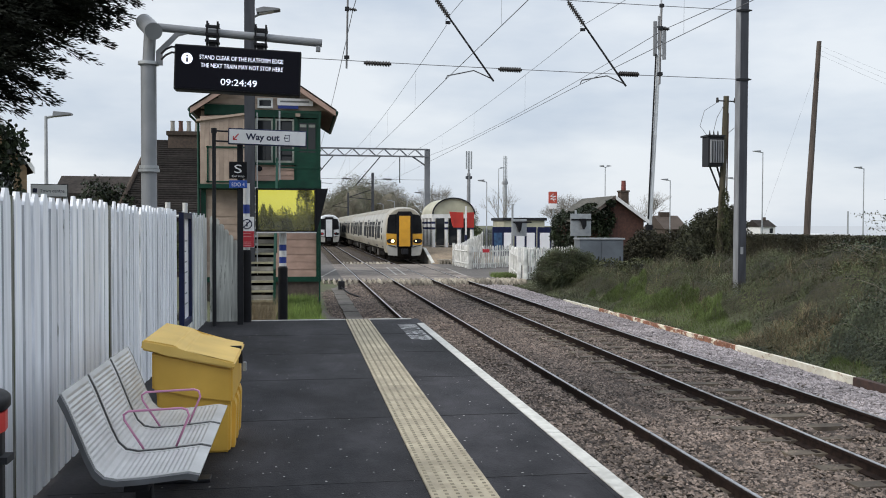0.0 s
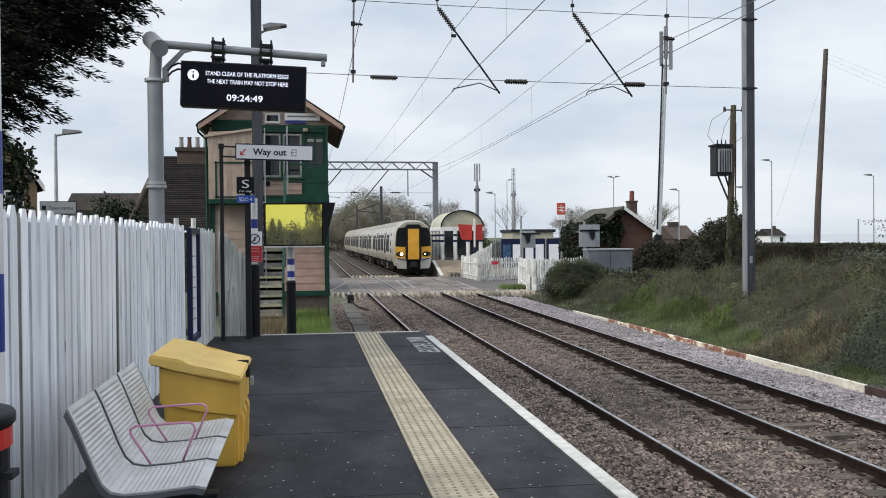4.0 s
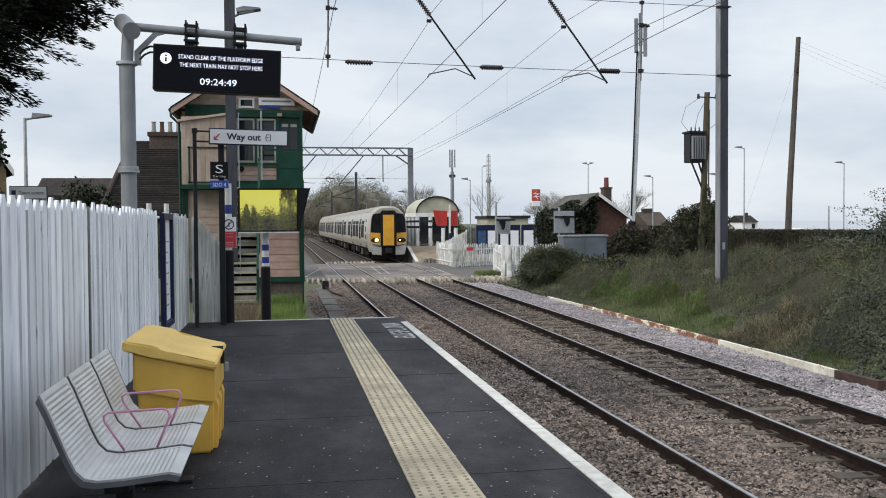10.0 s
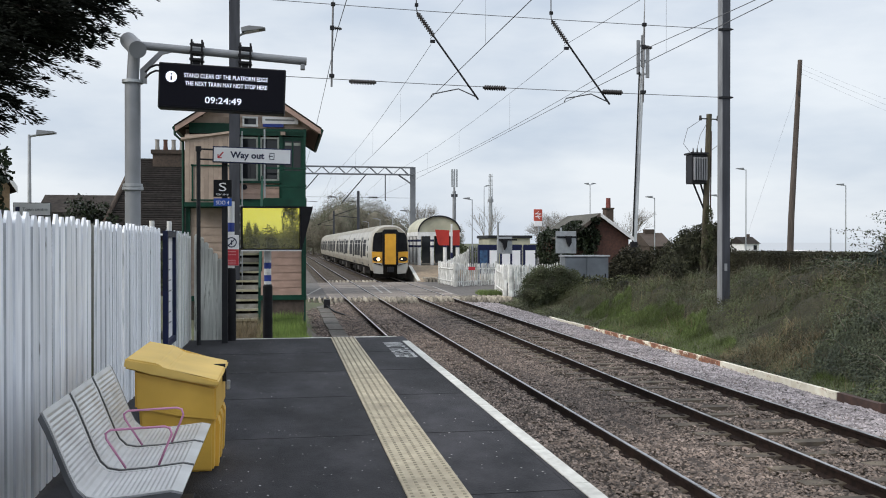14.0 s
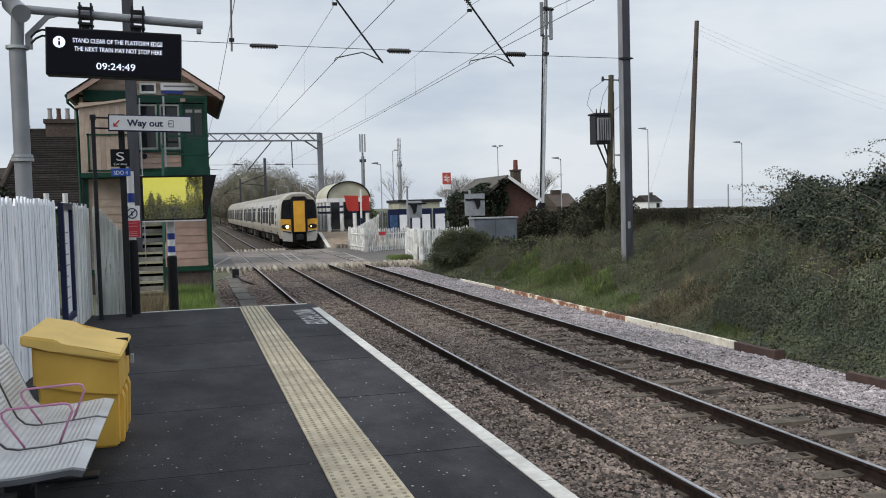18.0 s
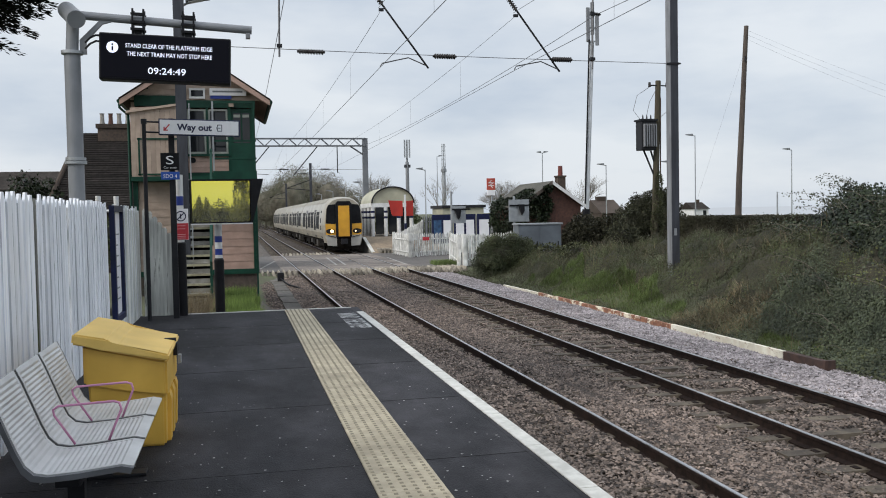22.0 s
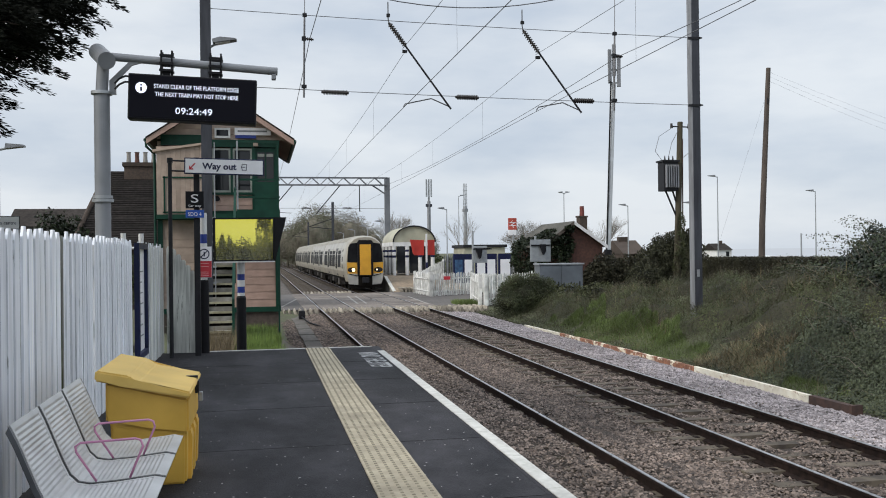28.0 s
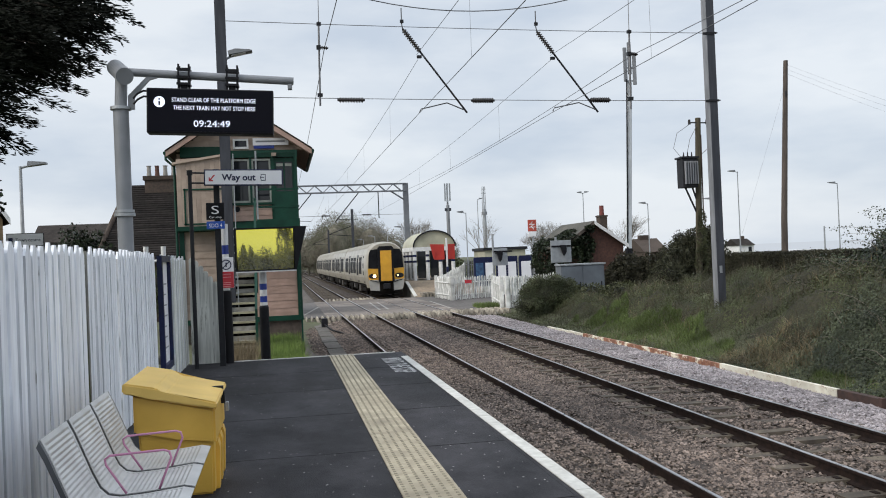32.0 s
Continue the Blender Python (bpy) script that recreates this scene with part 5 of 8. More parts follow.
for (x0, z0), (x1, z1), reg in (((3.31, 7.57), (4.93, 5.37), (3.65, 5.37)), ((6.92, 7.52), (8.54, 5.34), (7.26, 5.36))):
    a, b = Vector((x0, HY, z0)), Vector((x1, HY, z1))
    m = a.lerp(b, 0.27)
    insulator(a, m, 0.075, 10)
    part("registration_tube", tube(B(), m, b, 0.026, 0.026, 10), M_DARKSTEEL, span)
    wire([(x0 - 0.02, HY, z0 + 0.55), (x0 - 0.02, HY, z0 + 0.12), (x0, HY, z0)], 0.016, name="hanger")
    part("hanger_clip", box(B(), x0 - 0.06, x0 + 0.03, HY - 0.03, HY + 0.03, z0 + 0.16, z0 + 0.24), M_DARKSTEEL, span)
    c = a.lerp(b, 0.30)
    part("wire_clamp", box(B(), c.x - 0.14, c.x - 0.02, HY - 0.04, HY + 0.04, c.z - 0.10, c.z - 0.03), M_DARKSTEEL, span)
    e = a.lerp(b, 0.97)
    wire([(e.x, HY, e.z), (e.x - 0.48, HY, e.z + 0.20), (reg[0] + 0.06, HY, reg[1] + 0.11), (reg[0] + 0.01, HY, reg[1] + 0.02)], 0.017, name="steady_arm")

# running wires of both tracks, from behind the platform to the far gantry and beyond
GY = 72.0
for nm, xm, xc, zc, zm in (("a", 3.68, 3.65, 5.37, 6.78), ("b", 7.27, 7.26, 5.35, 6.75)):
    line = thing("contact_line", (xc, HY, 5.3), "overhead contact wire with messenger wire and droppers", "overhead line", "contact lines")
    xg = (3.45 if nm == "a" else 7.45)
    nodes = [(-28, xc + 0.12), (HY, xc), (GY, xg), (GY + 50, xg + 0.3), (GY + 110, xg - 0.1), (GY + 170, xg + 0.2)]
    for (ya, xa), (yb, xb) in zip(nodes, nodes[1:]):
        part("contact_wire", pipe(B(), sag((xa, ya, zc), (xb, yb, zc), 0.04, 6), 0.008, 5), M_WIRE, line)
        mess = sag((xa + (xm - xc), ya, zm), (xb, yb, zm + 0.12), 0.42, 16)
        part("messenger_wire", pipe(B(), mess, 0.0062, 5), M_WIRE, line)
        for k in (2, 5, 8, 11, 14):
            if ya < 100:
                p = mess[k]
                q = Vector((xa, ya, zc)).lerp(Vector((xb, yb, zc)), k / 16)
                part("dropper", tube(B(), p, q, 0.003, 0.003, 4), M_WIRE, line)
for rx, rz in ((1.27, 7.07), (9.62, 6.90)):
    ret = thing("return_wire", (rx, HY, rz), "single overhead return wire running beside the track", "overhead line", "return wires")
    run = sag((rx + 0.1, -28, rz + 0.05), (rx, HY, rz), 0.55, 12) + sag((rx, HY, rz), (rx + (0.05 if rx < 5 else -0.1), GY, rz + 0.05), 0.35, 12)[1:]
    part("wire", pipe(B(), run, 0.0095, 5), M_WIRE, ret)

M_GANTRY = mat("blue_grey_gantry_steel", (0.15, 0.16, 0.18), (0.115, 0.123, 0.14), scale=3, rough=0.6, bump=0.05, stain=0.2)
gan = thing("gantry", (4, GY, -1), "grey steel lattice portal gantry spanning both tracks", "gantry")
gx0, gx1 = -3.0, 9.95
for x in (gx0, gx1):
    part("gantry_leg", box(B(), x - 0.2, x + 0.2, GY - 0.2, GY + 0.2, -1.2, 7.65), M_GANTRY, gan)
for z in (7.05, 7.62):
    for yy in (GY - 0.2, GY + 0.2):
        part("chord", box(B(), gx0, gx1, yy - 0.04, yy + 0.04, z - 0.045, z + 0.045), M_GANTRY, gan)
k = 0
x = gx0 + 0.2
while x < gx1 - 0.7:
    a, b = ((x, 7.05), (x + 0.62, 7.62)) if k % 2 == 0 else ((x, 7.62), (x + 0.62, 7.05))
    for yy in (GY - 0.2, GY + 0.2):
        part("lattice_bar", tube(B(), (a[0], yy, a[1]), (b[0], yy, b[1]), 0.028, 0.028, 6), M_GANTRY, gan)
    x += 0.62
    k += 1
part("knee_brace", tube(B(), (8.75, GY, 7.05), (9.8, GY, 6.35), 0.06, 0.06, 8), M_GANTRY, gan)
for x0 in (1.9, 5.6):
    part("registration_tube", tube(B(), (x0 + 0.6, GY, 7.0), (x0 - 1.3, GY, 4.75), 0.04, 0.04, 8), M_DARKSTEEL, gan)
    part("steady_arm", tube(B(), (x0 - 1.2, GY, 4.95), (x0 + 0.5, GY, 4.85), 0.02, 0.02, 6), M_DARKSTEEL, gan)
part("drop_tube", tube(B(), (7.75, GY, 7.0), (7.75, GY, 4.95), 0.04, 0.04, 8), M_DARKSTEEL, gan)
part("span_wire", tube(B(), (-2, GY, 5.25), (9.8, GY, 5.2), 0.014, 0.014, 5), M_WIRE, gan)
for x0 in (-0.2, 3.2, 6.4):
    ins = insulator((x0, GY, 5.24), (x0 + 0.75, GY, 5.23), 0.07, 6, gan)
for x, y, z1 in ((9.6, 122, 8.6), (9.4, 180, 8.0), (-0.2, 180, 8.0)):
    m = hmast("overhead_mast", x, y, 0.33, -1, z1, "far grey overhead line mast beyond the station")
    part("cantilever", tube(B(), (x, y, 6.4), (x - 3.2 if x > 5 else x + 3, y, 5.3), 0.05, 0.05, 6), M_DARKSTEEL, m)
    part("cantilever", tube(B(), (x, y, 5.0), (x - 3.2 if x > 5 else x + 3, y, 5.3), 0.05, 0.05, 6), M_DARKSTEEL, m)

# ---------------------------------------------------------------- level crossing
M_DECK = mat("crossing_deck_panel", (0.225, 0.192, 0.166), (0.130, 0.110, 0.096), scale=7, rough=0.9, bump=0.3, bscale=60, stain=0.35, vary=0.28)
M_GUARD = mat("grey_trespass_timber", (0.46, 0.415, 0.34), (0.21, 0.185, 0.15), scale=8, rough=0.95, bump=0.3, stain=0.35, vary=0.35)
M_WORNLINE = mat("worn_road_line", (0.42, 0.40, 0.37), (0.24, 0.225, 0.205), scale=9, rough=0.85, bump=0.2, stain=0.3)
CY0, CY1 = 42.6, 59.2
road = thing("level_crossing", (5, 50, -1.2), "grey asphalt road and rubber deck panels crossing the rails", "level crossing", kind="structure")
for x0, x1 in ((-30, RAILS[0] - 0.75), (RAILS[3] + 0.75, 60)):
    part("road_surface", box(B(), x0, x1, CY0 if x0 > 0 else CY0, CY1, -1.2, -0.925), M_ROAD, road)
for x0, x1 in ((RAILS[0] - 0.74, RAILS[0] - 0.045), (RAILS[0] + 0.08, RAILS[1] - 0.08), (RAILS[1] + 0.045, RAILS[2] - 0.045), (RAILS[2] + 0.08, RAILS[3] - 0.08), (RAILS[3] + 0.045, RAILS[3] + 0.74)):
    n = int((CY1 - CY0) / 1.8)
    for i in range(n):
        y0 = CY0 + (CY1 - CY0) * i / n
        part("deck_panel", box(B(), x0, x1, y0 + 0.03, y0 + (CY1 - CY0) / n - 0.03, -1.1, -0.922), M_DECK, road)
for x0, y0, x1, y1 in ((0.9, 45.0, 1.9, 52.5), (4.75, 46.5, 5.05, 55.0), (5.2, 46.5, 5.5, 55.0), (8.1, 45.0, 8.4, 53.0)):
    part("road_marking", prism(B(), [(x0, y0), (x0 + 0.10, y0), (x1 + 0.10, y1), (x1, y1)], "z", -0.93, -0.916), M_WORNLINE, road, "worn pale road line")


def guard_mesh():
    return mesh_of("trespass_guard", prism(B(), [(-0.088, -0.04), (0.088, -0.04), (0.084, 0.0), (0.014, 0.205), (-0.014, 0.205), (-0.084, 0.0)], "y", -0.95, 0.95), M_GUARD)


GUARD = guard_mesh()
guards = thing("trespass_guards", (5, 41.6, -1.1), "ridged timber trespass guards beside the level crossing", "trespass guard", kind="structure")
# dark slabs added so that the valleys between ridges look shaded
for x0, x1 in ((0.9, 2.58), (2.76, 4.10), (4.27, 5.97), (6.13, 7.47), (7.64, 10.3)):
    part("guard_bed", box(B(), x0, x1, 40.66, 42.55, -1.2, -1.055), M_RAIL, guards, "dark slab added for the shade between the ridges")
for x0, x1 in ((1.0, 2.55), (2.80, 4.07), (4.32, 5.93), (6.18, 7.44), (7.72, 10.2)):
    x = x0
    while x < x1:
        g = new("trespass_guard", GUARD)
        g.parent = guards
        g.location = (x - 5, 0, 0.055)
        x += 0.238
for x0, x1 in ((2.80, 4.07), (4.32, 5.93)):
    x = x0
    while x < x1:
        g = new("trespass_guard", GUARD)
        g.parent = guards
        g.location = (x - 5, 18.6, 0.055)
        x += 0.238

# ---------------------------------------------------------------- far platform with shelter
M_RAMP = mat("brown_ramp_surface", (0.30, 0.23, 0.16), (0.22, 0.17, 0.12), scale=6, rough=0.9, bump=0.2, stain=0.3)
fp = thing("far_platform", (11, 100, -1.2), "far station platform with ramp and white edge line", "platform", kind="structure")
FPX = 8.62
part("platform_body", prism(B(), [(59.6, -1.0), (64.2, -0.02), (190, -0.02), (190, -1.3), (59.6, -1.3)], "x", FPX + 0.05, 14.0), M_CONCRETE, fp)
part("platform_surface", prism(B(), [(59.5, -0.985), (64.2, 0.0), (190, 0.0), (190, -0.02), (64.2, -0.02), (59.6, -1.0)], "x", FPX, 14.0), M_RAMP, fp)
part("edge_line", prism(B(), [(60.0, -0.87), (64.2, 0.008), (190, 0.008), (190, -0.08), (64.2, -0.08), (60.0, -0.95)], "x", FPX - 0.06, FPX + 0.16), M_WHITELINE, fp, "white painted platform edge")
for i in range(11):
    part("ramp_guard", box(B(), 9.0 + i * 0.24, 9.12 + i * 0.24, 59.0, 60.6, -0.96, -0.66, m=None), M_GUARD, fp)

M_BARREL = mat("cream_translucent_roof", (0.47, 0.455, 0.34), (0.40, 0.385, 0.29), scale=2, rough=0.5, bump=0.05, stain=0.2)
sh = thing("platform_shelter", (11.1, 69, 0), "platform shelter with cream barrel roof and white blue-banded posts", "shelter")
SX0, SX1, SY0, SY1, SE = 9.60, 12.55, 66.0, 72.0, 2.42
scx, srx, srz = (SX0 + SX1) / 2, (SX1 - SX0) / 2 + 0.08, 1.18
arc = [(scx + srx * math.cos(a), SE + srz * math.sin(a)) for a in (math.pi * k / 16 for k in range(17))]
inner = [(scx + (srx - 0.05) * math.cos(a), SE + (srz - 0.05) * math.sin(a)) for a in (math.pi * k / 16 for k in range(17))]
bm = B()
for k in range(16):
    prism(bm, [arc[k], arc[k + 1], inner[k + 1], inner[k]], "y", SY0, SY1)
part("barrel_roof", bm, M_BARREL, sh)
part("roof_end", prism(B(), inner, "y", SY0 + 0.10, SY0 + 0.13), M_BARREL, sh)
part("roof_end", prism(B(), inner, "y", SY1 - 0.13, SY1 - 0.10), M_BARREL, sh)
out2 = [(scx + (srx + 0.05) * math.cos(a), SE + (srz + 0.05) * math.sin(a)) for a in (math.pi * k / 16 for k in range(17))]
bm = B()
for k in range(16):
    prism(bm, [out2[k], out2[k + 1], inner[k + 1], inner[k]], "y", SY0 - 0.06, SY0 + 0.02)
part("arch_trim", bm, M_DARKSTEEL, sh)
for x in (SX0 - 0.12, SX1 - 0.02):
    part("fascia", box(B(), x, x + 0.14, SY0, SY1, SE - 0.28, SE + 0.02), M_WHITEPAINT, sh)
part("fascia", box(B(), SX0 + 0.02, SX1 - 0.02, SY0 - 0.02, SY0 + 0.06, SE - 0.28, SE), M_WHITEPAINT, sh)
for x, y in [(SX0, SY0 + 0.15 + 1.9 * k) for k in range(4)] + [(SX0 + 0.95 * k, SY0 + 0.1) for k in (1, 2, 3)]:
    part("post", tube(B(), (x, y, 0), (x, y, SE - 0.26), 0.14, 0.14, 12), M_WHITEPAINT, sh)
    for z in (1.30, 1.72):
        part("blue_band", tube(B(), (x, y, z), (x, y, z + 0.16), 0.145, 0.145, 12), M_NAVY, sh)
for y in (SY0 + 1.1, SY0 + 3.0, SY0 + 4.9):
    part("glazed_panel", box(B(), SX0 - 0.01, SX0 + 0.02, y - 0.75, y + 0.75, 0.15, SE - 0.3), M_GLASSDARK, sh)
part("back_panel", box(B(), SX1 - 0.06, SX1, SY0 + 0.2, SY1 - 0.2, 0.1, SE - 0.28), M_NAVY, sh)
for k in range(3):
    part("end_panel", box(B(), SX0 + 0.2 + 0.95 * k, SX0 + 0.8 + 0.95 * k, SY0 + 0.12, SY0 + 0.15, 0.15, SE - 0.3), M_GLASSDARK, sh)


def street_lamp(x, y, z0, h, arm, label, heads=1, r=0.06):
    lp = thing("street_lamp", (x, y, z0), label, "street lamp", "street lamps")
    part("column", tube(B(), (x, y, z0), (x, y, z0 + h), r, r * 0.6, 8), M_GALV, lp)
    for s in ((1,) if heads == 1 else (1, -1)):
        part("bracket", tube(B(), (x, y, z0 + h - 0.05), (x + s * arm, y, z0 + h + 0.06), r * 0.55, r * 0.5, 6), M_GALV, lp)
        ln = part("lantern", prism(B(), [(x + s * arm * 0.45, z0 + h - 0.02), (x + s * arm * 1.5, z0 + h + 0.05), (x + s * arm * 1.5, z0 + h + 0.10), (x + s * arm * 0.5, z0 + h + 0.14)], "y", y - 0.16, y + 0.16), M_GREYPAINT, lp)
    return lp


for y in (74, 86, 98, 112):
    street_lamp(13.6 if y < 64 else 9.9 + (y - 63) * 0.004, y, 0, 4.2, -0.5 if y > 64 else -0.4, "slim grey platform lamp on the far platform", r=0.05)
street_lamp(12.95, 63.2, -0.9, 5.6, -0.42, "tall grey lamp behind the platform shelter", r=0.05)

# ---------------------------------------------------------------- white picket fences and gates at the crossing
M_FARPICKET = mat("white_crossing_pickets", (0.88, 0.88, 0.86), (0.52, 0.52, 0.48), scale=3, rough=0.75, bump=0.15, stain=0.4, sscale=2.0, vary=0.16)
FARP = {}


def picket_run(p0, p1, h, label, pitch=0.155, w=0.092, top=True):
    a, b = Vector((*p0, 0)), Vector((*p1, 0))
    z0, z1 = (p0[2], p1[2]) if len(p0) > 2 else (-0.95, -0.95)
    a, b = Vector((p0[0], p0[1], z0)), Vector((p1[0], p1[1], z1))
    f = thing("crossing_fence", a, label, "fence", "white crossing fences")
    key = (h, w)
    if key not in FARP:
        FARP[key] = mesh_of("picket", prism(B(), [(-w / 2, 0.05), (w / 2, 0.05), (w / 2, h - 0.08), (0, h), (-w / 2, h - 0.08)], "y", -0.012, 0.012), M_FARPICKET)
    ang = math.atan2((b - a).y, (b - a).x)
    n = int((b - a).length / pitch)
    for i in range(n + 1):
        p = new("picket", FARP[key])
        p.parent = f
        p.location = (b - a) * (i / max(n, 1)) + Vector((0, 0, pk.uniform(-0.05, 0.05)))
        p.rotation_euler = (0, pk.uniform(-0.02, 0.02), ang)
    d = (b - a).normalized()
    nrm = Vector((-d.y, d.x, 0)) * 0.03
    for zz in (0.30, h - 0.35):
        part("rail", tube(B(), a + nrm + Vector((0, 0, zz)), b + nrm + Vector((0, 0, zz)), 0.035, 0.035, 6), M_FARPICKET, f)
    for q in (a, b):
        part("post", box(B(), q.x - 0.08, q.x + 0.08, q.y - 0.08, q.y + 0.08, q.z, q.z + h + 0.06), M_FARPICKET, f)
    return f


picket_run((10.05, 41.9, -0.95), (11.15, 48.2, -0.95), 1.45, "white picket fence beside the level crossing road")
picket_run((10.25, 41.6, -0.9), (13.9, 43.2, -0.75), 1.45, "white picket fence running behind the bush")
picket_run((9.72, 52.4, -0.95), (12.7, 54.6, -0.95), 1.38, "white picket wicket gate at the crossing")
picket_run((9.68, 52.6, -0.95), (9.55, 57.0, -0.95), 1.38, "white picket fence at the foot of the ramp")
picket_run((9.9, 58.6, -0.8), (12.9, 64.2, 0.0), 1.1, "white picket fence up the platform ramp")
picket_run((12.9, 58.0, -0.9), (14.0, 50.0, -0.9), 1.2, "white picket fence by the poster boards")
gp = single("gate_notice", box(B(), 10.55, 10.95, 52.78, 52.80, 0.02, 0.22), M_SIGNRED, "small red notice plate on the white gate", "sign")

red = thing("red_crossing_target", (9.5, 53.8, -0.95), "bright red angled crossing target boards on a white post", "crossing sign")
part("post", box(B(), 9.655, 9.745, 53.6, 53.72, -0.95, 2.75), M_WHITEPAINT, red)
part("blue_sleeve", box(B(), 9.64, 9.76, 53.58, 53.74, 0.7, 1.05), M_NAVY, red)
M_TARGET = mat("target_red", (0.52, 0.036, 0.022), (0.45, 0.03, 0.02), scale=3, rough=0.5, bump=0.04, stain=0.12)
part("target_board", prism(B(), [(8.72, 2.42), (9.58, 2.38), (9.58, 1.48), (9.02, 1.48), (8.92, 1.60)], "y", 53.8, 53.84), M_TARGET, red)
part("target_board", prism(B(), [(9.80, 2.38), (10.22, 2.40), (10.22, 1.48), (9.80, 1.48)], "y", 53.8, 53.84), M_TARGET, red)
part("target_fold", prism(B(), [(8.72, 2.42), (9.02, 2.0), (8.98, 1.48), (8.90, 1.60)], "y", 53.74, 53.80), M_TARGET, red)

# back of road signs and lights
for x, y, z0, label in ((13.06, 42.0, -0.6, "back of a grey square road sign on its post"), (11.3, 47.5, -0.9, "back of a grey crossing light board on a pole")):
    s = thing("road_sign", (x, y, z0), label, "road sign", "crossing signs")
    big = x > 12
    part("post", tube(B(), (x - 0.22, y + 0.06, z0), (x - 0.22, y + 0.06, 2.35 if big else 2.75), 0.055, 0.055, 10), M_GALV, s)
    if big:
        part("sign_plate", box(B(), 12.56, 13.58, y, y + 0.03, 1.12, 2.18, 0.02), M_GALV, s)
        part("light_hood", prism(B(), [(13.02, 1.95), (13.28, 1.95), (13.28, 1.62), (13.18, 1.45), (13.10, 1.65)], "y", y - 0.22, y), M_BLACK, s)
        part("cross_bar", box(B(), 12.6, 13.55, y - 0.05, y, 1.86, 1.94), M_BLACK, s)
    else:
        part("sign_plate", box(B(), 11.10, 11.85, y, y + 0.03, 1.05, 1.95, 0.02), M_GALV, s)
        part("light_hood", prism(B(), [(11.2, 1.78), (11.55, 1.78), (11.5, 1.4), (11.4, 1.25), (11.32, 1.5)], "y", y - 0.22, y), M_BLACK, s)
        part("cross_bar", box(B(), 11.1, 12.1, y - 0.05, y, 1.75, 1.83), M_BLACK, s)
        part("barrier_pedestal", box(B(), 11.0, 11.25, y + 0.1, y + 0.35, -0.9, 0.3), M_WHITEPAINT, s)

# poster boards
M_POSTERBLUE = mat("poster_blue", (0.05, 0.13, 0.26), (0.02, 0.05, 0.12), scale=5, rough=0.5, bump=0.02)
for i, (x0, x1) in enumerate(((11.83, 13.15), (13.25, 14.65), (14.75, 15.6))):
    nb = thing("poster_board", ((x0 + x1) / 2, 56, -0.9), "blue framed station poster board with printed sheets", "notice board", "poster boards")
    part("frame", box(B(), x0, x1, 56, 56.08, -0.3, 1.5, 0.01), M_NAVY, nb)
    part("header", box(B(), x0, x1, 55.98, 56.0, 1.3, 1.52), M_NAVY, nb)
    w = (x1 - x0)
    for a, b in ((0.08, 0.45), (0.55, 0.92)) if i < 2 else ((0.15, 0.9),):
        sheet = part("poster", box(B(), x0 + w * a, x0 + w * b, 55.985, 55.999, 0.12, 1.16), M_POSTERBLUE if (i == 0 and a < 0.1) else M_SIGNWHITE, nb)
    for x in (x0 + 0.05, x1 - 0.05):
        part("leg", tube(B(), (x, 56.04, -0.95), (x, 56.04, 1.5), 0.05, 0.05, 8), M_NAVY, nb)

st = thing("station_sign", (13.97, 50, -0.9), "red and white station symbol panel on a grey post", "station sign")
part("post", tube(B(), (14.02, 50, -0.9), (14.02, 50, 2.6), 0.055, 0.055, 10), M_GALV, st)
part("panel", box(B(), 13.74, 14.22, 49.95, 50.05, 2.86, 3.52, 0.01), mat("faded_sign_red", (0.50, 0.085, 0.055), (0.44, 0.07, 0.045), scale=3, rough=0.5, bump=0.03), st)
part("lower_panel", box(B(), 13.76, 14.20, 49.95, 50.05, 2.56, 2.85, 0.01), M_SIGNWHITE, st)
bm = B()
for z in (3.10, 3.26):
    box(bm, 13.80, 14.16, 49.94, 49.948, z - 0.018, z + 0.018)
prism(bm, [(13.86, 3.12), (13.92, 3.12), (14.10, 3.24), (14.04, 3.24)], "y", 49.94, 49.948)
prism(bm, [(13.86, 3.28), (13.90, 3.28), (14.02, 3.40), (13.98, 3.40)], "y", 49.94, 49.948)
prism(bm, [(13.96, 3.08), (14.0, 3.08), (14.08, 2.97), (14.04, 2.97)], "y", 49.94, 49.948)
part("symbol_bars", bm, M_SIGNWHITE, st)

# low flat building and palisade behind the boards
fb = thing("flat_roofed_building", (14.5, 72, -0.9), "low cream flat-roofed equipment building behind palisade fencing", "building")
part("wall", box(B(), 15.75, 19.05, 70, 74, -1.0, 2.0), M_BARREL, fb)
part("roof", box(B(), 15.62, 19.2, 69.85, 74.15, 2.0, 2.22), M_DARKSTEEL, fb)
part("door", box(B(), 16.9, 17.5, 69.96, 69.999, -0.9, 1.2), M_GREYPAINT, fb)
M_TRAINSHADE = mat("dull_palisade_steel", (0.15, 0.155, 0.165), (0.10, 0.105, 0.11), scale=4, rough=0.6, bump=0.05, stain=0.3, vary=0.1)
pal = thing("palisade_fence", (15, 63, -0.9), "grey steel palisade security fence", "fence")
PALE = mesh_of("pale", prism(B(), [(-0.04, 0), (0.04, 0), (0.04, 2.2), (0, 2.35), (-0.04, 2.2)], "y", -0.008, 0.008), M_TRAINSHADE)
for i in range(42):
    p = new("pale", PALE)
    p.parent = pal
    p.location = (-2.3 + i * 0.15, 0, 0)
for z in (0.3, 1.9):
    part("rail", box(B(), 12.7, 19.0, 63.01, 63.06, -0.9 + z, -0.85 + z), M_GREYPAINT, pal)

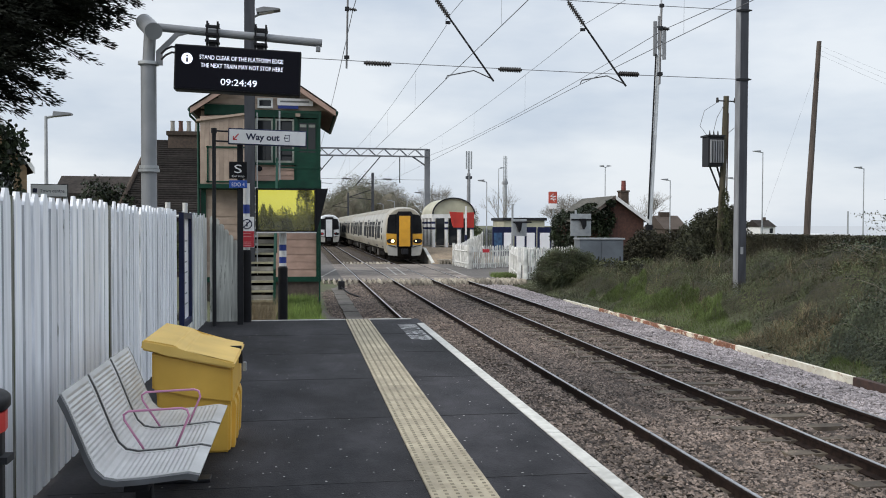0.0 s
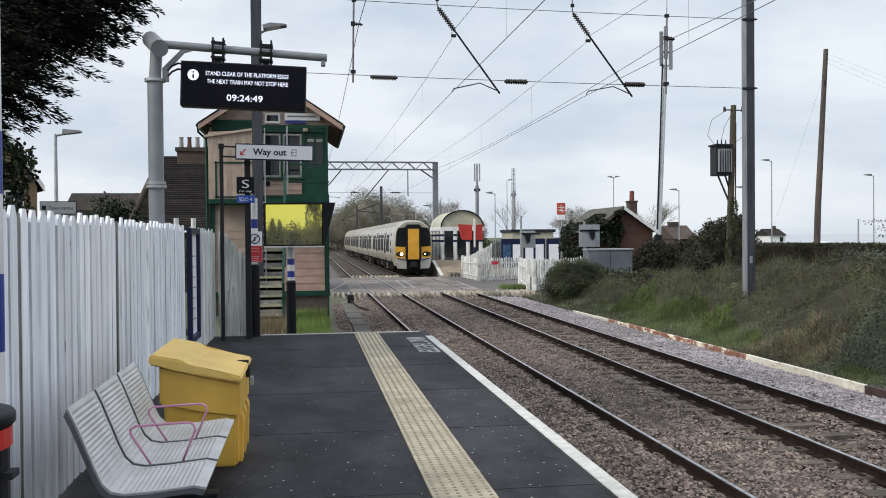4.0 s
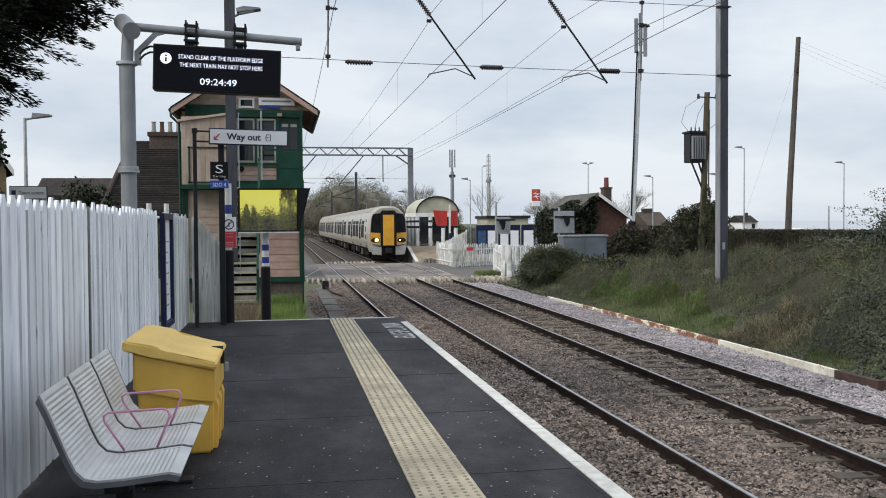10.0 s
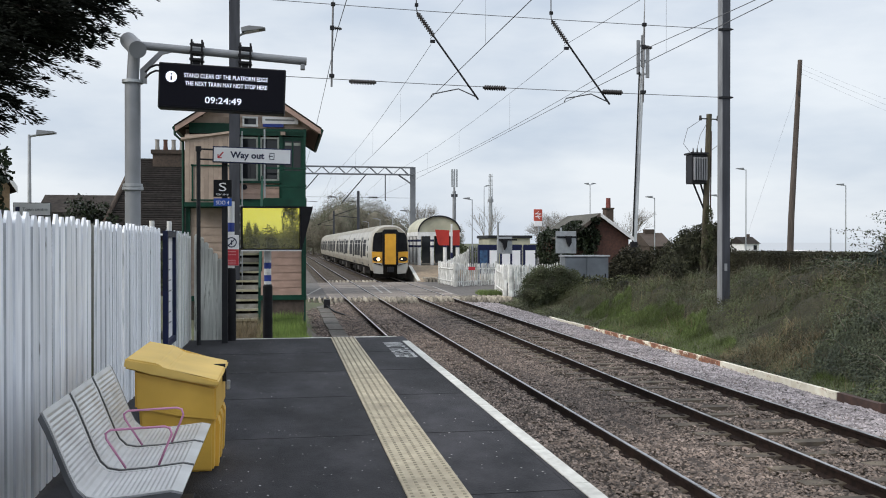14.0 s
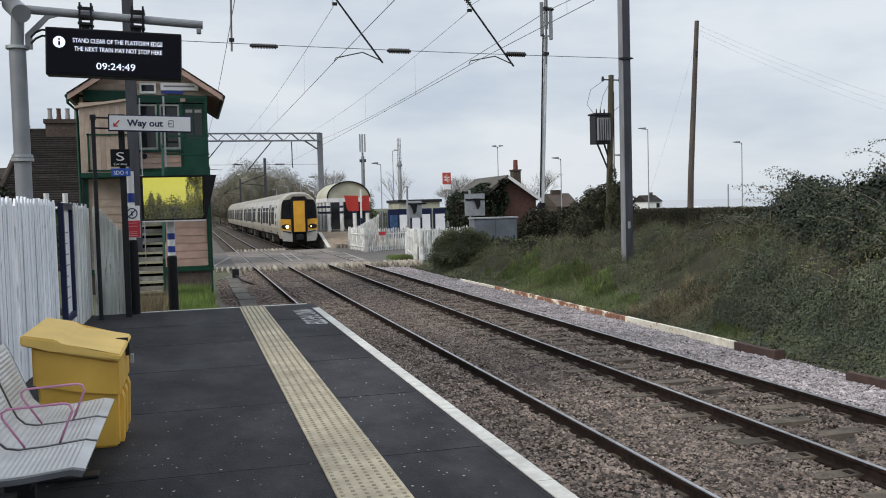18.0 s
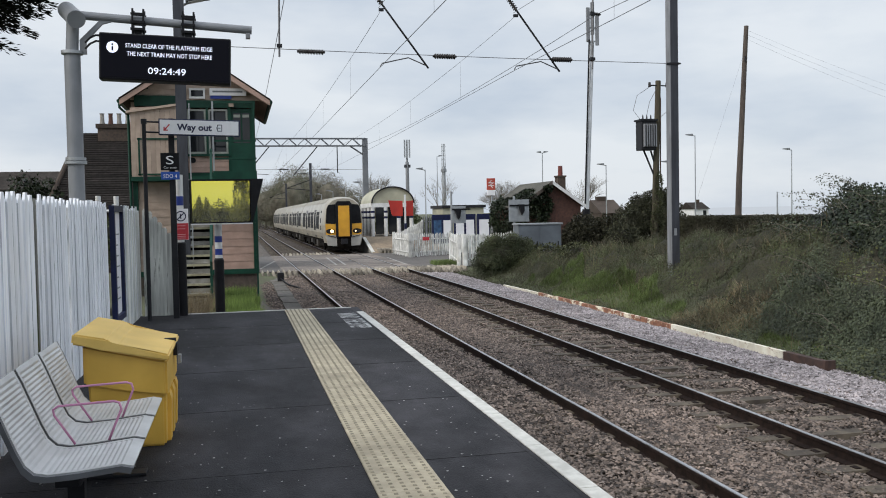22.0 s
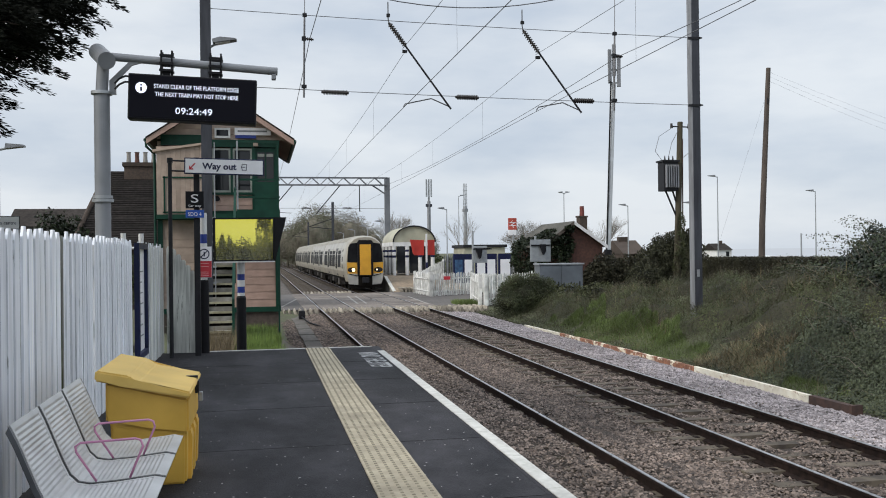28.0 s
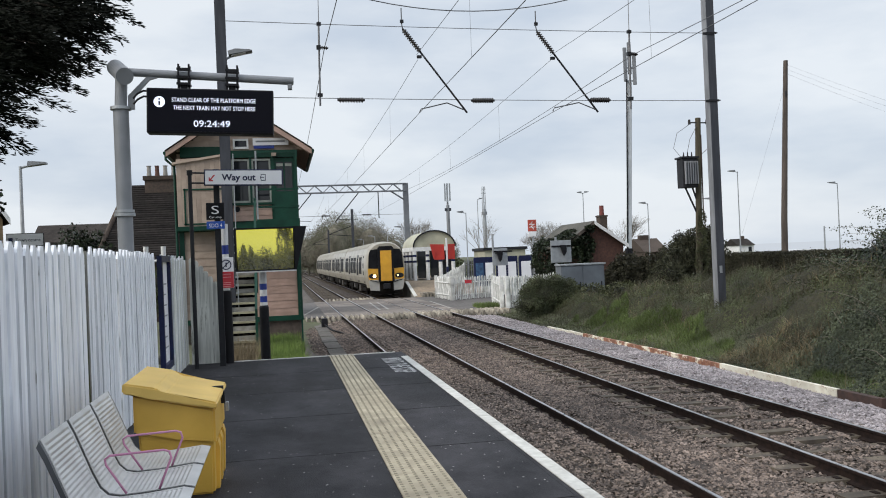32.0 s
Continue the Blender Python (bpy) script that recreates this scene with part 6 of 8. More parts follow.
# ---------------------------------------------------------------- trains
M_TRAIN = mat("cream_train_paint", (0.43, 0.395, 0.315), (0.31, 0.28, 0.22), scale=1.5, rough=0.4, bump=0.02, stain=0.28, sscale=0.6, coat=0.3)
M_TRAINROOF = mat("train_roof", (0.34, 0.315, 0.255), (0.20, 0.185, 0.15), scale=2, rough=0.6, bump=0.04, stain=0.25)
M_TRAINYEL = mat("train_yellow", (0.72, 0.37, 0.030), (0.60, 0.30, 0.025), scale=2, rough=0.35, bump=0.02, stain=0.1)
M_UNDER = mat("train_underframe", (0.017, 0.015, 0.013), (0.010, 0.009, 0.008), scale=5, spec=0.06, rough=0.95, bump=0.2, stain=0.3)
M_HEADLIGHT = glow("headlight", (1.0, 0.66, 0.28), 4.5)
M_TRAINGLASS = mat("tinted_train_glass", (0.020, 0.021, 0.023), (0.012, 0.012, 0.014), scale=2, rough=0.5, bump=0, stain=0.2, spec=0.03)
M_MARKER = glow("marker_light", (1.0, 0.80, 0.5), 1.8)
M_TRAINGEAR = mat("grimy_equipment_grey", (0.060, 0.052, 0.045), (0.035, 0.030, 0.026), scale=4, rough=0.9, bump=0.1, stain=0.3)
M_TRAINDOOR = mat("dark_door_paint", (0.040, 0.036, 0.040), (0.026, 0.024, 0.027), scale=2, rough=0.5, bump=0.02, stain=0.2)
M_TRAINGREY = mat("train_valance_grey", (0.45, 0.44, 0.41), (0.38, 0.37, 0.34), scale=2, rough=0.5, bump=0.03, stain=0.2)
SIDE = [(1.28, 0.90), (1.385, 1.35), (1.40, 1.9), (1.37, 2.5), (1.29, 2.95), (1.12, 3.35), (0.80, 3.62), (0.42, 3.74), (0, 3.77)]
FULL = SIDE + [(-x, z) for x, z in SIDE[-2::-1]]


def loft(bm, rings):
    vs = [[bm.verts.new(p) for p in r] for r in rings]
    n = len(rings[0])
    for a, b in zip(vs, vs[1:]):
        for i in range(n):
            j = (i + 1) % n
            bm.faces.new((a[i], a[j], b[j], b[i]))
    bm.faces.new(vs[0][::-1])
    bm.faces.new(vs[-1])
    return bm


def side_x(z):
    for (x0, z0), (x1, z1) in zip(SIDE, SIDE[1:]):
        if z0 <= z <= z1:
            return x0 + (x1 - x0) * (z - z0) / (z1 - z0)
    return 1.3


def side_panel(bm, s, y0, y1, z0, z1, out, n=3):
    zs = [z0 + (z1 - z0) * k / n for k in range(n + 1)]
    a = [[bm.verts.new((s * (side_x(z) + o), y, z)) for z in zs] for o in (out, -0.02) for y in (y0, y1)]
    for k in range(n):
        bm.faces.new((a[0][k], a[1][k], a[1][k + 1], a[0][k + 1]))
        bm.faces.new((a[2][k], a[2][k + 1], a[3][k + 1], a[3][k]))
        bm.faces.new((a[0][k], a[0][k + 1], a[2][k + 1], a[2][k]))
        bm.faces.new((a[1][k], a[3][k], a[3][k + 1], a[1][k + 1]))
    bm.faces.new((a[0][0], a[2][0], a[3][0], a[1][0]))
    bm.faces.new((a[0][-1], a[1][-1], a[3][-1], a[2][-1]))
    return bm


def train(name, label, cars, lit, body_mat, face_mat):
    """A multiple unit whose cab end is at the local origin and whose cars run along +y; z from the rail head."""
    tr = thing(name, (0, 0, 0), label, "train", "trains")
    for c in range(cars):
        y0 = c * 20.3 + (1.25 if c == 0 else 0.2)
        y1 = (c + 1) * 20.3 - 0.2
        car = part("car_body", loft(B(), [[(x, y, z) for x, z in FULL] for y in (y0, y1)]), body_mat, tr)
        part("car_roof", loft(B(), [[(x, y, z) for x, z in [(1.125, 3.37), (0.80, 3.64), (0.42, 3.76), (0, 3.79), (-0.42, 3.76), (-0.80, 3.64), (-1.125, 3.37)]] for y in (y0 + 0.05, y1 - 0.05)]), M_TRAINROOF, car)
        part("underframe", box(B(), -1.15, 1.15, y0 + 0.3, y1 - 0.3, 0.70, 0.92), M_UNDER, car)
        for q in range(4):
            yq = y0 + 5.2 + q * 2.5
            part("equipment_case", box(B(), -1.18, 1.18, yq, yq + (1.9 if q % 2 else 1.4), 0.26 + 0.07 * (q % 3), 0.72, 0.02), M_UNDER if q % 2 else M_TRAINGEAR, car)
        for s in (-1, 1):
            L = y1 - y0
            doors = (0.28, 0.70)
            for d in doors:
                yd = y0 + L * d
                dr = part("door", side_panel(B(), s, yd - 0.65, yd + 0.65, 0.95, 2.95, 0.012), M_TRAINDOOR, car, "dark sliding door leaves")
                part("door_window", side_panel(B(), s, yd - 0.54, yd - 0.05, 1.45, 2.70, 0.018), M_TRAINGLASS, dr)
                part("door_window", side_panel(B(), s, yd + 0.05, yd + 0.54, 1.45, 2.70, 0.018), M_TRAINGLASS, dr)
                for e in (-0.70, 0.66):
                    part("door_seal", side_panel(B(), s, yd + e, yd + e + 0.13, 0.93, 2.95, 0.008), M_UNDER, car)
            spans = ((0.05, 0.215), (0.355, 0.482), (0.508, 0.635), (0.775, 0.93)) if c else ((0.10, 0.215), (0.355, 0.482), (0.508, 0.635), (0.775, 0.93))
            for a, b in spans:
                part("side_window", side_panel(B(), s, y0 + L * a, y0 + L * b, 1.58, 2.78, 0.010), M_TRAINGLASS, car)
            part("cab_door" if c == 0 else "end_seal", side_panel(B(), s, y0 + 0.25, y0 + (0.85 if c == 0 else 0.30), 0.95, 2.85, 0.009), M_TRAINGLASS if c == 0 else M_UNDER, car)
        for yb in (y0 + 3.0, y1 - 3.0):
            bg = part("bogie", box(B(), -1.12, 1.12, yb - 1.5, yb + 1.5, 0.35, 0.62, 0.03), M_UNDER, tr)
            for yw in (yb - 1.25, yb + 1.25):
                for s in (-1, 1):
                    part("wheel", tube(B(), (s * 0.70, yw, 0.42), (s * 0.83, yw, 0.42), 0.42, 0.42, 18), M_UNDER, bg)
        if c < cars - 1:
            part("gangway", box(B(), -0.55, 0.55, y1, y1 + 0.4, 1.0, 3.2), M_UNDER, tr)
    # cab
    rings = []
    for y, sx, dz in ((1.25, 1.0, 0.0), (0.7, 0.985, -0.02), (0.25, 0.95, -0.06), (0.02, 0.90, -0.11)):
        rings.append([(x * sx, y, z + (dz if z > 2 else 0) - (0.25 if z < 1 else 0) * (1 if y < 1 else 0)) for x, z in FULL])
    cab = part("cab", loft(B(), rings), body_mat, tr)
    part("roof_dome", loft(B(), [[(x, 1.24, z) for x, z in [(1.05, 3.42), (0.6, 3.74), (0, 3.80), (-0.6, 3.74), (-1.05, 3.42)]], [(x, 0.1, z) for x, z in [(0.95, 3.32), (0.55, 3.60), (0, 3.67), (-0.55, 3.60), (-0.95, 3.32)]]]), M_TRAINROOF, cab)
    for s in (-1, 1):
        part("windscreen", prism(B(), [(s * 0.53, 1.92), (s * 1.20, 1.98), (s * 1.14, 2.95), (s * 1.02, 3.22), (s * 0.53, 3.28)], "y", -0.03, 0.05), M_TRAINGLASS, cab)
        part("lamp_panel", prism(B(), [(s * 0.53, 1.16), (s * 1.19, 1.20), (s * 1.245, 1.95), (s * 0.53, 1.93)], "y", -0.055, 0.05), face_mat, cab)
        lc = part("lamp_cluster", prism(B(), [(s * 0.90 + 0.30 * math.cos(q), 1.44 + 0.17 * math.sin(q)) for q in (2 * math.pi * w / 20 for w in range(20))], "y", -0.065, -0.03), M_BLACK, cab, "black lamp cluster")
        part("lamp_ring", tube(B(), (s * 1.04, -0.02, 1.46), (s * 1.04, -0.085, 1.46), 0.125, 0.11, 16), M_DARKSTEEL, lc)
        part("headlight", tube(B(), (s * 0.80, -0.05, 1.44), (s * 0.80, -0.09, 1.44), 0.12 if s < 0 else 0.06, 0.11 if s < 0 else 0.05, 16), (M_HEADLIGHT if s < 0 else M_MARKER) if lit else M_SIGNRED, lc)
        part("valance", prism(B(), [(s * 0.48, 0.42), (s * 1.10, 0.48), (s * 1.20, 1.02), (s * 1.18, 1.20), (s * 0.48, 1.16)], "y", -0.06, 0.2), M_TRAINGREY, cab)
        part("corner_handrail", pipe(B(), [(s * 0.56, -0.06, 1.02), (s * 0.8, -0.11, 1.10), (s * 1.1, -0.08, 1.16)], 0.025, 6), M_UNDER, cab)
    gw = part("gangway_frame", prism(B(), [(-0.54, 1.02), (0.54, 1.02), (0.54, 3.30), (0.42, 3.46), (-0.42, 3.46), (-0.54, 3.30)], "y", -0.20, 0.05), M_BLACK, cab)
    part("gangway_door", box(B(), -0.38, 0.38, -0.235, -0.20, 1.08, 3.16, 0.03), M_TRAINYEL if lit else body_mat, gw)
    part("destination_box", box(B(), -0.30, 0.30, -0.215, -0.2, 3.22, 3.40), M_TRAINGLASS, gw)
    part("coupler_bay", box(B(), -0.48, 0.48, -0.08, 0.3, 0.35, 1.02), M_UNDER, cab)
    part("coupler", box(B(), -0.22, 0.22, -0.45, 0.1, 0.55, 0.92, 0.04), M_DARKSTEEL, cab)
    part("snowplough", prism(B(), [(-1.1, 0.18), (1.1, 0.18), (1.05, 0.42), (-1.05, 0.42)], "y", 0.0, 0.12), M_UNDER, cab)
    return tr


stopped = train("passenger_train", "cream electric passenger train with yellow gangway door, headlights lit, stopped", 4, True, M_TRAIN, M_TRAINYEL)
stopped.matrix_world = pose(6.98, 62.0, Z_RAIL, 0, 0, 0.12)
M_PALETRAIN = mat("pale_grey_train_paint", (0.66, 0.68, 0.70), (0.58, 0.60, 0.62), scale=1.5, rough=0.35, bump=0.02, stain=0.14)
leaving = train("passenger_train", "pale grey electric passenger train leaving along the near track", 3, False, M_PALETRAIN, M_PALETRAIN)

# ---------------------------------------------------------------- planting
def leaf_mat(name, c1, c2, vary=0.35, rough=0.65):
    m = mat(name, c1, c2, scale=1.3, rough=rough, bump=0, stain=0.45, sscale=0.5, vary=vary, island=True, spec=0.2)
    return m


M_IVY = leaf_mat("green_bramble_leaf", (0.108, 0.128, 0.056), (0.056, 0.068, 0.033), 0.32, 0.6)
M_IVYGREY = leaf_mat("grey_green_ivy_leaf", (0.094, 0.110, 0.064), (0.040, 0.050, 0.030), 0.50, 0.45)
M_IVYDARK = leaf_mat("dark_evergreen_leaf", (0.034, 0.047, 0.023), (0.009, 0.014, 0.007), 0.6, 0.42)
M_BRAMBLE = leaf_mat("bramble_leaf", (0.098, 0.108, 0.052), (0.048, 0.051, 0.028), 0.35)
M_OLIVE = leaf_mat("olive_scrub_leaf", (0.27, 0.275, 0.235), (0.17, 0.175, 0.15), 0.30)
M_BUSH = leaf_mat("dull_green_bush_leaf", (0.105, 0.120, 0.062), (0.044, 0.052, 0.029), 0.40)
M_THICKET = leaf_mat("dull_thicket_leaf", (0.085, 0.088, 0.052), (0.036, 0.038, 0.024), 0.5)
M_TREETWIG = mat("grey_brown_tree_bark", (0.25, 0.225, 0.19), (0.17, 0.15, 0.125), scale=4, rough=0.9, bump=0, stain=0.2)
M_LIME = leaf_mat("fresh_spring_leaf", (0.135, 0.145, 0.052), (0.085, 0.096, 0.038), 0.35)
M_GRASS = leaf_mat("grass_blade", (0.160, 0.215, 0.072), (0.100, 0.132, 0.046), 0.40)
M_LUSH = leaf_mat("lush_grass_blade", (0.21, 0.30, 0.075), (0.13, 0.19, 0.05), 0.35)
M_DRY = leaf_mat("dry_grass_stem", (0.25, 0.20, 0.12), (0.15, 0.115, 0.07), 0.4)
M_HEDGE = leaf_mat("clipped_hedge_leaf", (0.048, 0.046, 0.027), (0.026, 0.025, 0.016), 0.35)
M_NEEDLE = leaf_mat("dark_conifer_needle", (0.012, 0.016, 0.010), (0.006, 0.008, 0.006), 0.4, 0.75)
M_TWIG = mat("bare_twig", (0.20, 0.175, 0.14), (0.14, 0.12, 0.095), scale=4, rough=0.9, bump=0, stain=0.2)
M_WOODS = leaf_mat("bare_woodland_twigs", (0.205, 0.186, 0.146), (0.150, 0.138, 0.106), 0.06, 0.95)
M_WOODGREEN = leaf_mat("budding_woodland_twigs", (0.188, 0.192, 0.130), (0.138, 0.144, 0.096), 0.06, 0.95)
M_POLE = mat("weathered_pole_timber", (0.115, 0.092, 0.078), (0.070, 0.056, 0.048), scale=4, rough=0.9, bump=0.3, stain=0.4, stretch=(4, 4, 0.5))
M_MOSSPOLE = mat("mossy_pole_timber", (0.092, 0.080, 0.048), (0.056, 0.046, 0.032), scale=4, rough=0.9, bump=0.3, stain=0.4, stretch=(4, 4, 0.5))
lr = np.random.default_rng(21)


def quads(c, size, aspect=1.0, up=0.0, direction=None):
    """Leaf quads about centres c (n, 3); direction (n, 3) gives a long axis."""
    n = len(c)
    a = lr.normal(size=(n, 3)) if direction is None else direction
    a /= np.linalg.norm(a, axis=1, keepdims=True) + 1e-9
    b = lr.normal(size=(n, 3))
    b[:, 2] += 0
    b -= a * (a * b).sum(1, keepdims=True)
    b /= np.linalg.norm(b, axis=1, keepdims=True) + 1e-9
    if up:
        nz = np.cross(a, b)
        flip = nz[:, 2] < 0
        b[flip] *= -1
    s = (size * lr.uniform(0.6, 1.4, n))[:, None] if np.isscalar(size) else (size * lr.uniform(0.6, 1.4, n))[:, None]
    return np.stack([c - a * s, c - b * s * aspect * 0.9, c + a * s, c + b * s * aspect * 0.9], 1)


def in_blobs(blobs, n, shell=0.55):
    """Points in a set of ellipsoids (cx, cy, cz, rx, ry, rz), crowded towards their skins."""
    bl = np.array(blobs, float)
    vol = bl[:, 3] * bl[:, 4] * bl[:, 5]
    w = (vol ** 0.67) / (vol ** 0.67).sum()
    k = lr.choice(len(bl), n, p=w)
    d = lr.normal(size=(n, 3))
    d /= np.linalg.norm(d, axis=1, keepdims=True)
    r = shell + (1 - shell) * lr.random(n) ** 0.6
    lump = 1 + 0.16 * np.sin(d[:, 0] * 9 + k) * np.cos(d[:, 1] * 7 + d[:, 2] * 8 + k * 2)
    return bl[k, :3] + d * (r * lump)[:, None] * bl[k, 3:]


def foliage(name, blobs, n, size, mtl, label, category, aspect=0.75, shell=0.6, core=True, kind="", parent=None):
    """A leafy mass: skin of leaves over a core darkened for inner shade."""
    c = in_blobs(blobs, n, shell)
    if parent is None:
        th = thing(name, (blobs[0][0], blobs[0][1], min(b[2] - b[5] for b in blobs)), label, category, kind=kind)
    else:
        th = parent
    ob = tri_soup("leaves", quads(c, size, aspect) - np.array(ORIGIN[th])[None, None], mtl, 4)
    ob.parent = th
    ORIGIN[ob] = ORIGIN[th]
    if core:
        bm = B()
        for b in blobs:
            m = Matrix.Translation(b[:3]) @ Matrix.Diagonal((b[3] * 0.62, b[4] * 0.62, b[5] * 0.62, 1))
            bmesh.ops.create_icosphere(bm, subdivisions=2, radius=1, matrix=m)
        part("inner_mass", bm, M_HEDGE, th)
    return th


# the bank of brambles, ivy and grass beyond the tracks
def bank_h(x, y):
    x, y = np.asarray(x, float), np.asarray(y, float)
    n1 = np.sin(x * 1.7 + np.sin(y * 0.9) * 1.4) * np.cos(y * 1.1 + x * 0.4)
    n2 = np.sin(x * 4.1 + y * 2.3) * np.cos(y * 3.7 - x * 1.9)
    n3 = np.sin(x * 6.9 + 1.9 * np.sin(y * 3.3)) * np.cos(y * 6.3 + 1.7 * np.sin(x * 2.9))
    cover = np.clip((x - 9.7) / 1.2, 0, 1) * np.clip((x - 9.4 - 0.02 * y) * 0.9, 0, 1)
    n4 = np.abs(np.sin(1.25 * x + 0.9 * np.sin(0.8 * y + 1.0))) * np.abs(np.cos(0.95 * y + 0.7 * np.sin(1.1 * x)))
    low = np.exp(-((x - 10.4) / 0.8) ** 2 - ((y - 25.0) / 5.0) ** 4)
    h = (0.02 + 0.10 * n1 + (0.55 * n4 + 0.16 * np.abs(n2)) * (1 - 0.85 * low) + 0.10 * np.abs(n3)) * cover
    h += 1.28 * np.exp(-((x - 15.6) / 2.5) ** 2 - ((y - 17.6) / 4.3) ** 2) * (1 + 0.14 * n1 + 0.10 * n2)
    return np.maximum(h, 0.03) + 0.30 * np.exp(-((x - 13.2) / 1.8) ** 2 - ((y - 13.5) / 3.0) ** 2)


def bank_top(x, y):
    h = bank_h(x, y)
    return np.vectorize(ground_z)(x, y) + h * (0.25 + 0.75 * np.clip((41 - y) / 6, 0, 1)), h


def bank_leaves(name, n, size, mtl, label, sel, depth=0.12, aspect=0.75, yr=(8.5, 40.5), xr=(9.55, 21.5)):
    x = xr[0] + (xr[1] - xr[0]) * lr.random(n) ** 1.35
    y = lr.uniform(*yr, n)
    keep = sel(x, y)
    x, y = x[keep], y[keep]
    z, h = bank_top(x, y)
    c = np.stack([x, y, z - lr.random(len(x)) * depth + 0.05 * lr.normal(size=len(x))], 1)
    # leaves lie roughly along the slope beneath them
    e = 0.12
    gx_ = (bank_h(x + e, y) - bank_h(x - e, y)) / (2 * e) + 0.45 * (x < 12.4)
    gy_ = (bank_h(x, y + e) - bank_h(x, y - e)) / (2 * e)
    nr = np.stack([-1.5 * gx_, -1.5 * gy_, np.ones(len(x))], 1) + 0.55 * lr.normal(size=(len(x), 3))
    nr /= np.linalg.norm(nr, axis=1, keepdims=True)
    a = np.cross(nr, lr.normal(size=(len(x), 3)))
    a /= np.linalg.norm(a, axis=1, keepdims=True) + 1e-9
    b = np.cross(nr, a)
    s = (size * lr.uniform(0.6, 1.4, len(x)))[:, None]
    ob = tri_soup(name, np.stack([c - a * s, c - b * s * aspect, c + a * s, c + b * s * aspect], 1), mtl, 4)
    return tagged(ob, label, "undergrowth", kind="stuff")


def patch(x, y, f, ph):
    return np.sin(x * f + ph) * np.cos(y * f * 0.8 + ph * 1.7) + 0.5 * np.sin(x * f * 2.3 - y * f * 1.9 + ph)


bxs = [9.5 + 0.35 * i for i in range(36)]
bys = [8 + 0.4 * i for i in range(83)]
# litter sheet coloured dark so that gaps between the leaves look shaded
under = grid_sheet("bank_undergrowth", bxs, bys, lambda x, y: float(bank_top(np.array([x]), np.array([y]))[0][0]) - 0.27 * min(1.0, max(0.0, x - 9.6)) + 0.012,
                   mat("shaded_leaf_litter", (0.062, 0.055, 0.032), (0.030, 0.027, 0.016), scale=9, rough=0.95, bump=0.8, bscale=25, stain=0.4, bdist=0.05))
tagged(under, "leaf litter under the bank's brambles, darkened for the shade in the gaps", "undergrowth", kind="structure")
# which plants hold which part of the bank; the borders wander
def wander(x, y):
    return 0.45 * patch(x, y, 1.7, 0.3) + 0.30 * patch(x, y, 4.1, 2.2)


def grassy(x, y):
    e = np.minimum(((x - 10.15) / 0.55) ** 2 + ((y - 22.0) / 1.7) ** 2, ((x - 10.5) / 0.75) ** 2 + ((y - 27.0) / 4.8) ** 2)
    e = np.minimum(e, ((x - 9.95) / 0.35) ** 2 + ((y - 15.9) / 1.1) ** 2)
    return e + 0.85 * wander(x, y) < 0.9


def ivied(x, y):
    return (y < 18.6 - 0.75 * (x - 10.0) + 1.3 * wander(x, y) + 2.4 * (lr.random(np.shape(x)) - 0.5)) & (x < 12.7) & ~grassy(x, y)


def darkened(x, y):
    return (x > 12.15 + 0.27 * np.maximum(0, y - 16.0) + 0.30 * wander(x, y)) & (y < 24)


def freshened(x, y):
    return ((x - 12.0) / 0.55) ** 2 + ((y - 14.6) / 2.4) ** 2 + 0.9 * wander(x, y) < 0.9


def brambled(x, y):
    return ~((grassy(x, y) & (lr.random(len(x)) < 0.72)) | ivied(x, y) | darkened(x, y))


bank_leaves("foot_litter", 26000, 0.026, M_BRAMBLE, "dead brown leaves at the foot of the bank", lambda x, y: (x < 10.25) & ~grassy(x, y), 0.02, xr=(9.42, 10.6))
bank_leaves("grey_ivy", 260000, 0.019, M_IVYGREY, "grey-green ivy trailing over the lower bank", lambda x, y: ivied(x, y) & ~freshened(x, y), 0.16, xr=(9.6, 13.0), yr=(8.5, 21.5))
bank_leaves("bank_brambles", 460000, 0.0155, M_BRAMBLE, "brown-green bramble leaves over the bank", lambda x, y: brambled(x, y) & (x > 9.85), 0.2)
bank_leaves("bramble_green", 330000, 0.0165, M_IVY, "green bramble leaves in patches over the bank", lambda x, y: brambled(x, y) & (x > 10.1) & (patch(x, y, 1.5, 1.0) + 0.4 * patch(x, y, 4.7, 0.2) > -0.15), 0.16)
bank_leaves("fresh_leaves", 42000, 0.022, M_LIME, "patches of fresh yellow-green leaves on the bank", lambda x, y: (freshened(x, y) & (patch(x, y, 5.3, 1.0) > -0.6)) | (brambled(x, y) & (x > 10.8) & (patch(x, y, 1.3, 5.0) > 1.25)), 0.12, xr=(9.8, 15.5), yr=(9, 30))
bank_leaves("dark_ivy", 150000, 0.034, M_IVYDARK, "dark glossy ivy over the bramble mound", darkened, 0.3, xr=(12.0, 20.5), yr=(9, 24))


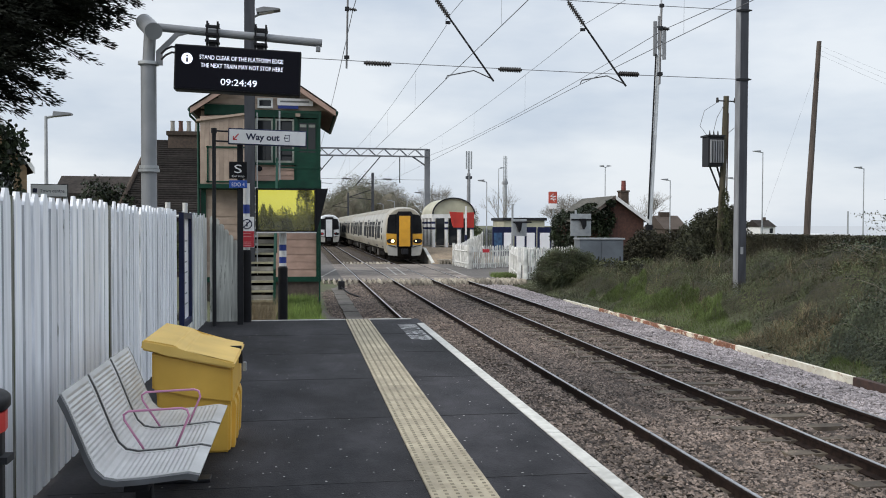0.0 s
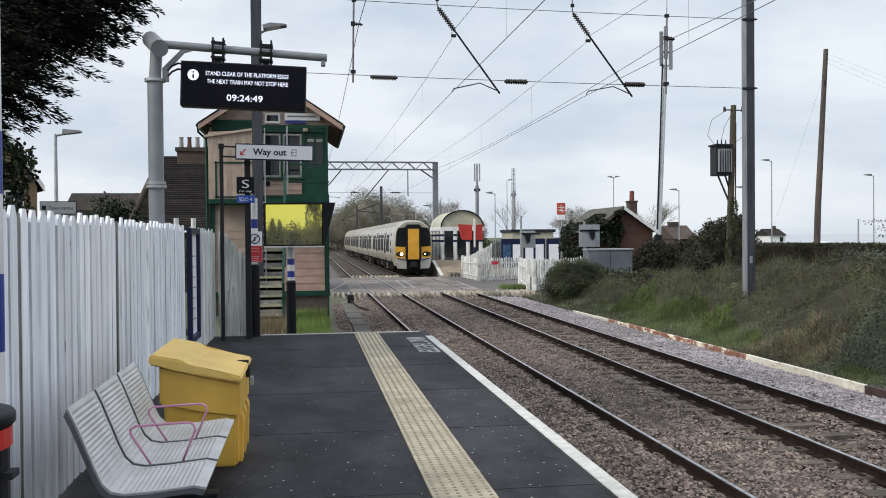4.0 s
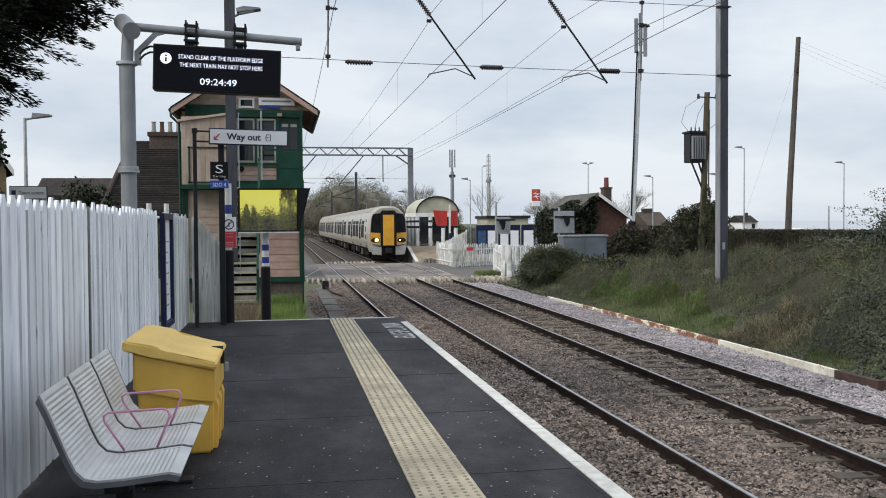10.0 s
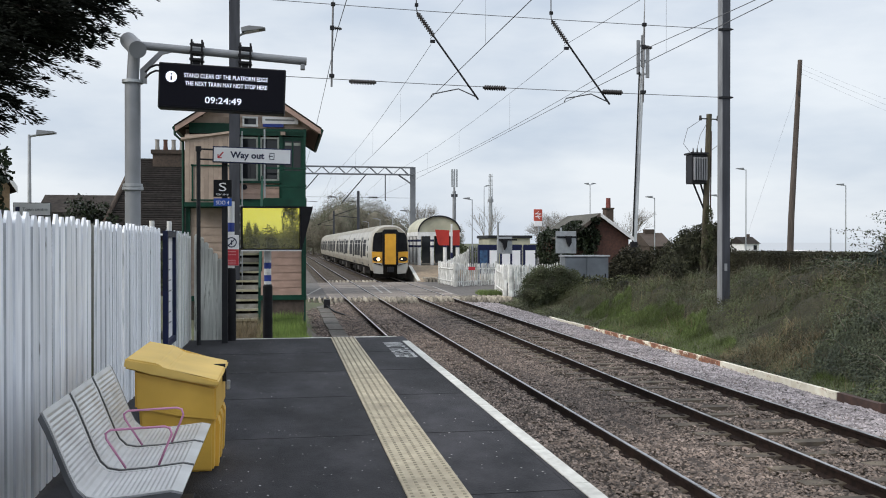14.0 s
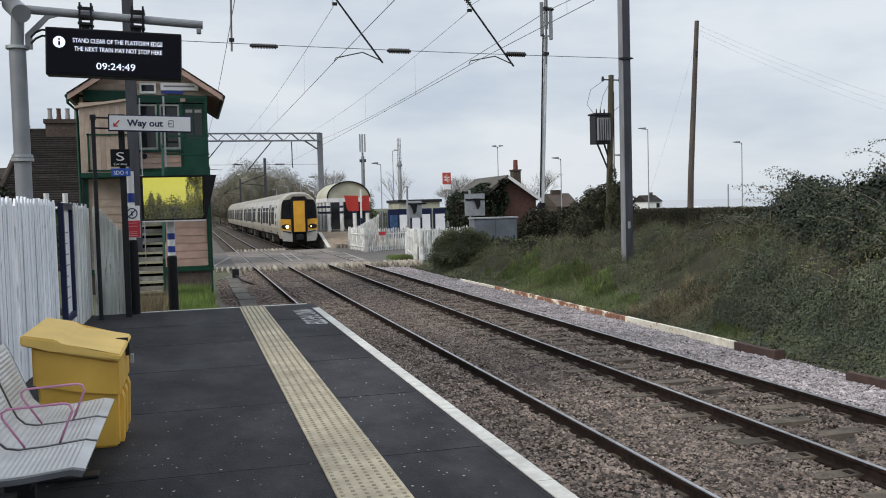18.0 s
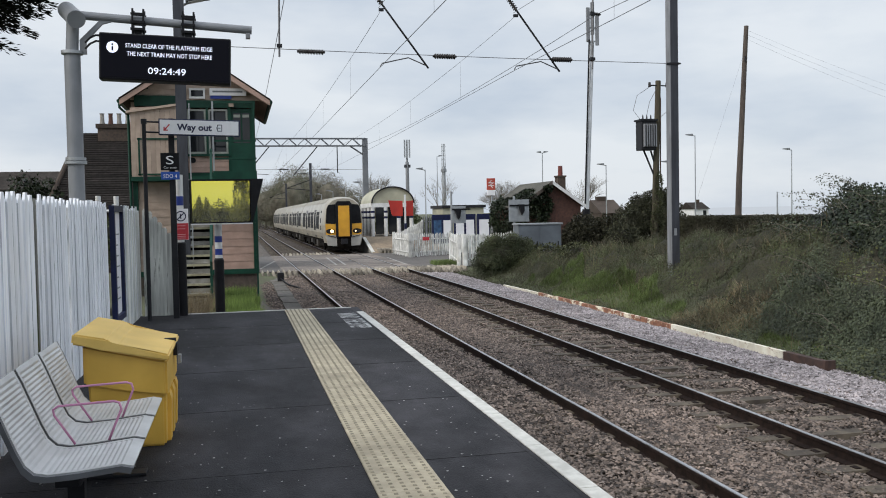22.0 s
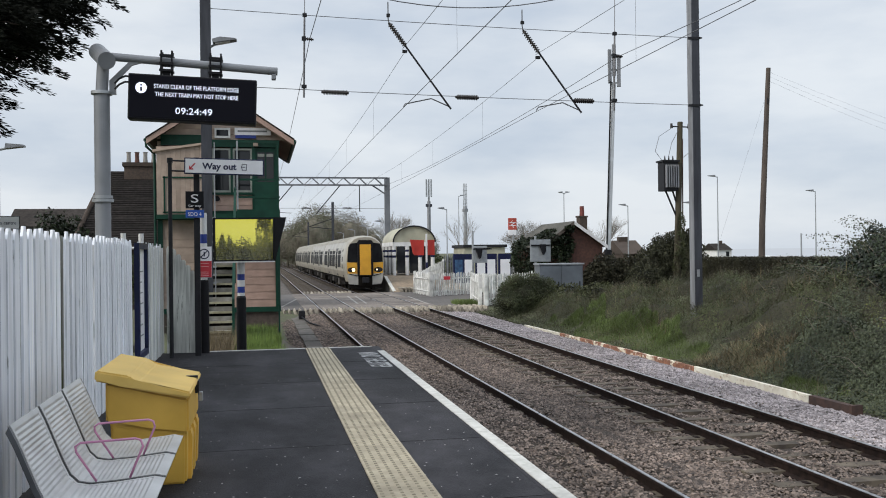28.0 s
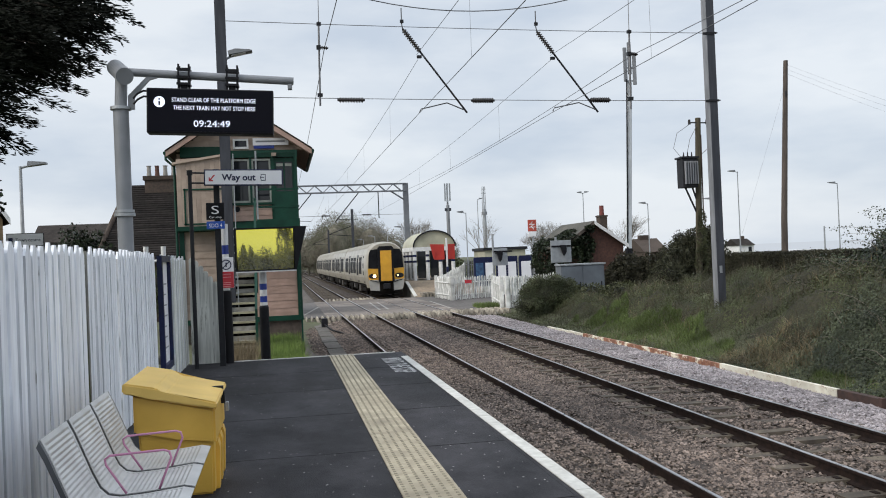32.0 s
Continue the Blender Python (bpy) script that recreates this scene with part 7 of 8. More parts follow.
def blades(name, n, xr, yr, h, mtl, label, zf=None, sel=None, w=0.008, lean=0.45, base=0.0):
    x, y = lr.uniform(*xr, n), lr.uniform(*yr, n)
    if sel is not None:
        k = sel(x, y)
        x, y = x[k], y[k]
    n = len(x)
    z = (np.vectorize(ground_z)(x, y) if zf is None else zf(x, y)) + base
    hh = h * lr.uniform(0.5, 1.25, n)
    a = lr.uniform(0, 2 * np.pi, n)
    ln = lean * lr.random(n) * hh
    dx, dy = np.cos(a), np.sin(a)
    p0 = np.stack([x - dy * w, y + dx * w, z], 1)
    p1 = np.stack([x + dy * w, y - dx * w, z], 1)
    p2 = np.stack([x + dx * ln, y + dy * ln, z + hh], 1)
    ob = tri_soup(name, np.stack([p0, p1, p2], 1), mtl, 3)
    return tagged(ob, label, "grass", kind="stuff")


blades("bank_grass", 210000, (9.5, 12.2), (14, 34), 0.13, M_GRASS, "bright green grass along the foot of the bank", zf=lambda x, y: bank_top(x, y)[0] - 0.10,
       sel=grassy, lean=1.0, w=0.006)
blades("pale_stem_tangle", 5200, (9.7, 11.6), (17.0, 21.0), 0.22, M_DRY, "pale dry stems tangled at the foot of the bank", zf=lambda x, y: bank_top(x, y)[0] - 0.05,
       sel=lambda x, y: ((x - 10.4) / 0.8) ** 2 + ((y - 18.9) / 1.7) ** 2 + 0.5 * patch(x, y, 3.0, 1.0) < 0.9, w=0.005, lean=2.6)
blades("dry_stems", 2000, (9.6, 13.5), (9, 34), 0.34, M_DRY, "dry bleached stems tangled over the bank", zf=lambda x, y: bank_top(x, y)[0] - 0.08,
       sel=lambda x, y: patch(x, y, 0.9, 2.2) > 0.1, w=0.006, lean=1.6)
blades("box_grass", 19000, (-0.6, 0.62), (17.0, 25.6), 0.34, M_LUSH, "lush green grass in front of the signal box", w=0.010, lean=0.5, zf=lambda x, y: np.full(len(x), -0.60),
       sel=lambda x, y: x < 0.34 + 0.1 * np.sin(y * 2))
blades("dry_tuft", 3500, (-1.45, -0.55), (16.8, 22.0), 0.55, M_DRY, "pale dry grass tufts at the platform end", w=0.006, lean=0.9, zf=lambda x, y: np.full(len(x), -0.57))
verge = grid_sheet("grass_verge", [-1.5, -1.0, -0.5, 0, 0.4, 0.8, 1.1], [16.4, 17.5, 19, 21, 23, 25, 26.5], lambda x, y: mix(-0.55, -1.05, ease(0.35, 0.95, x)), M_CESS)
tagged(verge, "grassy soil verge before the signal box", "verge", kind="structure")
blades("crossing_grass", 2500, (9.3, 10.4), (42.8, 45.0), 0.25, M_GRASS, "green grass tuft beside the white crossing fence", w=0.012, base=0.0, zf=lambda x, y: np.full(len(x), -0.95))

M_BRAMBLESTEM = leaf_mat("brown_bramble_stem", (0.092, 0.076, 0.050), (0.055, 0.044, 0.030), 0.4)
blades("bramble_tangle", 17000, (9.9, 18.5), (9, 37), 0.30, M_BRAMBLESTEM, "brown tangle of thin bramble stems over the bank", zf=lambda x, y: bank_top(x, y)[0] - 0.07,
       sel=lambda x, y: brambled(x, y) & (y < 36), w=0.005, lean=1.9)

# arching bramble stems on the mound, with leaflets along them
br = thing("bramble_stems", (15, 19, 1.2), "leafy arching bramble stems above the mound", "bramble", kind="stuff")
rs = random.Random(3)
bm, lfc = B(), []
for k in range(90):
    x, y = rs.uniform(12.4, 15.6), rs.uniform(13.5, 21.0)
    if k % 3 == 0:
        x, y = rs.uniform(10.2, 12.6), rs.uniform(11.5, 19.0)
    z = float(bank_top(np.array([x]), np.array([y]))[0][0])
    a = rs.gauss(2.2, 0.9)
    L, hgt = rs.uniform(0.5, 1.4), rs.uniform(0.12, 0.42)
    zig = rs.uniform(-0.25, 0.25)
    pts = [Vector((x + math.cos(a + zig * t) * L * t, y + math.sin(a + zig * t) * L * t, z - 0.12 + hgt * math.sin(t * 2.3) + rs.uniform(-0.02, 0.02))) for t in (0, 0.15, 0.3, 0.45, 0.6, 0.75, 0.9, 1.0)]
    pipe(bm, pts, lambda i: 0.008 - 0.0008 * i, 4)
    for p, q in zip(pts[1:], pts[2:]):
        for _ in range(9):
            lfc.append(p.lerp(q, rs.random()) + Vector((rs.gauss(0, 0.05), rs.gauss(0, 0.05), rs.gauss(0, 0.045))))
part("stems", bm, M_TWIG, br)
lob = tri_soup("leaflets", quads(np.array([tuple(v) for v in lfc]), 0.026, 0.7) - np.array(ORIGIN[br])[None, None], M_IVYGREY, 4)
lob.parent = br

# kerb of white painted boards along the foot of the bank
M_KERBWHITE = mat("flaking_white_kerb", (0.82, 0.79, 0.68), (0.68, 0.62, 0.50), scale=5, rough=0.7, bump=0.25, stain=0.25, peel=((0.30, 0.17, 0.11), 0.58, (9, 5, 9)))
M_KERBRUST = mat("rust_stained_kerb", (0.36, 0.17, 0.10), (0.20, 0.085, 0.055), scale=9, rough=0.8, bump=0.3, bscale=30, stain=0.35, sscale=3, peel=((0.80, 0.74, 0.60), 0.515, (5, 2.6, 5)))
M_RUSTBEAM = mat("rusty_steel_beam", (0.082, 0.046, 0.037), (0.045, 0.028, 0.024), scale=7, rough=0.85, bump=0.25)
kerb = thing("edging_rail", (9.37, 23, -1.15), "white painted edging rail with flaking rust along the ballast", "edging rail")
kr = random.Random(6)
y, kn = 15.05, 0
while y < 32.2:
    spot = 19.2 < y < 28.2
    ln = kr.uniform(0.5, 0.95) if spot else 1.43
    kn += 1
    m = M_KERBRUST if spot else M_KERBWHITE
    dx = 0.06 * math.sin((y - 15) / 17 * math.pi)
    part("rail_length", box(B(), 9.32 + dx, 9.40 + dx, y, min(y + ln - 0.008, 32.3), -1.12, -0.965 - 0.004 * (y - 15) + kr.uniform(-0.012, 0.006), 0.008), m, kerb)
    y += ln
beam = thing("rusty_beam", (9.36, 14.4, -1.12), "rusty steel beam lying on the ballast", "beam", "rusty beams")
part("beam", box(B(), 9.30, 9.42, 13.85, 15.0, -1.12, -0.96, 0.006), M_RUSTBEAM, beam)
part("beam_end", box(B(), 9.26, 9.46, 13.78, 13.85, -1.12, -0.94), M_RUSTBEAM, beam)
copy_thing(beam, pose(9.20, 11.3, -1.12, 0, 0, 3))

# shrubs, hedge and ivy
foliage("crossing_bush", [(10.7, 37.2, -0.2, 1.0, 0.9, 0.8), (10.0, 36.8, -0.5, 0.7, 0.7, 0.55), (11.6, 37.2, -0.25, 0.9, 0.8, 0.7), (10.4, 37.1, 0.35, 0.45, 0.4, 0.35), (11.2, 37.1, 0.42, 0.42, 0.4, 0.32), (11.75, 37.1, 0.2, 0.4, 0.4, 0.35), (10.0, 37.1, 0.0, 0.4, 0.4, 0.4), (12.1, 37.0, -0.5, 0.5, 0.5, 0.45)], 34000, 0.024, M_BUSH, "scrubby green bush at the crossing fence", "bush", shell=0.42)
foliage("low_shrub", [(12.6, 36.8, -0.5, 1.3, 0.8, 0.75), (13.8, 36.0, -0.3, 1.2, 0.9, 0.6)], 8000, 0.045, M_BRAMBLE, "low straggling shrub in front of the grey cabinet", "bush")
foliage("dark_bush", [(16.2, 41.5, 0.35, 1.05, 1.0, 1.1), (17.3, 41.2, 0.3, 1.0, 1.0, 1.1), (15.7, 41.4, 0.2, 0.8, 0.8, 0.9)], 12000, 0.055, M_HEDGE, "dark rounded bush behind the bank", "bush")
foliage("ivy_thicket", [(18.2, 41.0, 0.55, 1.0, 0.9, 1.25), (18.9, 41.2, 1.0, 0.9, 0.9, 1.35), (17.5, 40.2, 0.1, 1.0, 0.9, 0.95), (20.3, 41.2, 0.9, 0.9, 0.8, 1.5), (19.7, 41.2, 1.85, 0.75, 0.5, 0.75), (20.3, 41.2, 2.0, 0.55, 0.5, 0.65), (18.9, 41.2, 1.75, 0.5, 0.5, 0.5), (21.0, 41.2, 0.4, 0.7, 0.8, 1.0)], 30000, 0.042, M_THICKET, "ivy thicket climbing round the transformer pole", "ivy thicket")
foliage("pole_creeper", [(19.2, 39.85, 1.9, 0.26, 0.2, 0.9), (19.25, 39.85, 2.8, 0.2, 0.18, 0.6), (19.15, 39.85, 0.9, 0.35, 0.2, 0.8)], 2600, 0.035, M_BRAMBLE, "brown creeper climbing the transformer pole", "creeper", core=False)
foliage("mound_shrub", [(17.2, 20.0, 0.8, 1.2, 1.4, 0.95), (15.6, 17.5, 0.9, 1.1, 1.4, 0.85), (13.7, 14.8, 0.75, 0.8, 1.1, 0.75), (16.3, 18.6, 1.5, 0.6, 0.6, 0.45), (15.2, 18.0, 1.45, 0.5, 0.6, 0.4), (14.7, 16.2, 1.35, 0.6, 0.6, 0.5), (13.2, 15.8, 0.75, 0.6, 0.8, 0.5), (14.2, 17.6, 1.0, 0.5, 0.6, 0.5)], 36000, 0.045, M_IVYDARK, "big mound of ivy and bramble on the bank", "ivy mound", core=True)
hedge = thing("clipped_hedge", (20.4, 29, 0), "long dark clipped hedge behind the bank", "hedge")
n = 70000
hx, hy, hz = lr.uniform(19.7, 21.1, n), lr.uniform(15, 39, n), lr.uniform(-0.1, 1.25, n)
face = lr.integers(0, 3, n)
hx = np.where(face == 0, 19.7 + lr.normal(0, 0.05, n), hx)
hz = np.where(face == 1, 1.2 + lr.normal(0, 0.035, n), hz)
hob = tri_soup("leaves", quads(np.stack([hx, hy, hz], 1), 0.032, 0.7) - np.array(ORIGIN[hedge])[None, None], M_HEDGE, 4)
hob.parent = hedge
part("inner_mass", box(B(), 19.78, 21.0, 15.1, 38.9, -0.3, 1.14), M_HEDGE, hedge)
hedge2 = thing("clipped_hedge", (24, 39.5, 0), "clipped dark hedge along the road edge", "hedge")
n = 16000
hx, hz = lr.uniform(20.8, 34, n), lr.uniform(-0.1, 1.2, n)
hob = tri_soup("leaves", quads(np.stack([hx, 39.0 + lr.normal(0, 0.05, n), hz], 1), 0.055, 0.7) - np.array(ORIGIN[hedge2])[None, None], M_HEDGE, 4)
hob.parent = hedge2
part("inner_mass", box(B(), 20.8, 34, 39.02, 39.9, -0.3, 1.16), M_HEDGE, hedge2)

# ---------------------------------------------------------------- trees
def bare_tree(name, x, y, z0, h, label, seed, spread=0.5, depth=5, mtl=None, group="bare trees", dense=3):
    rnd = random.Random(seed)
    th = thing(name, (x, y, z0), label, "tree", group)
    bm, tw = B(), B()

    def grow(p, d, ln, r, k):
        q = p + d * ln
        tube(bm if k > depth - 3 else tw, p, q, r, r * 0.68, 6 if k > depth - 2 else 4, caps=False)
        if k == 0:
            return
        for _ in range(dense if k < depth else dense + 2):
            nd = (d + Vector((rnd.uniform(-1, 1), rnd.uniform(-1, 1), rnd.uniform(-0.35, 0.75))) * spread).normalized()
            grow(p + d * ln * rnd.uniform(0.55, 1.0), nd, ln * rnd.uniform(0.62, 0.82), r * 0.60, k - 1)
    grow(Vector((x, y, z0)), Vector((rnd.uniform(-0.06, 0.06), 0, 1)).normalized(), h * 0.28, h * 0.0070, depth)
    part("trunk", bm, M_TREETWIG, th)
    part("twig_crown", tw, mtl or M_TREETWIG, th)
    return th


bare_tree("bare_tree", 24.2, 84, -0.9, 7.6, "bare rounded winter tree behind the brick hut", 2, 0.85, 6, dense=4)
bare_tree("bare_tree", 31.3, 80, -0.9, 7.2, "bare winter tree behind the phone mast", 7, 0.7, 5, dense=4)
bare_tree("bare_tree", 21.5, 96, -0.9, 9.0, "slender bare tree beyond the station", 5, 0.5, 4)
bare_tree("bare_tree", 20.8, 84, -0.9, 5.0, "small bare tree beyond the station", 8, 0.6, 4)
bare_tree("bare_tree", 19.8, 200, -0.9, 14.0, "tall bare tree behind the far platform", 4, 0.5, 5, dense=4)
bare_tree("bare_tree", 18.4, 125, -0.9, 10.5, "tall bare tree behind the far platform", 14, 0.5, 5, dense=4)
bare_tree("bare_tree", 48, 40, -0.9, 8.0, "pale leafing tree beyond the hedge", 9, 0.7, 5, M_LIME, dense=4)
bare_tree("bare_tree", -15.5, 60, -0.5, 5.6, "pale bare tree behind the houses", 12, 0.7, 4, dense=4)

# woods closing the line beyond the station
wd = thing("woods", (14, 240, -1), "brown leafless woods beyond the station", "woods", kind="stuff")
rs = random.Random(8)
wb = []
for i in range(84):
    x = rs.uniform(0, 46) if i % 2 else rs.uniform(7, 30)
    y = rs.uniform(185, 300)
    s = rs.uniform(0.75, 1.15) * (0.55 + 0.45 * min(1, max(0, (34 - x) / 14)))
    wb.append((x * y / 240, y, (4.0 + 1.3 * ease(6, 16, x)) * s, 4.4 * s, 4.2 * s, (4.8 + 1.2 * ease(6, 16, x)) * s))
for nm, pick, mt in (("twigs", wb[0::3] + wb[1::3], M_WOODS), ("budding_twigs", wb[2::3], M_WOODGREEN)):
    wob = tri_soup(nm, quads(in_blobs(pick, 170000 if mt is M_WOODS else 85000, 0.58), 0.19, 0.22) - np.array(ORIGIN[wd])[None, None], mt, 4)
    wob.parent = wd
bm = B()
for b in wb:
    tube(bm, (b[0], b[1], -1), (b[0], b[1], b[2] + b[5] * 0.6), 0.28, 0.1, 5)
    bmesh.ops.create_icosphere(bm, subdivisions=2, radius=1, matrix=Matrix.Translation((b[0], b[1], b[2] - 0.5)) @ Matrix.Diagonal((b[3] * 0.58, b[4] * 0.58, b[5] * 0.62, 1)))
part("trunks", bm, M_WOODS, wd)
# glowing strip in the horizon sky's colour, added to hide the far ground
M_SKYSTRIP = glow("horizon_sky_strip", (0.60, 0.65, 0.715), 1.0)
M_SKYSTRIP.node_tree.nodes["Principled BSDF"].inputs["Base Color"].default_value = (0, 0, 0, 1)
M_SKYSTRIP.node_tree.nodes["Principled BSDF"].inputs["Specular IOR Level"].default_value = 0
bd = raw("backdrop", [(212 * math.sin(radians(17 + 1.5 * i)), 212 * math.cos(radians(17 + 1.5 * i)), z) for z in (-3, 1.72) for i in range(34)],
         [(i, i + 1, i + 35, i + 34) for i in range(33)], M_SKYSTRIP)
tagged(bd, "glowing sky-coloured strip added along the far horizon", "distance", kind="structure")

# green shrubs behind the far platform
foliage("platform_shrubs", [(16.5, 92, 0.2, 2.4, 1.5, 1.5), (13.4, 84, 0.0, 1.2, 1.2, 1.6), (20, 90, 0.0, 2.2, 1.5, 1.2)], 7000, 0.13, M_IVY, "green shrubs behind the far platform", "bush")

# conifer hanging over the fence
con = thing("conifer_tree", (-7.0, 12.5, -0.3), "dark overhanging conifer with drooping sprays", "tree")
part("trunk", tube(B(), (-7.0, 12.5, -0.5), (-6.9, 12.5, 9.5), 0.32, 0.12, 12), M_POLE, con)
rs = random.Random(17)
cs, dr_, lb = [], [], B()
for k in range(900):
    t = rs.random()
    # tip somewhere inside a drooping fan towards the platform
    tz = rs.uniform(2.6, 8.2)
    reach = min(1.0, (tz - 2.0) / 2.5)
    tip = Vector((-4.6 + 3.5 * reach * rs.uniform(0.3, 1.0) - 0.5 * rs.random(), 12.1 + rs.uniform(-1.2, 1.2), tz))
    edge = -3.85 + (tz - 2.45) * 0.93 if tz < 4.5 else -1.95 + 0.3 * rs.random()
    tip.x = min(tip.x, edge + rs.uniform(-0.35, 0.08))
    root = Vector((-6.9 + rs.uniform(-0.1, 0.1), 12.5, tz + rs.uniform(0.6, 1.6)))
    L = rs.uniform(0.55, 1.0)
    d = (tip - root).normalized()
    if k % 6 == 0:
        pipe(lb, [root, root.lerp(tip, 0.5) + Vector((0, 0, 0.12)), tip - d * 0.3], lambda i: 0.035 - 0.012 * i, 5)
    n = 190
    u = np.array([rs.random() for _ in range(n)])
    side = np.array([[rs.gauss(0, 1), rs.gauss(0, 1), rs.gauss(0, 0.55)] for _ in range(n)])
    p = np.array(tip)[None] - np.array(d)[None] * (u * L)[:, None] + side * (0.03 + 0.13 * u)[:, None]
    p[:, 2] -= 0.12 * (1 - u) ** 2
    cs.append(p)
    dr_.append(np.array(d)[None] + 0.55 * side * 0.6)
cs, dr_ = np.concatenate(cs), np.concatenate(dr_)
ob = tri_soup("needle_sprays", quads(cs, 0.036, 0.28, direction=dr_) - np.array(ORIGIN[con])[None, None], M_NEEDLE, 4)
ob.parent = con
part("limbs", lb, M_POLE, con)
mass = in_blobs([(-5.6, 12.4, 5.9, 1.9, 1.6, 2.3), (-6.8, 12.4, 4.2, 1.6, 1.5, 1.9), (-4.2, 12.2, 6.8, 1.9, 1.5, 1.7), (-6.6, 12.6, 8.4, 1.8, 1.7, 2.0), (-3.6, 12.1, 6.6, 1.2, 1.2, 1.6), (-5.0, 12.2, 4.5, 1.1, 1.0, 1.3), (-3.9, 12.1, 4.9, 1.0, 1.0, 1.0), (-5.2, 12.2, 3.5, 0.8, 0.9, 0.8), (-2.75, 12.1, 6.1, 0.95, 1.0, 1.2), (-3.0, 12.1, 5.2, 0.7, 0.8, 0.7)], 190000, 0.1)
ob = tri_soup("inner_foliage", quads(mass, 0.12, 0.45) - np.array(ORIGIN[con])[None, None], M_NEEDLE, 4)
ob.parent = con
foliage("garden_shrub", [(-3.55, 11.6, 2.0, 0.42, 0.5, 0.72), (-4.1, 11.6, 2.2, 0.6, 0.6, 0.8), (-3.3, 11.7, 2.45, 0.22, 0.3, 0.3), (-4.7, 11.6, 1.8, 0.7, 0.7, 0.9)], 7000, 0.035, M_IVYDARK, "evergreen garden shrub behind the fence", "bush", core=False)
foliage("garden_conifers", [(-9.6, 46, 1.6, 1.1, 0.9, 2.2), (-8.7, 46, 1.5, 1.0, 0.9, 2.1), (-8.0, 45.6, 1.2, 0.8, 0.8, 1.7), (-10.3, 46, 1.0, 0.8, 0.8, 1.6)], 9000, 0.075, M_IVYDARK, "dark clipped garden conifers beyond the fence", "bush")
foliage("garden_hedge", [(-6.2, 41, 0.9, 1.6, 0.8, 1.0), (-4.4, 40, 0.6, 1.5, 0.8, 1.1), (-3.2, 35, 0.4, 0.9, 0.8, 1.0)], 8000, 0.06, M_IVY, "green garden hedge below the house", "hedge")

# planting behind the camera, seen in the mirror
for x, y, s_ in ((-5.5, -32, 1.0), (-7.6, -14, 0.8), (-9, -26, 1.2), (11.5, -42, 0.8)):
    foliage("trackside_tree", [(x, y, 3.0 * s_, 1.8 * s_, 1.8 * s_, 3.6 * s_), (x + 0.8 * s_, y, 1.4 * s_, 1.5 * s_, 1.5 * s_, 1.8 * s_)], 2600, 0.14, M_OLIVE, "dark tree beside the line behind the platform", "tree")
foliage("trackside_tree", [(0.15, -40, 2.6, 0.5, 0.5, 2.4), (0.35, -40, 4.2, 0.6, 0.6, 1.2), (0.85, -41, 2.0, 0.6, 0.5, 1.6)], 5000, 0.06, M_OLIVE, "tall thin tree beyond the platform's rear end", "tree", core=False)
for x, h in ((-3.05, 2.75), (-2.45, 2.55)):
    foliage("small_conifer", [(x, -44, h - 1.2, 0.24, 0.24, 1.2)], 900, 0.06, M_OLIVE, "small pointed conifer behind the platform's rear end", "tree")
for x, y, z in ((-4.5, -42, 0.5), (-2.8, -42, 0.45), (-1.2, -42.5, 0.35), (0.4, -41.5, 0.2), (1.4, -44, 0.3), (9.6, -44, 0.3)):
    foliage("trackside_shrub", [(x, y, z, 1.3, 0.9, 1.95)], 2600, 0.07, M_OLIVE, "scrubby bushes beyond the platform's rear end", "bush")

# ---------------------------------------------------------------- buildings on the right
M_REDPOT = mat("red_clay_pot", (0.20, 0.055, 0.045), (0.14, 0.04, 0.034), scale=6, rough=0.8, bump=0.1)
M_HUTROOF = mat("mossy_slate", (0.105, 0.098, 0.082), (0.060, 0.058, 0.048), scale=5, rough=0.95, bump=0.3, bscale=30, stain=0.35)
M_HOUSETILE = mat("sooty_roof_tile", (0.030, 0.026, 0.024), (0.017, 0.015, 0.014), scale=7, spec=0.12, rough=0.95, bump=0.3, stain=0.35, vary=0.22)
hut = thing("brick_hut", (15.8, 47.5, -0.9), "small red brick railway hut with gabled slate roof", "hut")
HXL, HXR, HYF, HYB, HE, HP = 14.15, 17.38, 45.0, 50.0, 1.95, 3.05
part("wall", prism(B(), [(HXL, -1.0), (HXR, -1.0), (HXR, HE), (15.77, HP - 0.05), (HXL, HE)], "y", HYF, HYB), M_BRICK, hut)
for s, ex in ((-1, HXL - 0.2), (1, HXR + 0.2)):
    ez = HE - 0.14
    part("roof_slope", prism(B(), [(15.77, HP + 0.10), (ex, ez + 0.08), (ex, ez), (15.77, HP)], "y", HYF - 0.25, HYB + 0.2), M_HUTROOF, hut)
    part("barge_board", prism(B(), [(15.77, HP + 0.11), (ex, ez + 0.09), (ex, ez - 0.10), (15.77, HP - 0.08)], "y", HYF - 0.29, HYF - 0.25), M_WHITEPAINT if s > 0 else M_POLE, hut)
ch = part("chimney", box(B(), 16.60, 17.02, 46.2, 46.7, 1.9, 3.40), M_BROWNBRICK, hut)
part("chimney_cap", box(B(), 16.56, 17.06, 46.17, 46.73, 3.40, 3.48), M_BROWNBRICK, ch)
part("chimney_pot", tube(B(), (16.82, 46.45, 3.48), (16.82, 46.45, 4.0), 0.13, 0.115, 12), M_REDPOT, ch, "tall red clay chimney pot")
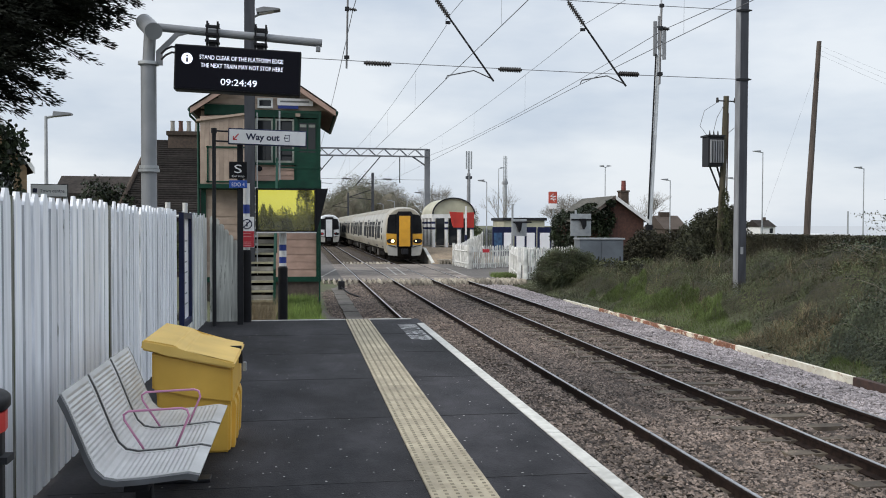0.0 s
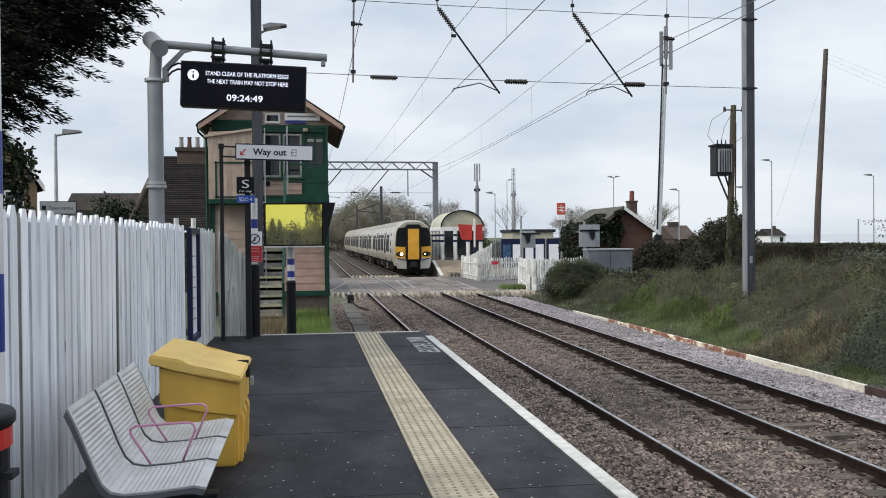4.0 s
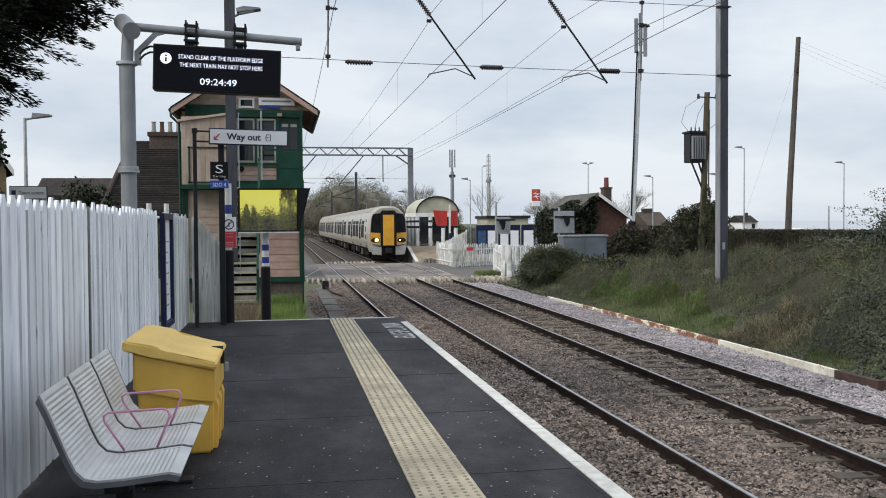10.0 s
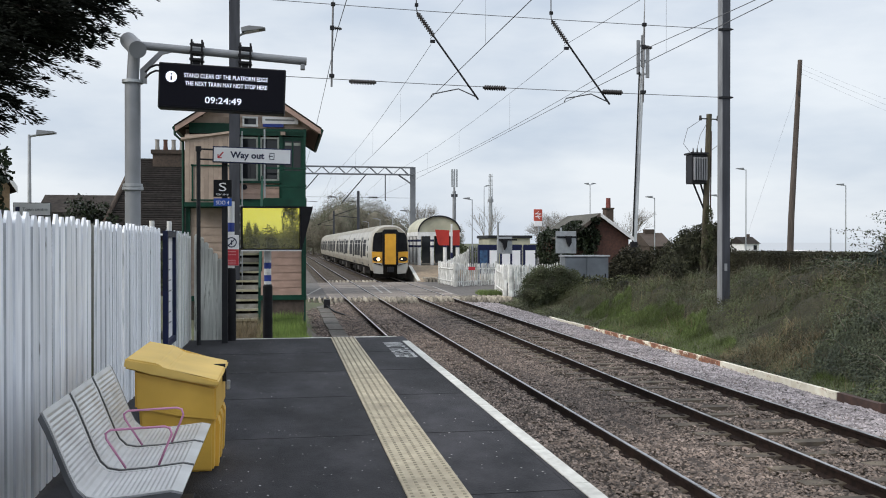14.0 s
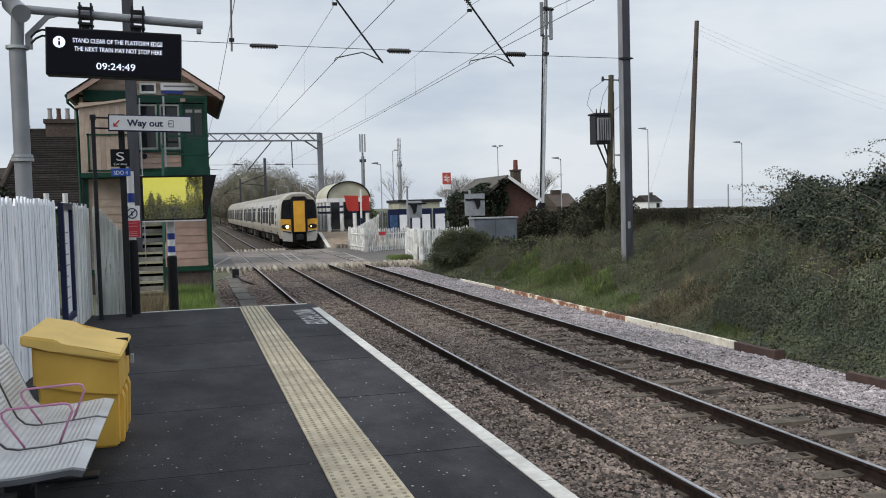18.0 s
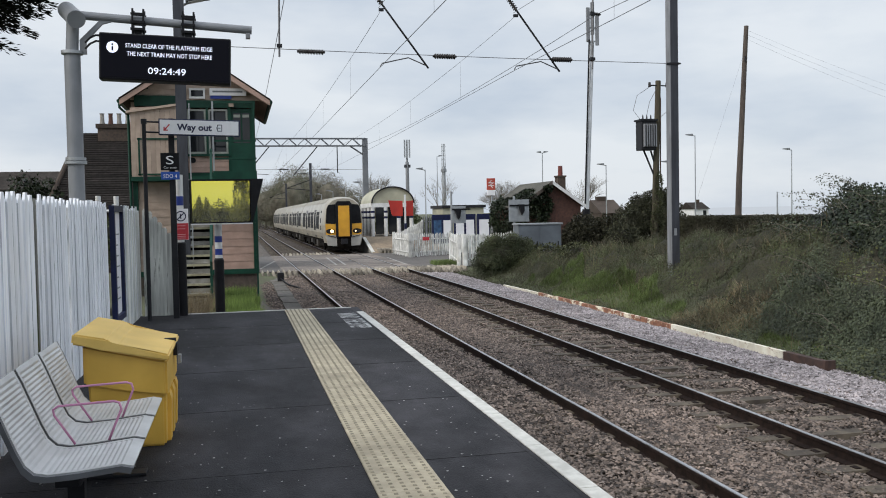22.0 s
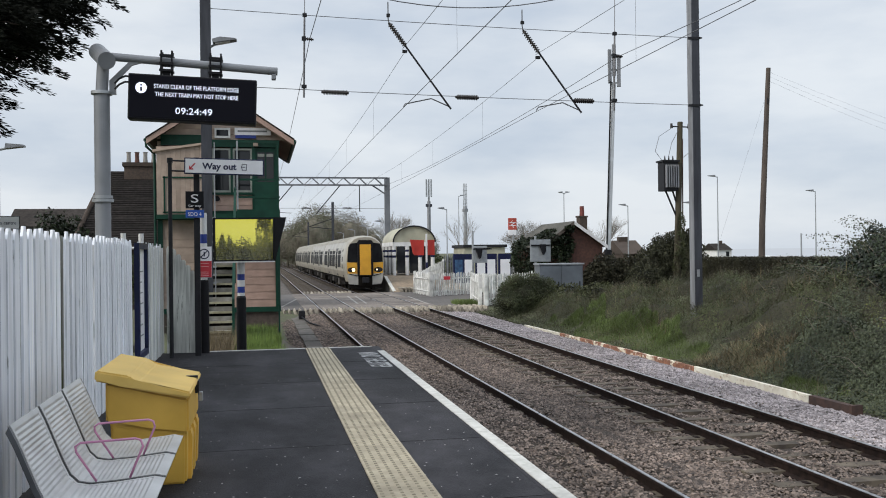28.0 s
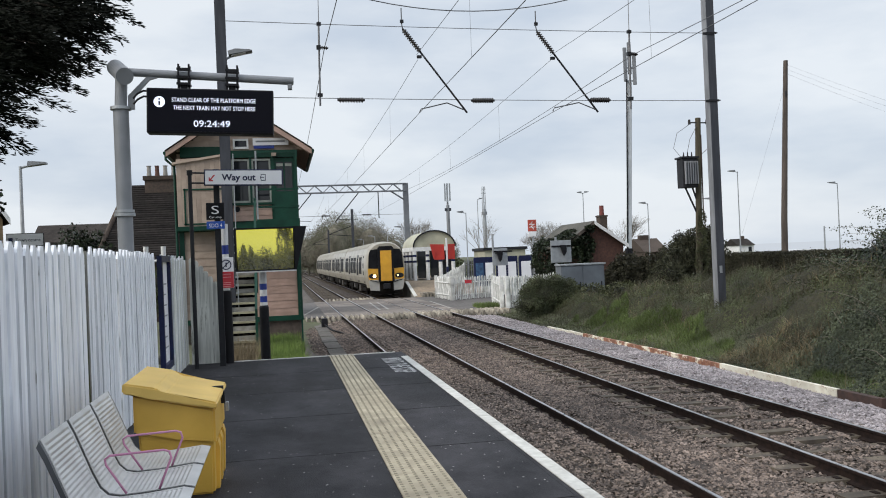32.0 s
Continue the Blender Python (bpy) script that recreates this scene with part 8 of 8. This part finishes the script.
foliage("wall_ivy", [(14.8, 44.85, 0.7, 0.8, 0.35, 1.5), (14.2, 46.2, 0.6, 0.5, 1.3, 1.4), (15.1, 44.95, 1.9, 0.75, 0.3, 0.65), (14.0, 48, 1.3, 0.6, 1.4, 1.1), (15.2, 44.95, 0.2, 0.55, 0.3, 1.0), (15.3, 44.9, 1.9, 0.5, 0.25, 0.75), (14.6, 45.6, 2.25, 0.8, 1.2, 0.3), (15.1, 46.5, 2.55, 0.5, 1.2, 0.25), (15.5, 44.7, 2.75, 0.3, 0.2, 0.22)], 21000, 0.055, M_IVYDARK, "dark ivy smothering the side of the brick hut", "ivy", core=False)

M_CABINET = mat("blue_grey_cabinet_paint", (0.135, 0.155, 0.18), (0.11, 0.125, 0.145), scale=3, rough=0.5, bump=0.04, stain=0.25)
cab = thing("equipment_cabinet", (12.7, 38.3, -0.9), "grey steel trackside equipment cabinet", "cabinet")
part("body", box(B(), 11.76, 13.70, 38.0, 38.7, -0.8, 1.02, 0.01), M_CABINET, cab)
part("roof", box(B(), 11.70, 13.76, 37.94, 38.76, 1.02, 1.09, 0.01), M_GALV, cab)
for x0, x1 in ((11.80, 12.70), (12.73, 13.66)):
    d = part("door", box(B(), x0, x1, 37.975, 38.0, -0.72, 0.98, 0.006), M_CABINET, cab)
    part("handle", box(B(), x1 - 0.14, x1 - 0.09, 37.95, 37.975, 0.1, 0.3), M_DARKSTEEL, d)
bx_ = thing("lineside_box", (14.05, 40, -0.5), "small white lineside box by the bush", "cabinet")
part("body", box(B(), 14.0, 14.3, 40, 40.2, -0.5, -0.1, 0.01), M_WHITEPAINT, bx_)

# ---------------------------------------------------------------- poles and masts
tp = thing("transformer_pole", (19.15, 40, -0.3), "mossy timber pole carrying a grey transformer", "utility pole")
part("pole", tube(B(), (19.05, 40, -0.6), (19.34, 40, 7.6), 0.165, 0.125, 14), M_MOSSPOLE, tp)
tf = part("transformer", box(B(), 18.32, 19.05, 39.65, 40.3, 4.35, 5.70, 0.03), M_DARKSTEEL, tp, "grey finned transformer tank")
for k in range(6):
    part("fin", box(B(), 18.40 + k * 0.115, 18.44 + k * 0.115, 39.50, 39.66, 4.5, 5.55), M_MAST, tf)
part("tank_lid", box(B(), 18.26, 19.12, 39.58, 40.36, 5.70, 5.78), M_DARKSTEEL, tf)
for k in range(3):
    part("bushing", tube(B(), (18.5 + 0.2 * k, 39.9, 5.78), (18.5 + 0.2 * k, 39.9, 6.0), 0.045, 0.02, 8), M_INSUL, tf)
part("support_strut", tube(B(), (18.55, 39.95, 4.35), (19.08, 40, 3.2), 0.045, 0.045, 8), M_DARKSTEEL, tp)
part("support_strut", tube(B(), (18.9, 39.95, 4.35), (19.1, 40, 3.8), 0.045, 0.045, 8), M_DARKSTEEL, tp)
part("cross_arm", tube(B(), (18.85, 39.95, 7.38), (19.78, 39.95, 7.36), 0.03, 0.03, 8), M_DARKSTEEL, tp)
for x in (18.88, 19.75):
    part("pin_insulator", tube(B(), (x, 39.95, 7.3), (x, 39.95, 7.52), 0.07, 0.05, 10), M_INSUL, tp)
for pts in ([(18.88, 39.95, 7.3), (18.25, 39.95, 6.9), (18.05, 39.95, 6.2), (18.35, 39.9, 5.8)], [(19.75, 39.95, 7.3), (20.0, 39.95, 6.8), (19.8, 39.95, 6.2), (19.4, 39.9, 5.9)], [(19.2, 39.9, 7.2), (18.85, 39.9, 6.6), (18.7, 39.9, 6.0)]):
    part("jumper_wire", pipe(B(), pts, 0.012, 5), M_WIRE, tp)
part("down_cable", tube(B(), (19.4, 39.9, 6.8), (19.36, 39.9, 2.8), 0.03, 0.03, 6), M_RUSTBEAM, tp)

wp_ = thing("telegraph_pole", (27.0, 46, -0.8), "tall leaning weathered timber telegraph pole", "utility pole")
part("pole", pipe(B(), [(27.0, 46, -0.8), (27.12, 46, 3.0), (27.38, 46, 7.5), (27.62, 46, 11.6)], lambda i: 0.19 - 0.022 * i, 12), M_POLE, wp_)
part("pole_step", box(B(), 27.42, 27.48, 45.8, 45.86, 9.6, 9.9), M_DARKSTEEL, wp_)
for k, (dx, dz) in enumerate(((0, 0), (0.1, -0.25), (0.05, -0.5))):
    part("service_wire", pipe(B(), sag((27.6, 46, 11.4 + dz), (60, 52 + k, 5.5 + dz), 0.8, 10), 0.0035, 4), M_WIRE, wp_)
part("stay_wire", tube(B(), (27.5, 46, 10.2), (24.6, 46, 2.2), 0.0035, 0.0035, 4), M_WIRE, wp_)

M_PALEMAST = mat("pale_mast_paint", (0.60, 0.62, 0.64), (0.52, 0.535, 0.55), scale=3, rough=0.5, bump=0.03, stain=0.15)
pm = thing("phone_mast", (25.7, 65, -0.9), "tall pale steel telecom mast with antenna panels", "telecom mast")
part("pole", tube(B(), (25.72, 65, 1.6), (26.35, 65, 14.3), 0.21, 0.17, 14), M_PALEMAST, pm)
part("base_section", tube(B(), (25.68, 65, -0.9), (25.72, 65, 1.7), 0.31, 0.29, 14), M_BLACK, pm)
part("cable_run", tube(B(), (25.44, 64.8, -0.9), (26.05, 64.8, 14.4), 0.06, 0.06, 8), M_BLACK, pm)
for x, z0, z1 in ((26.0, 14.3, 16.8), (26.72, 14.0, 16.2), (26.35, 14.8, 17.2)):
    part("antenna_panel", box(B(), x - 0.13, x + 0.13, 64.8, 64.95, z0, z1, 0.02), M_MAST, pm)
part("antenna_frame", tube(B(), (26.38, 65, 14.3), (26.45, 65, 17.4), 0.09, 0.07, 8), M_PALEMAST, pm)
part("whip", tube(B(), (26.45, 65, 17.4), (26.5, 65, 19.0), 0.03, 0.02, 6), M_GALV, pm)
for z in (14.3, 15.3, 16.4):
    part("antenna_bracket", box(B(), 25.9, 26.85, 64.88, 65.0, z - 0.05, z + 0.05), M_GALV, pm)
for x, t, lattice in ((20.46, 10.6, False), (25.05, 10.0, True)):
    m2 = thing("phone_mast", (x, 110, -0.9), "distant telecom mast beyond the station", "telecom mast")
    part("pole", tube(B(), (x, 110, -0.9), (x, 110, t - 2.6), 0.30 if lattice else 0.26, 0.22, 10), M_GALV if lattice else M_MAST, m2)
    if lattice:
        part("mast_top", tube(B(), (x, 110, t - 3.0), (x, 110, t + 0.2), 0.09, 0.06, 8), M_GALV, m2)
        for dx in (-0.22, 0.22):
            part("mast_rail", tube(B(), (x + dx, 110, t - 3.0), (x + dx * 0.8, 110, t + 0.2), 0.04, 0.04, 6), M_GALV, m2)
        for k in range(6):
            part("rung", box(B(), x - 0.28, x + 0.28, 109.95, 110.05, t - 2.9 + k * 0.55, t - 2.82 + k * 0.55), M_PALEMAST, m2)
        part("collar", tube(B(), (x, 110, t - 3.3), (x, 110, t - 2.95), 0.36, 0.36, 10), M_MAST, m2)
    else:
        part("antenna_core", tube(B(), (x, 110, t - 2.8), (x, 110, t - 0.1), 0.12, 0.10, 8), M_MAST, m2)
        for dx in (-0.30, 0.0, 0.30):
            part("antenna_panel", box(B(), x + dx - 0.085, x + dx + 0.085, 109.8, 109.95, t - 2.2 + 0.4 * abs(dx), t + 0.1), M_GALV, m2)
        part("bracket", box(B(), x - 0.38, x + 0.38, 109.8, 110.1, t - 3.3, t - 2.95), M_MASTDARK, m2)
for x, y, z, arm, hd in ((37.5, 70, 7.7, -0.55, 1), (36.1, 72, 5.6, -0.5, 1), (46.6, 70, 6.5, -0.55, 1), (27.5, 80, 7.0, 0.35, 2), (29.5, 70, 5.3, -0.5, 1), (22.0, 100, 8.0, 0.4, 1)):
    street_lamp(x, y, -0.9, z + 0.9, arm, "slender grey street lamp beyond the hedge", hd, 0.06)
sp = thing("marker_post", (45.2, 70, -0.9), "thin post on the horizon beyond the hedge", "post")
part("post", tube(B(), (45.2, 70, -0.9), (45.2, 70, 2.9), 0.08, 0.06, 8), M_GALV, sp)

fhs = thing("far_house", (89.8, 166, -0.9), "far white house with dark pitched roof", "house")
part("wall", box(B(), 88.2, 91.4, 164, 170, -0.9, 1.6), M_WHITEPAINT, fhs)
part("roof", prism(B(), [(163.7, 1.5), (167, 2.85), (170.3, 1.5)], "x", 88.0, 91.6), M_SLATE, fhs)
part("chimney", box(B(), 90.4, 90.9, 166.7, 167.4, 2.6, 3.4), M_BROWNBRICK, fhs)
part("window", box(B(), 90.2, 90.9, 163.96, 163.999, 0.3, 1.2), M_GLASSDARK, fhs)
fh2 = thing("far_house", (41, 98, -0.9), "far brown house roof behind trees", "house")
part("wall", box(B(), 40.0, 42.6, 96, 102, -0.9, 1.3), M_BROWNBRICK, fh2)
part("roof", prism(B(), [(95.7, 1.25), (99, 2.8), (102.3, 1.25)], "x", 39.9, 42.8), M_BROWNBRICK, fh2)
part("chimney", box(B(), 40.6, 41.8, 98.7, 99.3, 2.5, 3.2), M_BROWNBRICK, fh2)
pv = thing("parked_car", (35.8, 58, -0.9), "white parked car half hidden behind the hedge", "car")
part("body", prism(B(), [(33.5, -0.6), (38.0, -0.6), (38.05, 0.15), (37.6, 0.30), (33.6, 0.30), (33.45, 0.1)], "y", 57.1, 58.9), M_WHITEPAINT, pv)
part("cabin", prism(B(), [(34.0, 0.30), (37.5, 0.30), (37.1, 1.02), (36.8, 1.10), (34.9, 1.12), (34.4, 1.02)], "y", 57.2, 58.8), M_WHITEPAINT, pv)
part("window", prism(B(), [(34.4, 0.38), (37.1, 0.38), (36.8, 0.92), (34.7, 0.95)], "y", 57.18, 57.199), M_GLASSDARK, pv)
for x in (34.4, 37.1):
    part("wheel", tube(B(), (x, 57.08, -0.58), (x, 57.3, -0.58), 0.32, 0.32, 16), M_BLACK, pv)

# ---------------------------------------------------------------- buildings on the left
hs = thing("station_house", (-6, 47, -0.6), "brick house with steep dark tiled roof and four chimney pots", "house")
part("wall", box(B(), -7.45, 0.2, 45.3, 51, -0.9, 2.2), M_BROWNBRICK, hs)
part("roof_back", prism(B(), [(48.3, 5.85), (51.5, 2.0), (51.5, 1.9), (48.3, 5.72)], "x", -7.4, 0.3), M_HOUSETILE, hs)
part("gable", prism(B(), [(45.3, 2.1), (48.3, 5.6), (51, 2.1)], "x", -7.4, -7.2), M_BROWNBRICK, hs)
cop = part("gable_coping", tube(B(), (-8.62, 44.9, 1.95), (-7.42, 48.3, 6.0), 0.11, 0.11, 8), M_BROWNBRICK, hs)
rows_n = 34
for r in range(rows_n):
    f0 = r / rows_n
    bm = B()
    y0, z0 = mix(45.0, 48.3, f0), mix(2.02, 5.85, f0)
    y1, z1 = mix(45.0, 48.3, f0 + 1.25 / rows_n), mix(2.02, 5.85, f0 + 1.25 / rows_n)
    part("tile_course", prism(B(), [(y0 - 0.02, z0), (y0 - 0.02, z0 + 0.05), (y1 - 0.0, z1 + 0.012), (y1, z1 - 0.03)], "x", mix(-8.5, -7.34, f0), 0.3), M_HOUSETILE, hs)
ch = part("chimney", box(B(), -6.60, -5.0, 47.9, 48.9, 4.9, 6.25), M_BROWNBRICK, hs)
part("chimney_cap", box(B(), -6.68, -4.92, 47.82, 48.98, 6.1, 6.3), M_BROWNBRICK, ch)
for k in range(4):
    x = -6.44 + k * 0.40
    part("chimney_pot", spin(B(), (x, 48.4), [(0.13, 6.3), (0.10, 6.55), (0.10, 6.8), (0.13, 6.86)], 12), M_BRICK if k == 1 else M_CONCRETE, ch)
part("eaves_gutter", tube(B(), (-7.4, 44.95, 2.0), (0.3, 44.95, 2.0), 0.06, 0.06, 8), M_WHITEPAINT, hs)

bg = thing("bungalow", (-11, 53, -0.5), "low bungalow with brown pantile roof beyond the fence", "house")
part("wall", box(B(), -15.5, -9.4, 51, 57, -0.6, 2.4), M_BROWNBRICK, bg)
part("roof", prism(B(), [(50.4, 2.3), (54, 4.3), (57.6, 2.3)], "x", -13.2, -9.2), M_SLATE, bg)
part("front_roof", prism(B(), [(-12.4, 2.0), (-9.4, 2.0), (-9.4, 3.2), (-12.0, 3.2)], "y", 49.6, 51.2), M_SLATE, bg)

h2 = thing("gabled_house", (-9.67, 35, -0.5), "tan brick house with white-edged gable and window", "house")
M_TANBRICK = mat("tan_brick", (0.27, 0.19, 0.115), (0.20, 0.14, 0.085), scale=10, rough=0.9, bump=0.3, stain=0.25)
part("wall", prism(B(), [(-12.25, -0.6), (-9.67, -0.6), (-9.67, 3.6), (-10.96, 5.6), (-12.25, 3.6)], "y", 35.0, 42), M_TANBRICK, h2)
for sgn, ex in ((1, -9.47), (-1, -12.45)):
    part("roof_slope", prism(B(), [(-10.96, 5.95), (ex, 3.60), (ex, 3.42), (-10.96, 5.75)], "y", 34.7, 42.3), M_SLATE, h2)
    part("barge_board", prism(B(), [(-10.96, 5.96), (ex, 3.61), (ex, 3.38), (-10.96, 5.70)], "y", 34.64, 34.7), M_WHITEPAINT, h2)
w2 = part("window", box(B(), -10.75, -10.12, 34.92, 35.0, 2.3, 3.42), M_WHITEPAINT, h2)
for x0, x1 in ((-10.70, -10.46), (-10.41, -10.17)):
    part("pane", box(B(), x0, x1, 34.90, 34.92, 2.36, 3.36), M_GLASSDARK, w2)

h2.rotation_euler = (0, 0, radians(24))

lamp = street_lamp(-7.7, 30, -0.3, 5.2, 0.5, "grey car park lamp column behind the fence", 1, 0.075)
ts = thing("direction_sign", (-3.45, 14, -0.3), "grey framed direction sign reading town centre behind the fence", "sign")
for x in (-3.65, -3.26):
    part("post", tube(B(), (x, 14.03, -0.3), (x, 14.03, 2.1), 0.03, 0.03, 8), M_GALV, ts)
pn = part("panel", box(B(), -3.70, -3.215, 13.985, 14.01, 1.985, 2.165, 0.004), M_DARKSTEEL, ts)
part("face", box(B(), -3.69, -3.225, 13.98, 13.985, 1.995, 2.155), M_SIGNWHITE, pn)
lettering("sign_words", "Town centre", (-3.58, 13.978, 2.05), 0.048, M_INK, ts, width=0.32)
part("sign_symbol", box(B(), -3.67, -3.615, 13.976, 13.98, 2.045, 2.105), M_INK, ts)
for x, y in ((-2.45, 18.0), (-2.18, 18.3)):
    s = thing("white_post", (x, y, -0.3), "plain white post behind the platform fence", "post", "white posts")
    part("post", tube(B(), (x, y, -0.3), (x, y, 2.02), 0.045, 0.045, 10), M_WHITEPAINT, s)

# trackside bits by the signal box
M_TROUGH = mat("grimy_concrete_lid", (0.150, 0.136, 0.120), (0.082, 0.074, 0.064), scale=8, rough=0.95, bump=0.4, bscale=60, stain=0.4, vary=0.15)
for k in range(7):
    y = 24.2 + k * 2.3
    sl = thing("cable_trough", (1.45, y, -1.1), "weathered concrete cable trough lid beside the track", "cable trough", "cable troughs")
    part("lid", box(B(), 1.22 + 0.02 * (k % 3), 1.72, y, y + 0.95, -1.12, -1.045, 0.01, m=None), M_TROUGH, sl)
    part("lid", box(B(), 1.24, 1.70 + 0.02 * (k % 2), y + 1.0, y + 2.2, -1.12, -1.05, 0.01), M_TROUGH, sl)
tb = thing("track_box", (1.62, 38.2, -1.05), "small dark track connection box by the rail", "track box")
part("body", box(B(), 1.5, 1.76, 38.1, 38.4, -1.05, -0.70, 0.02), M_DARKSTEEL, tb)
part("conduit", pipe(B(), [(1.62, 38.1, -0.95), (1.8, 36, -1.03), (2.3, 33, -1.04), (2.6, 31, -1.05)], 0.03, 6), M_BLACK, tb)


# ---------------------------------------------------------------- what moves
def motions():
    xc = (RAILS[0] + RAILS[1]) / 2
    walk(leaving, [(t, pose(xc, 111 + 25.0 * t, Z_RAIL)) for t in (0, 8, 16, 24, 32)])


motions()
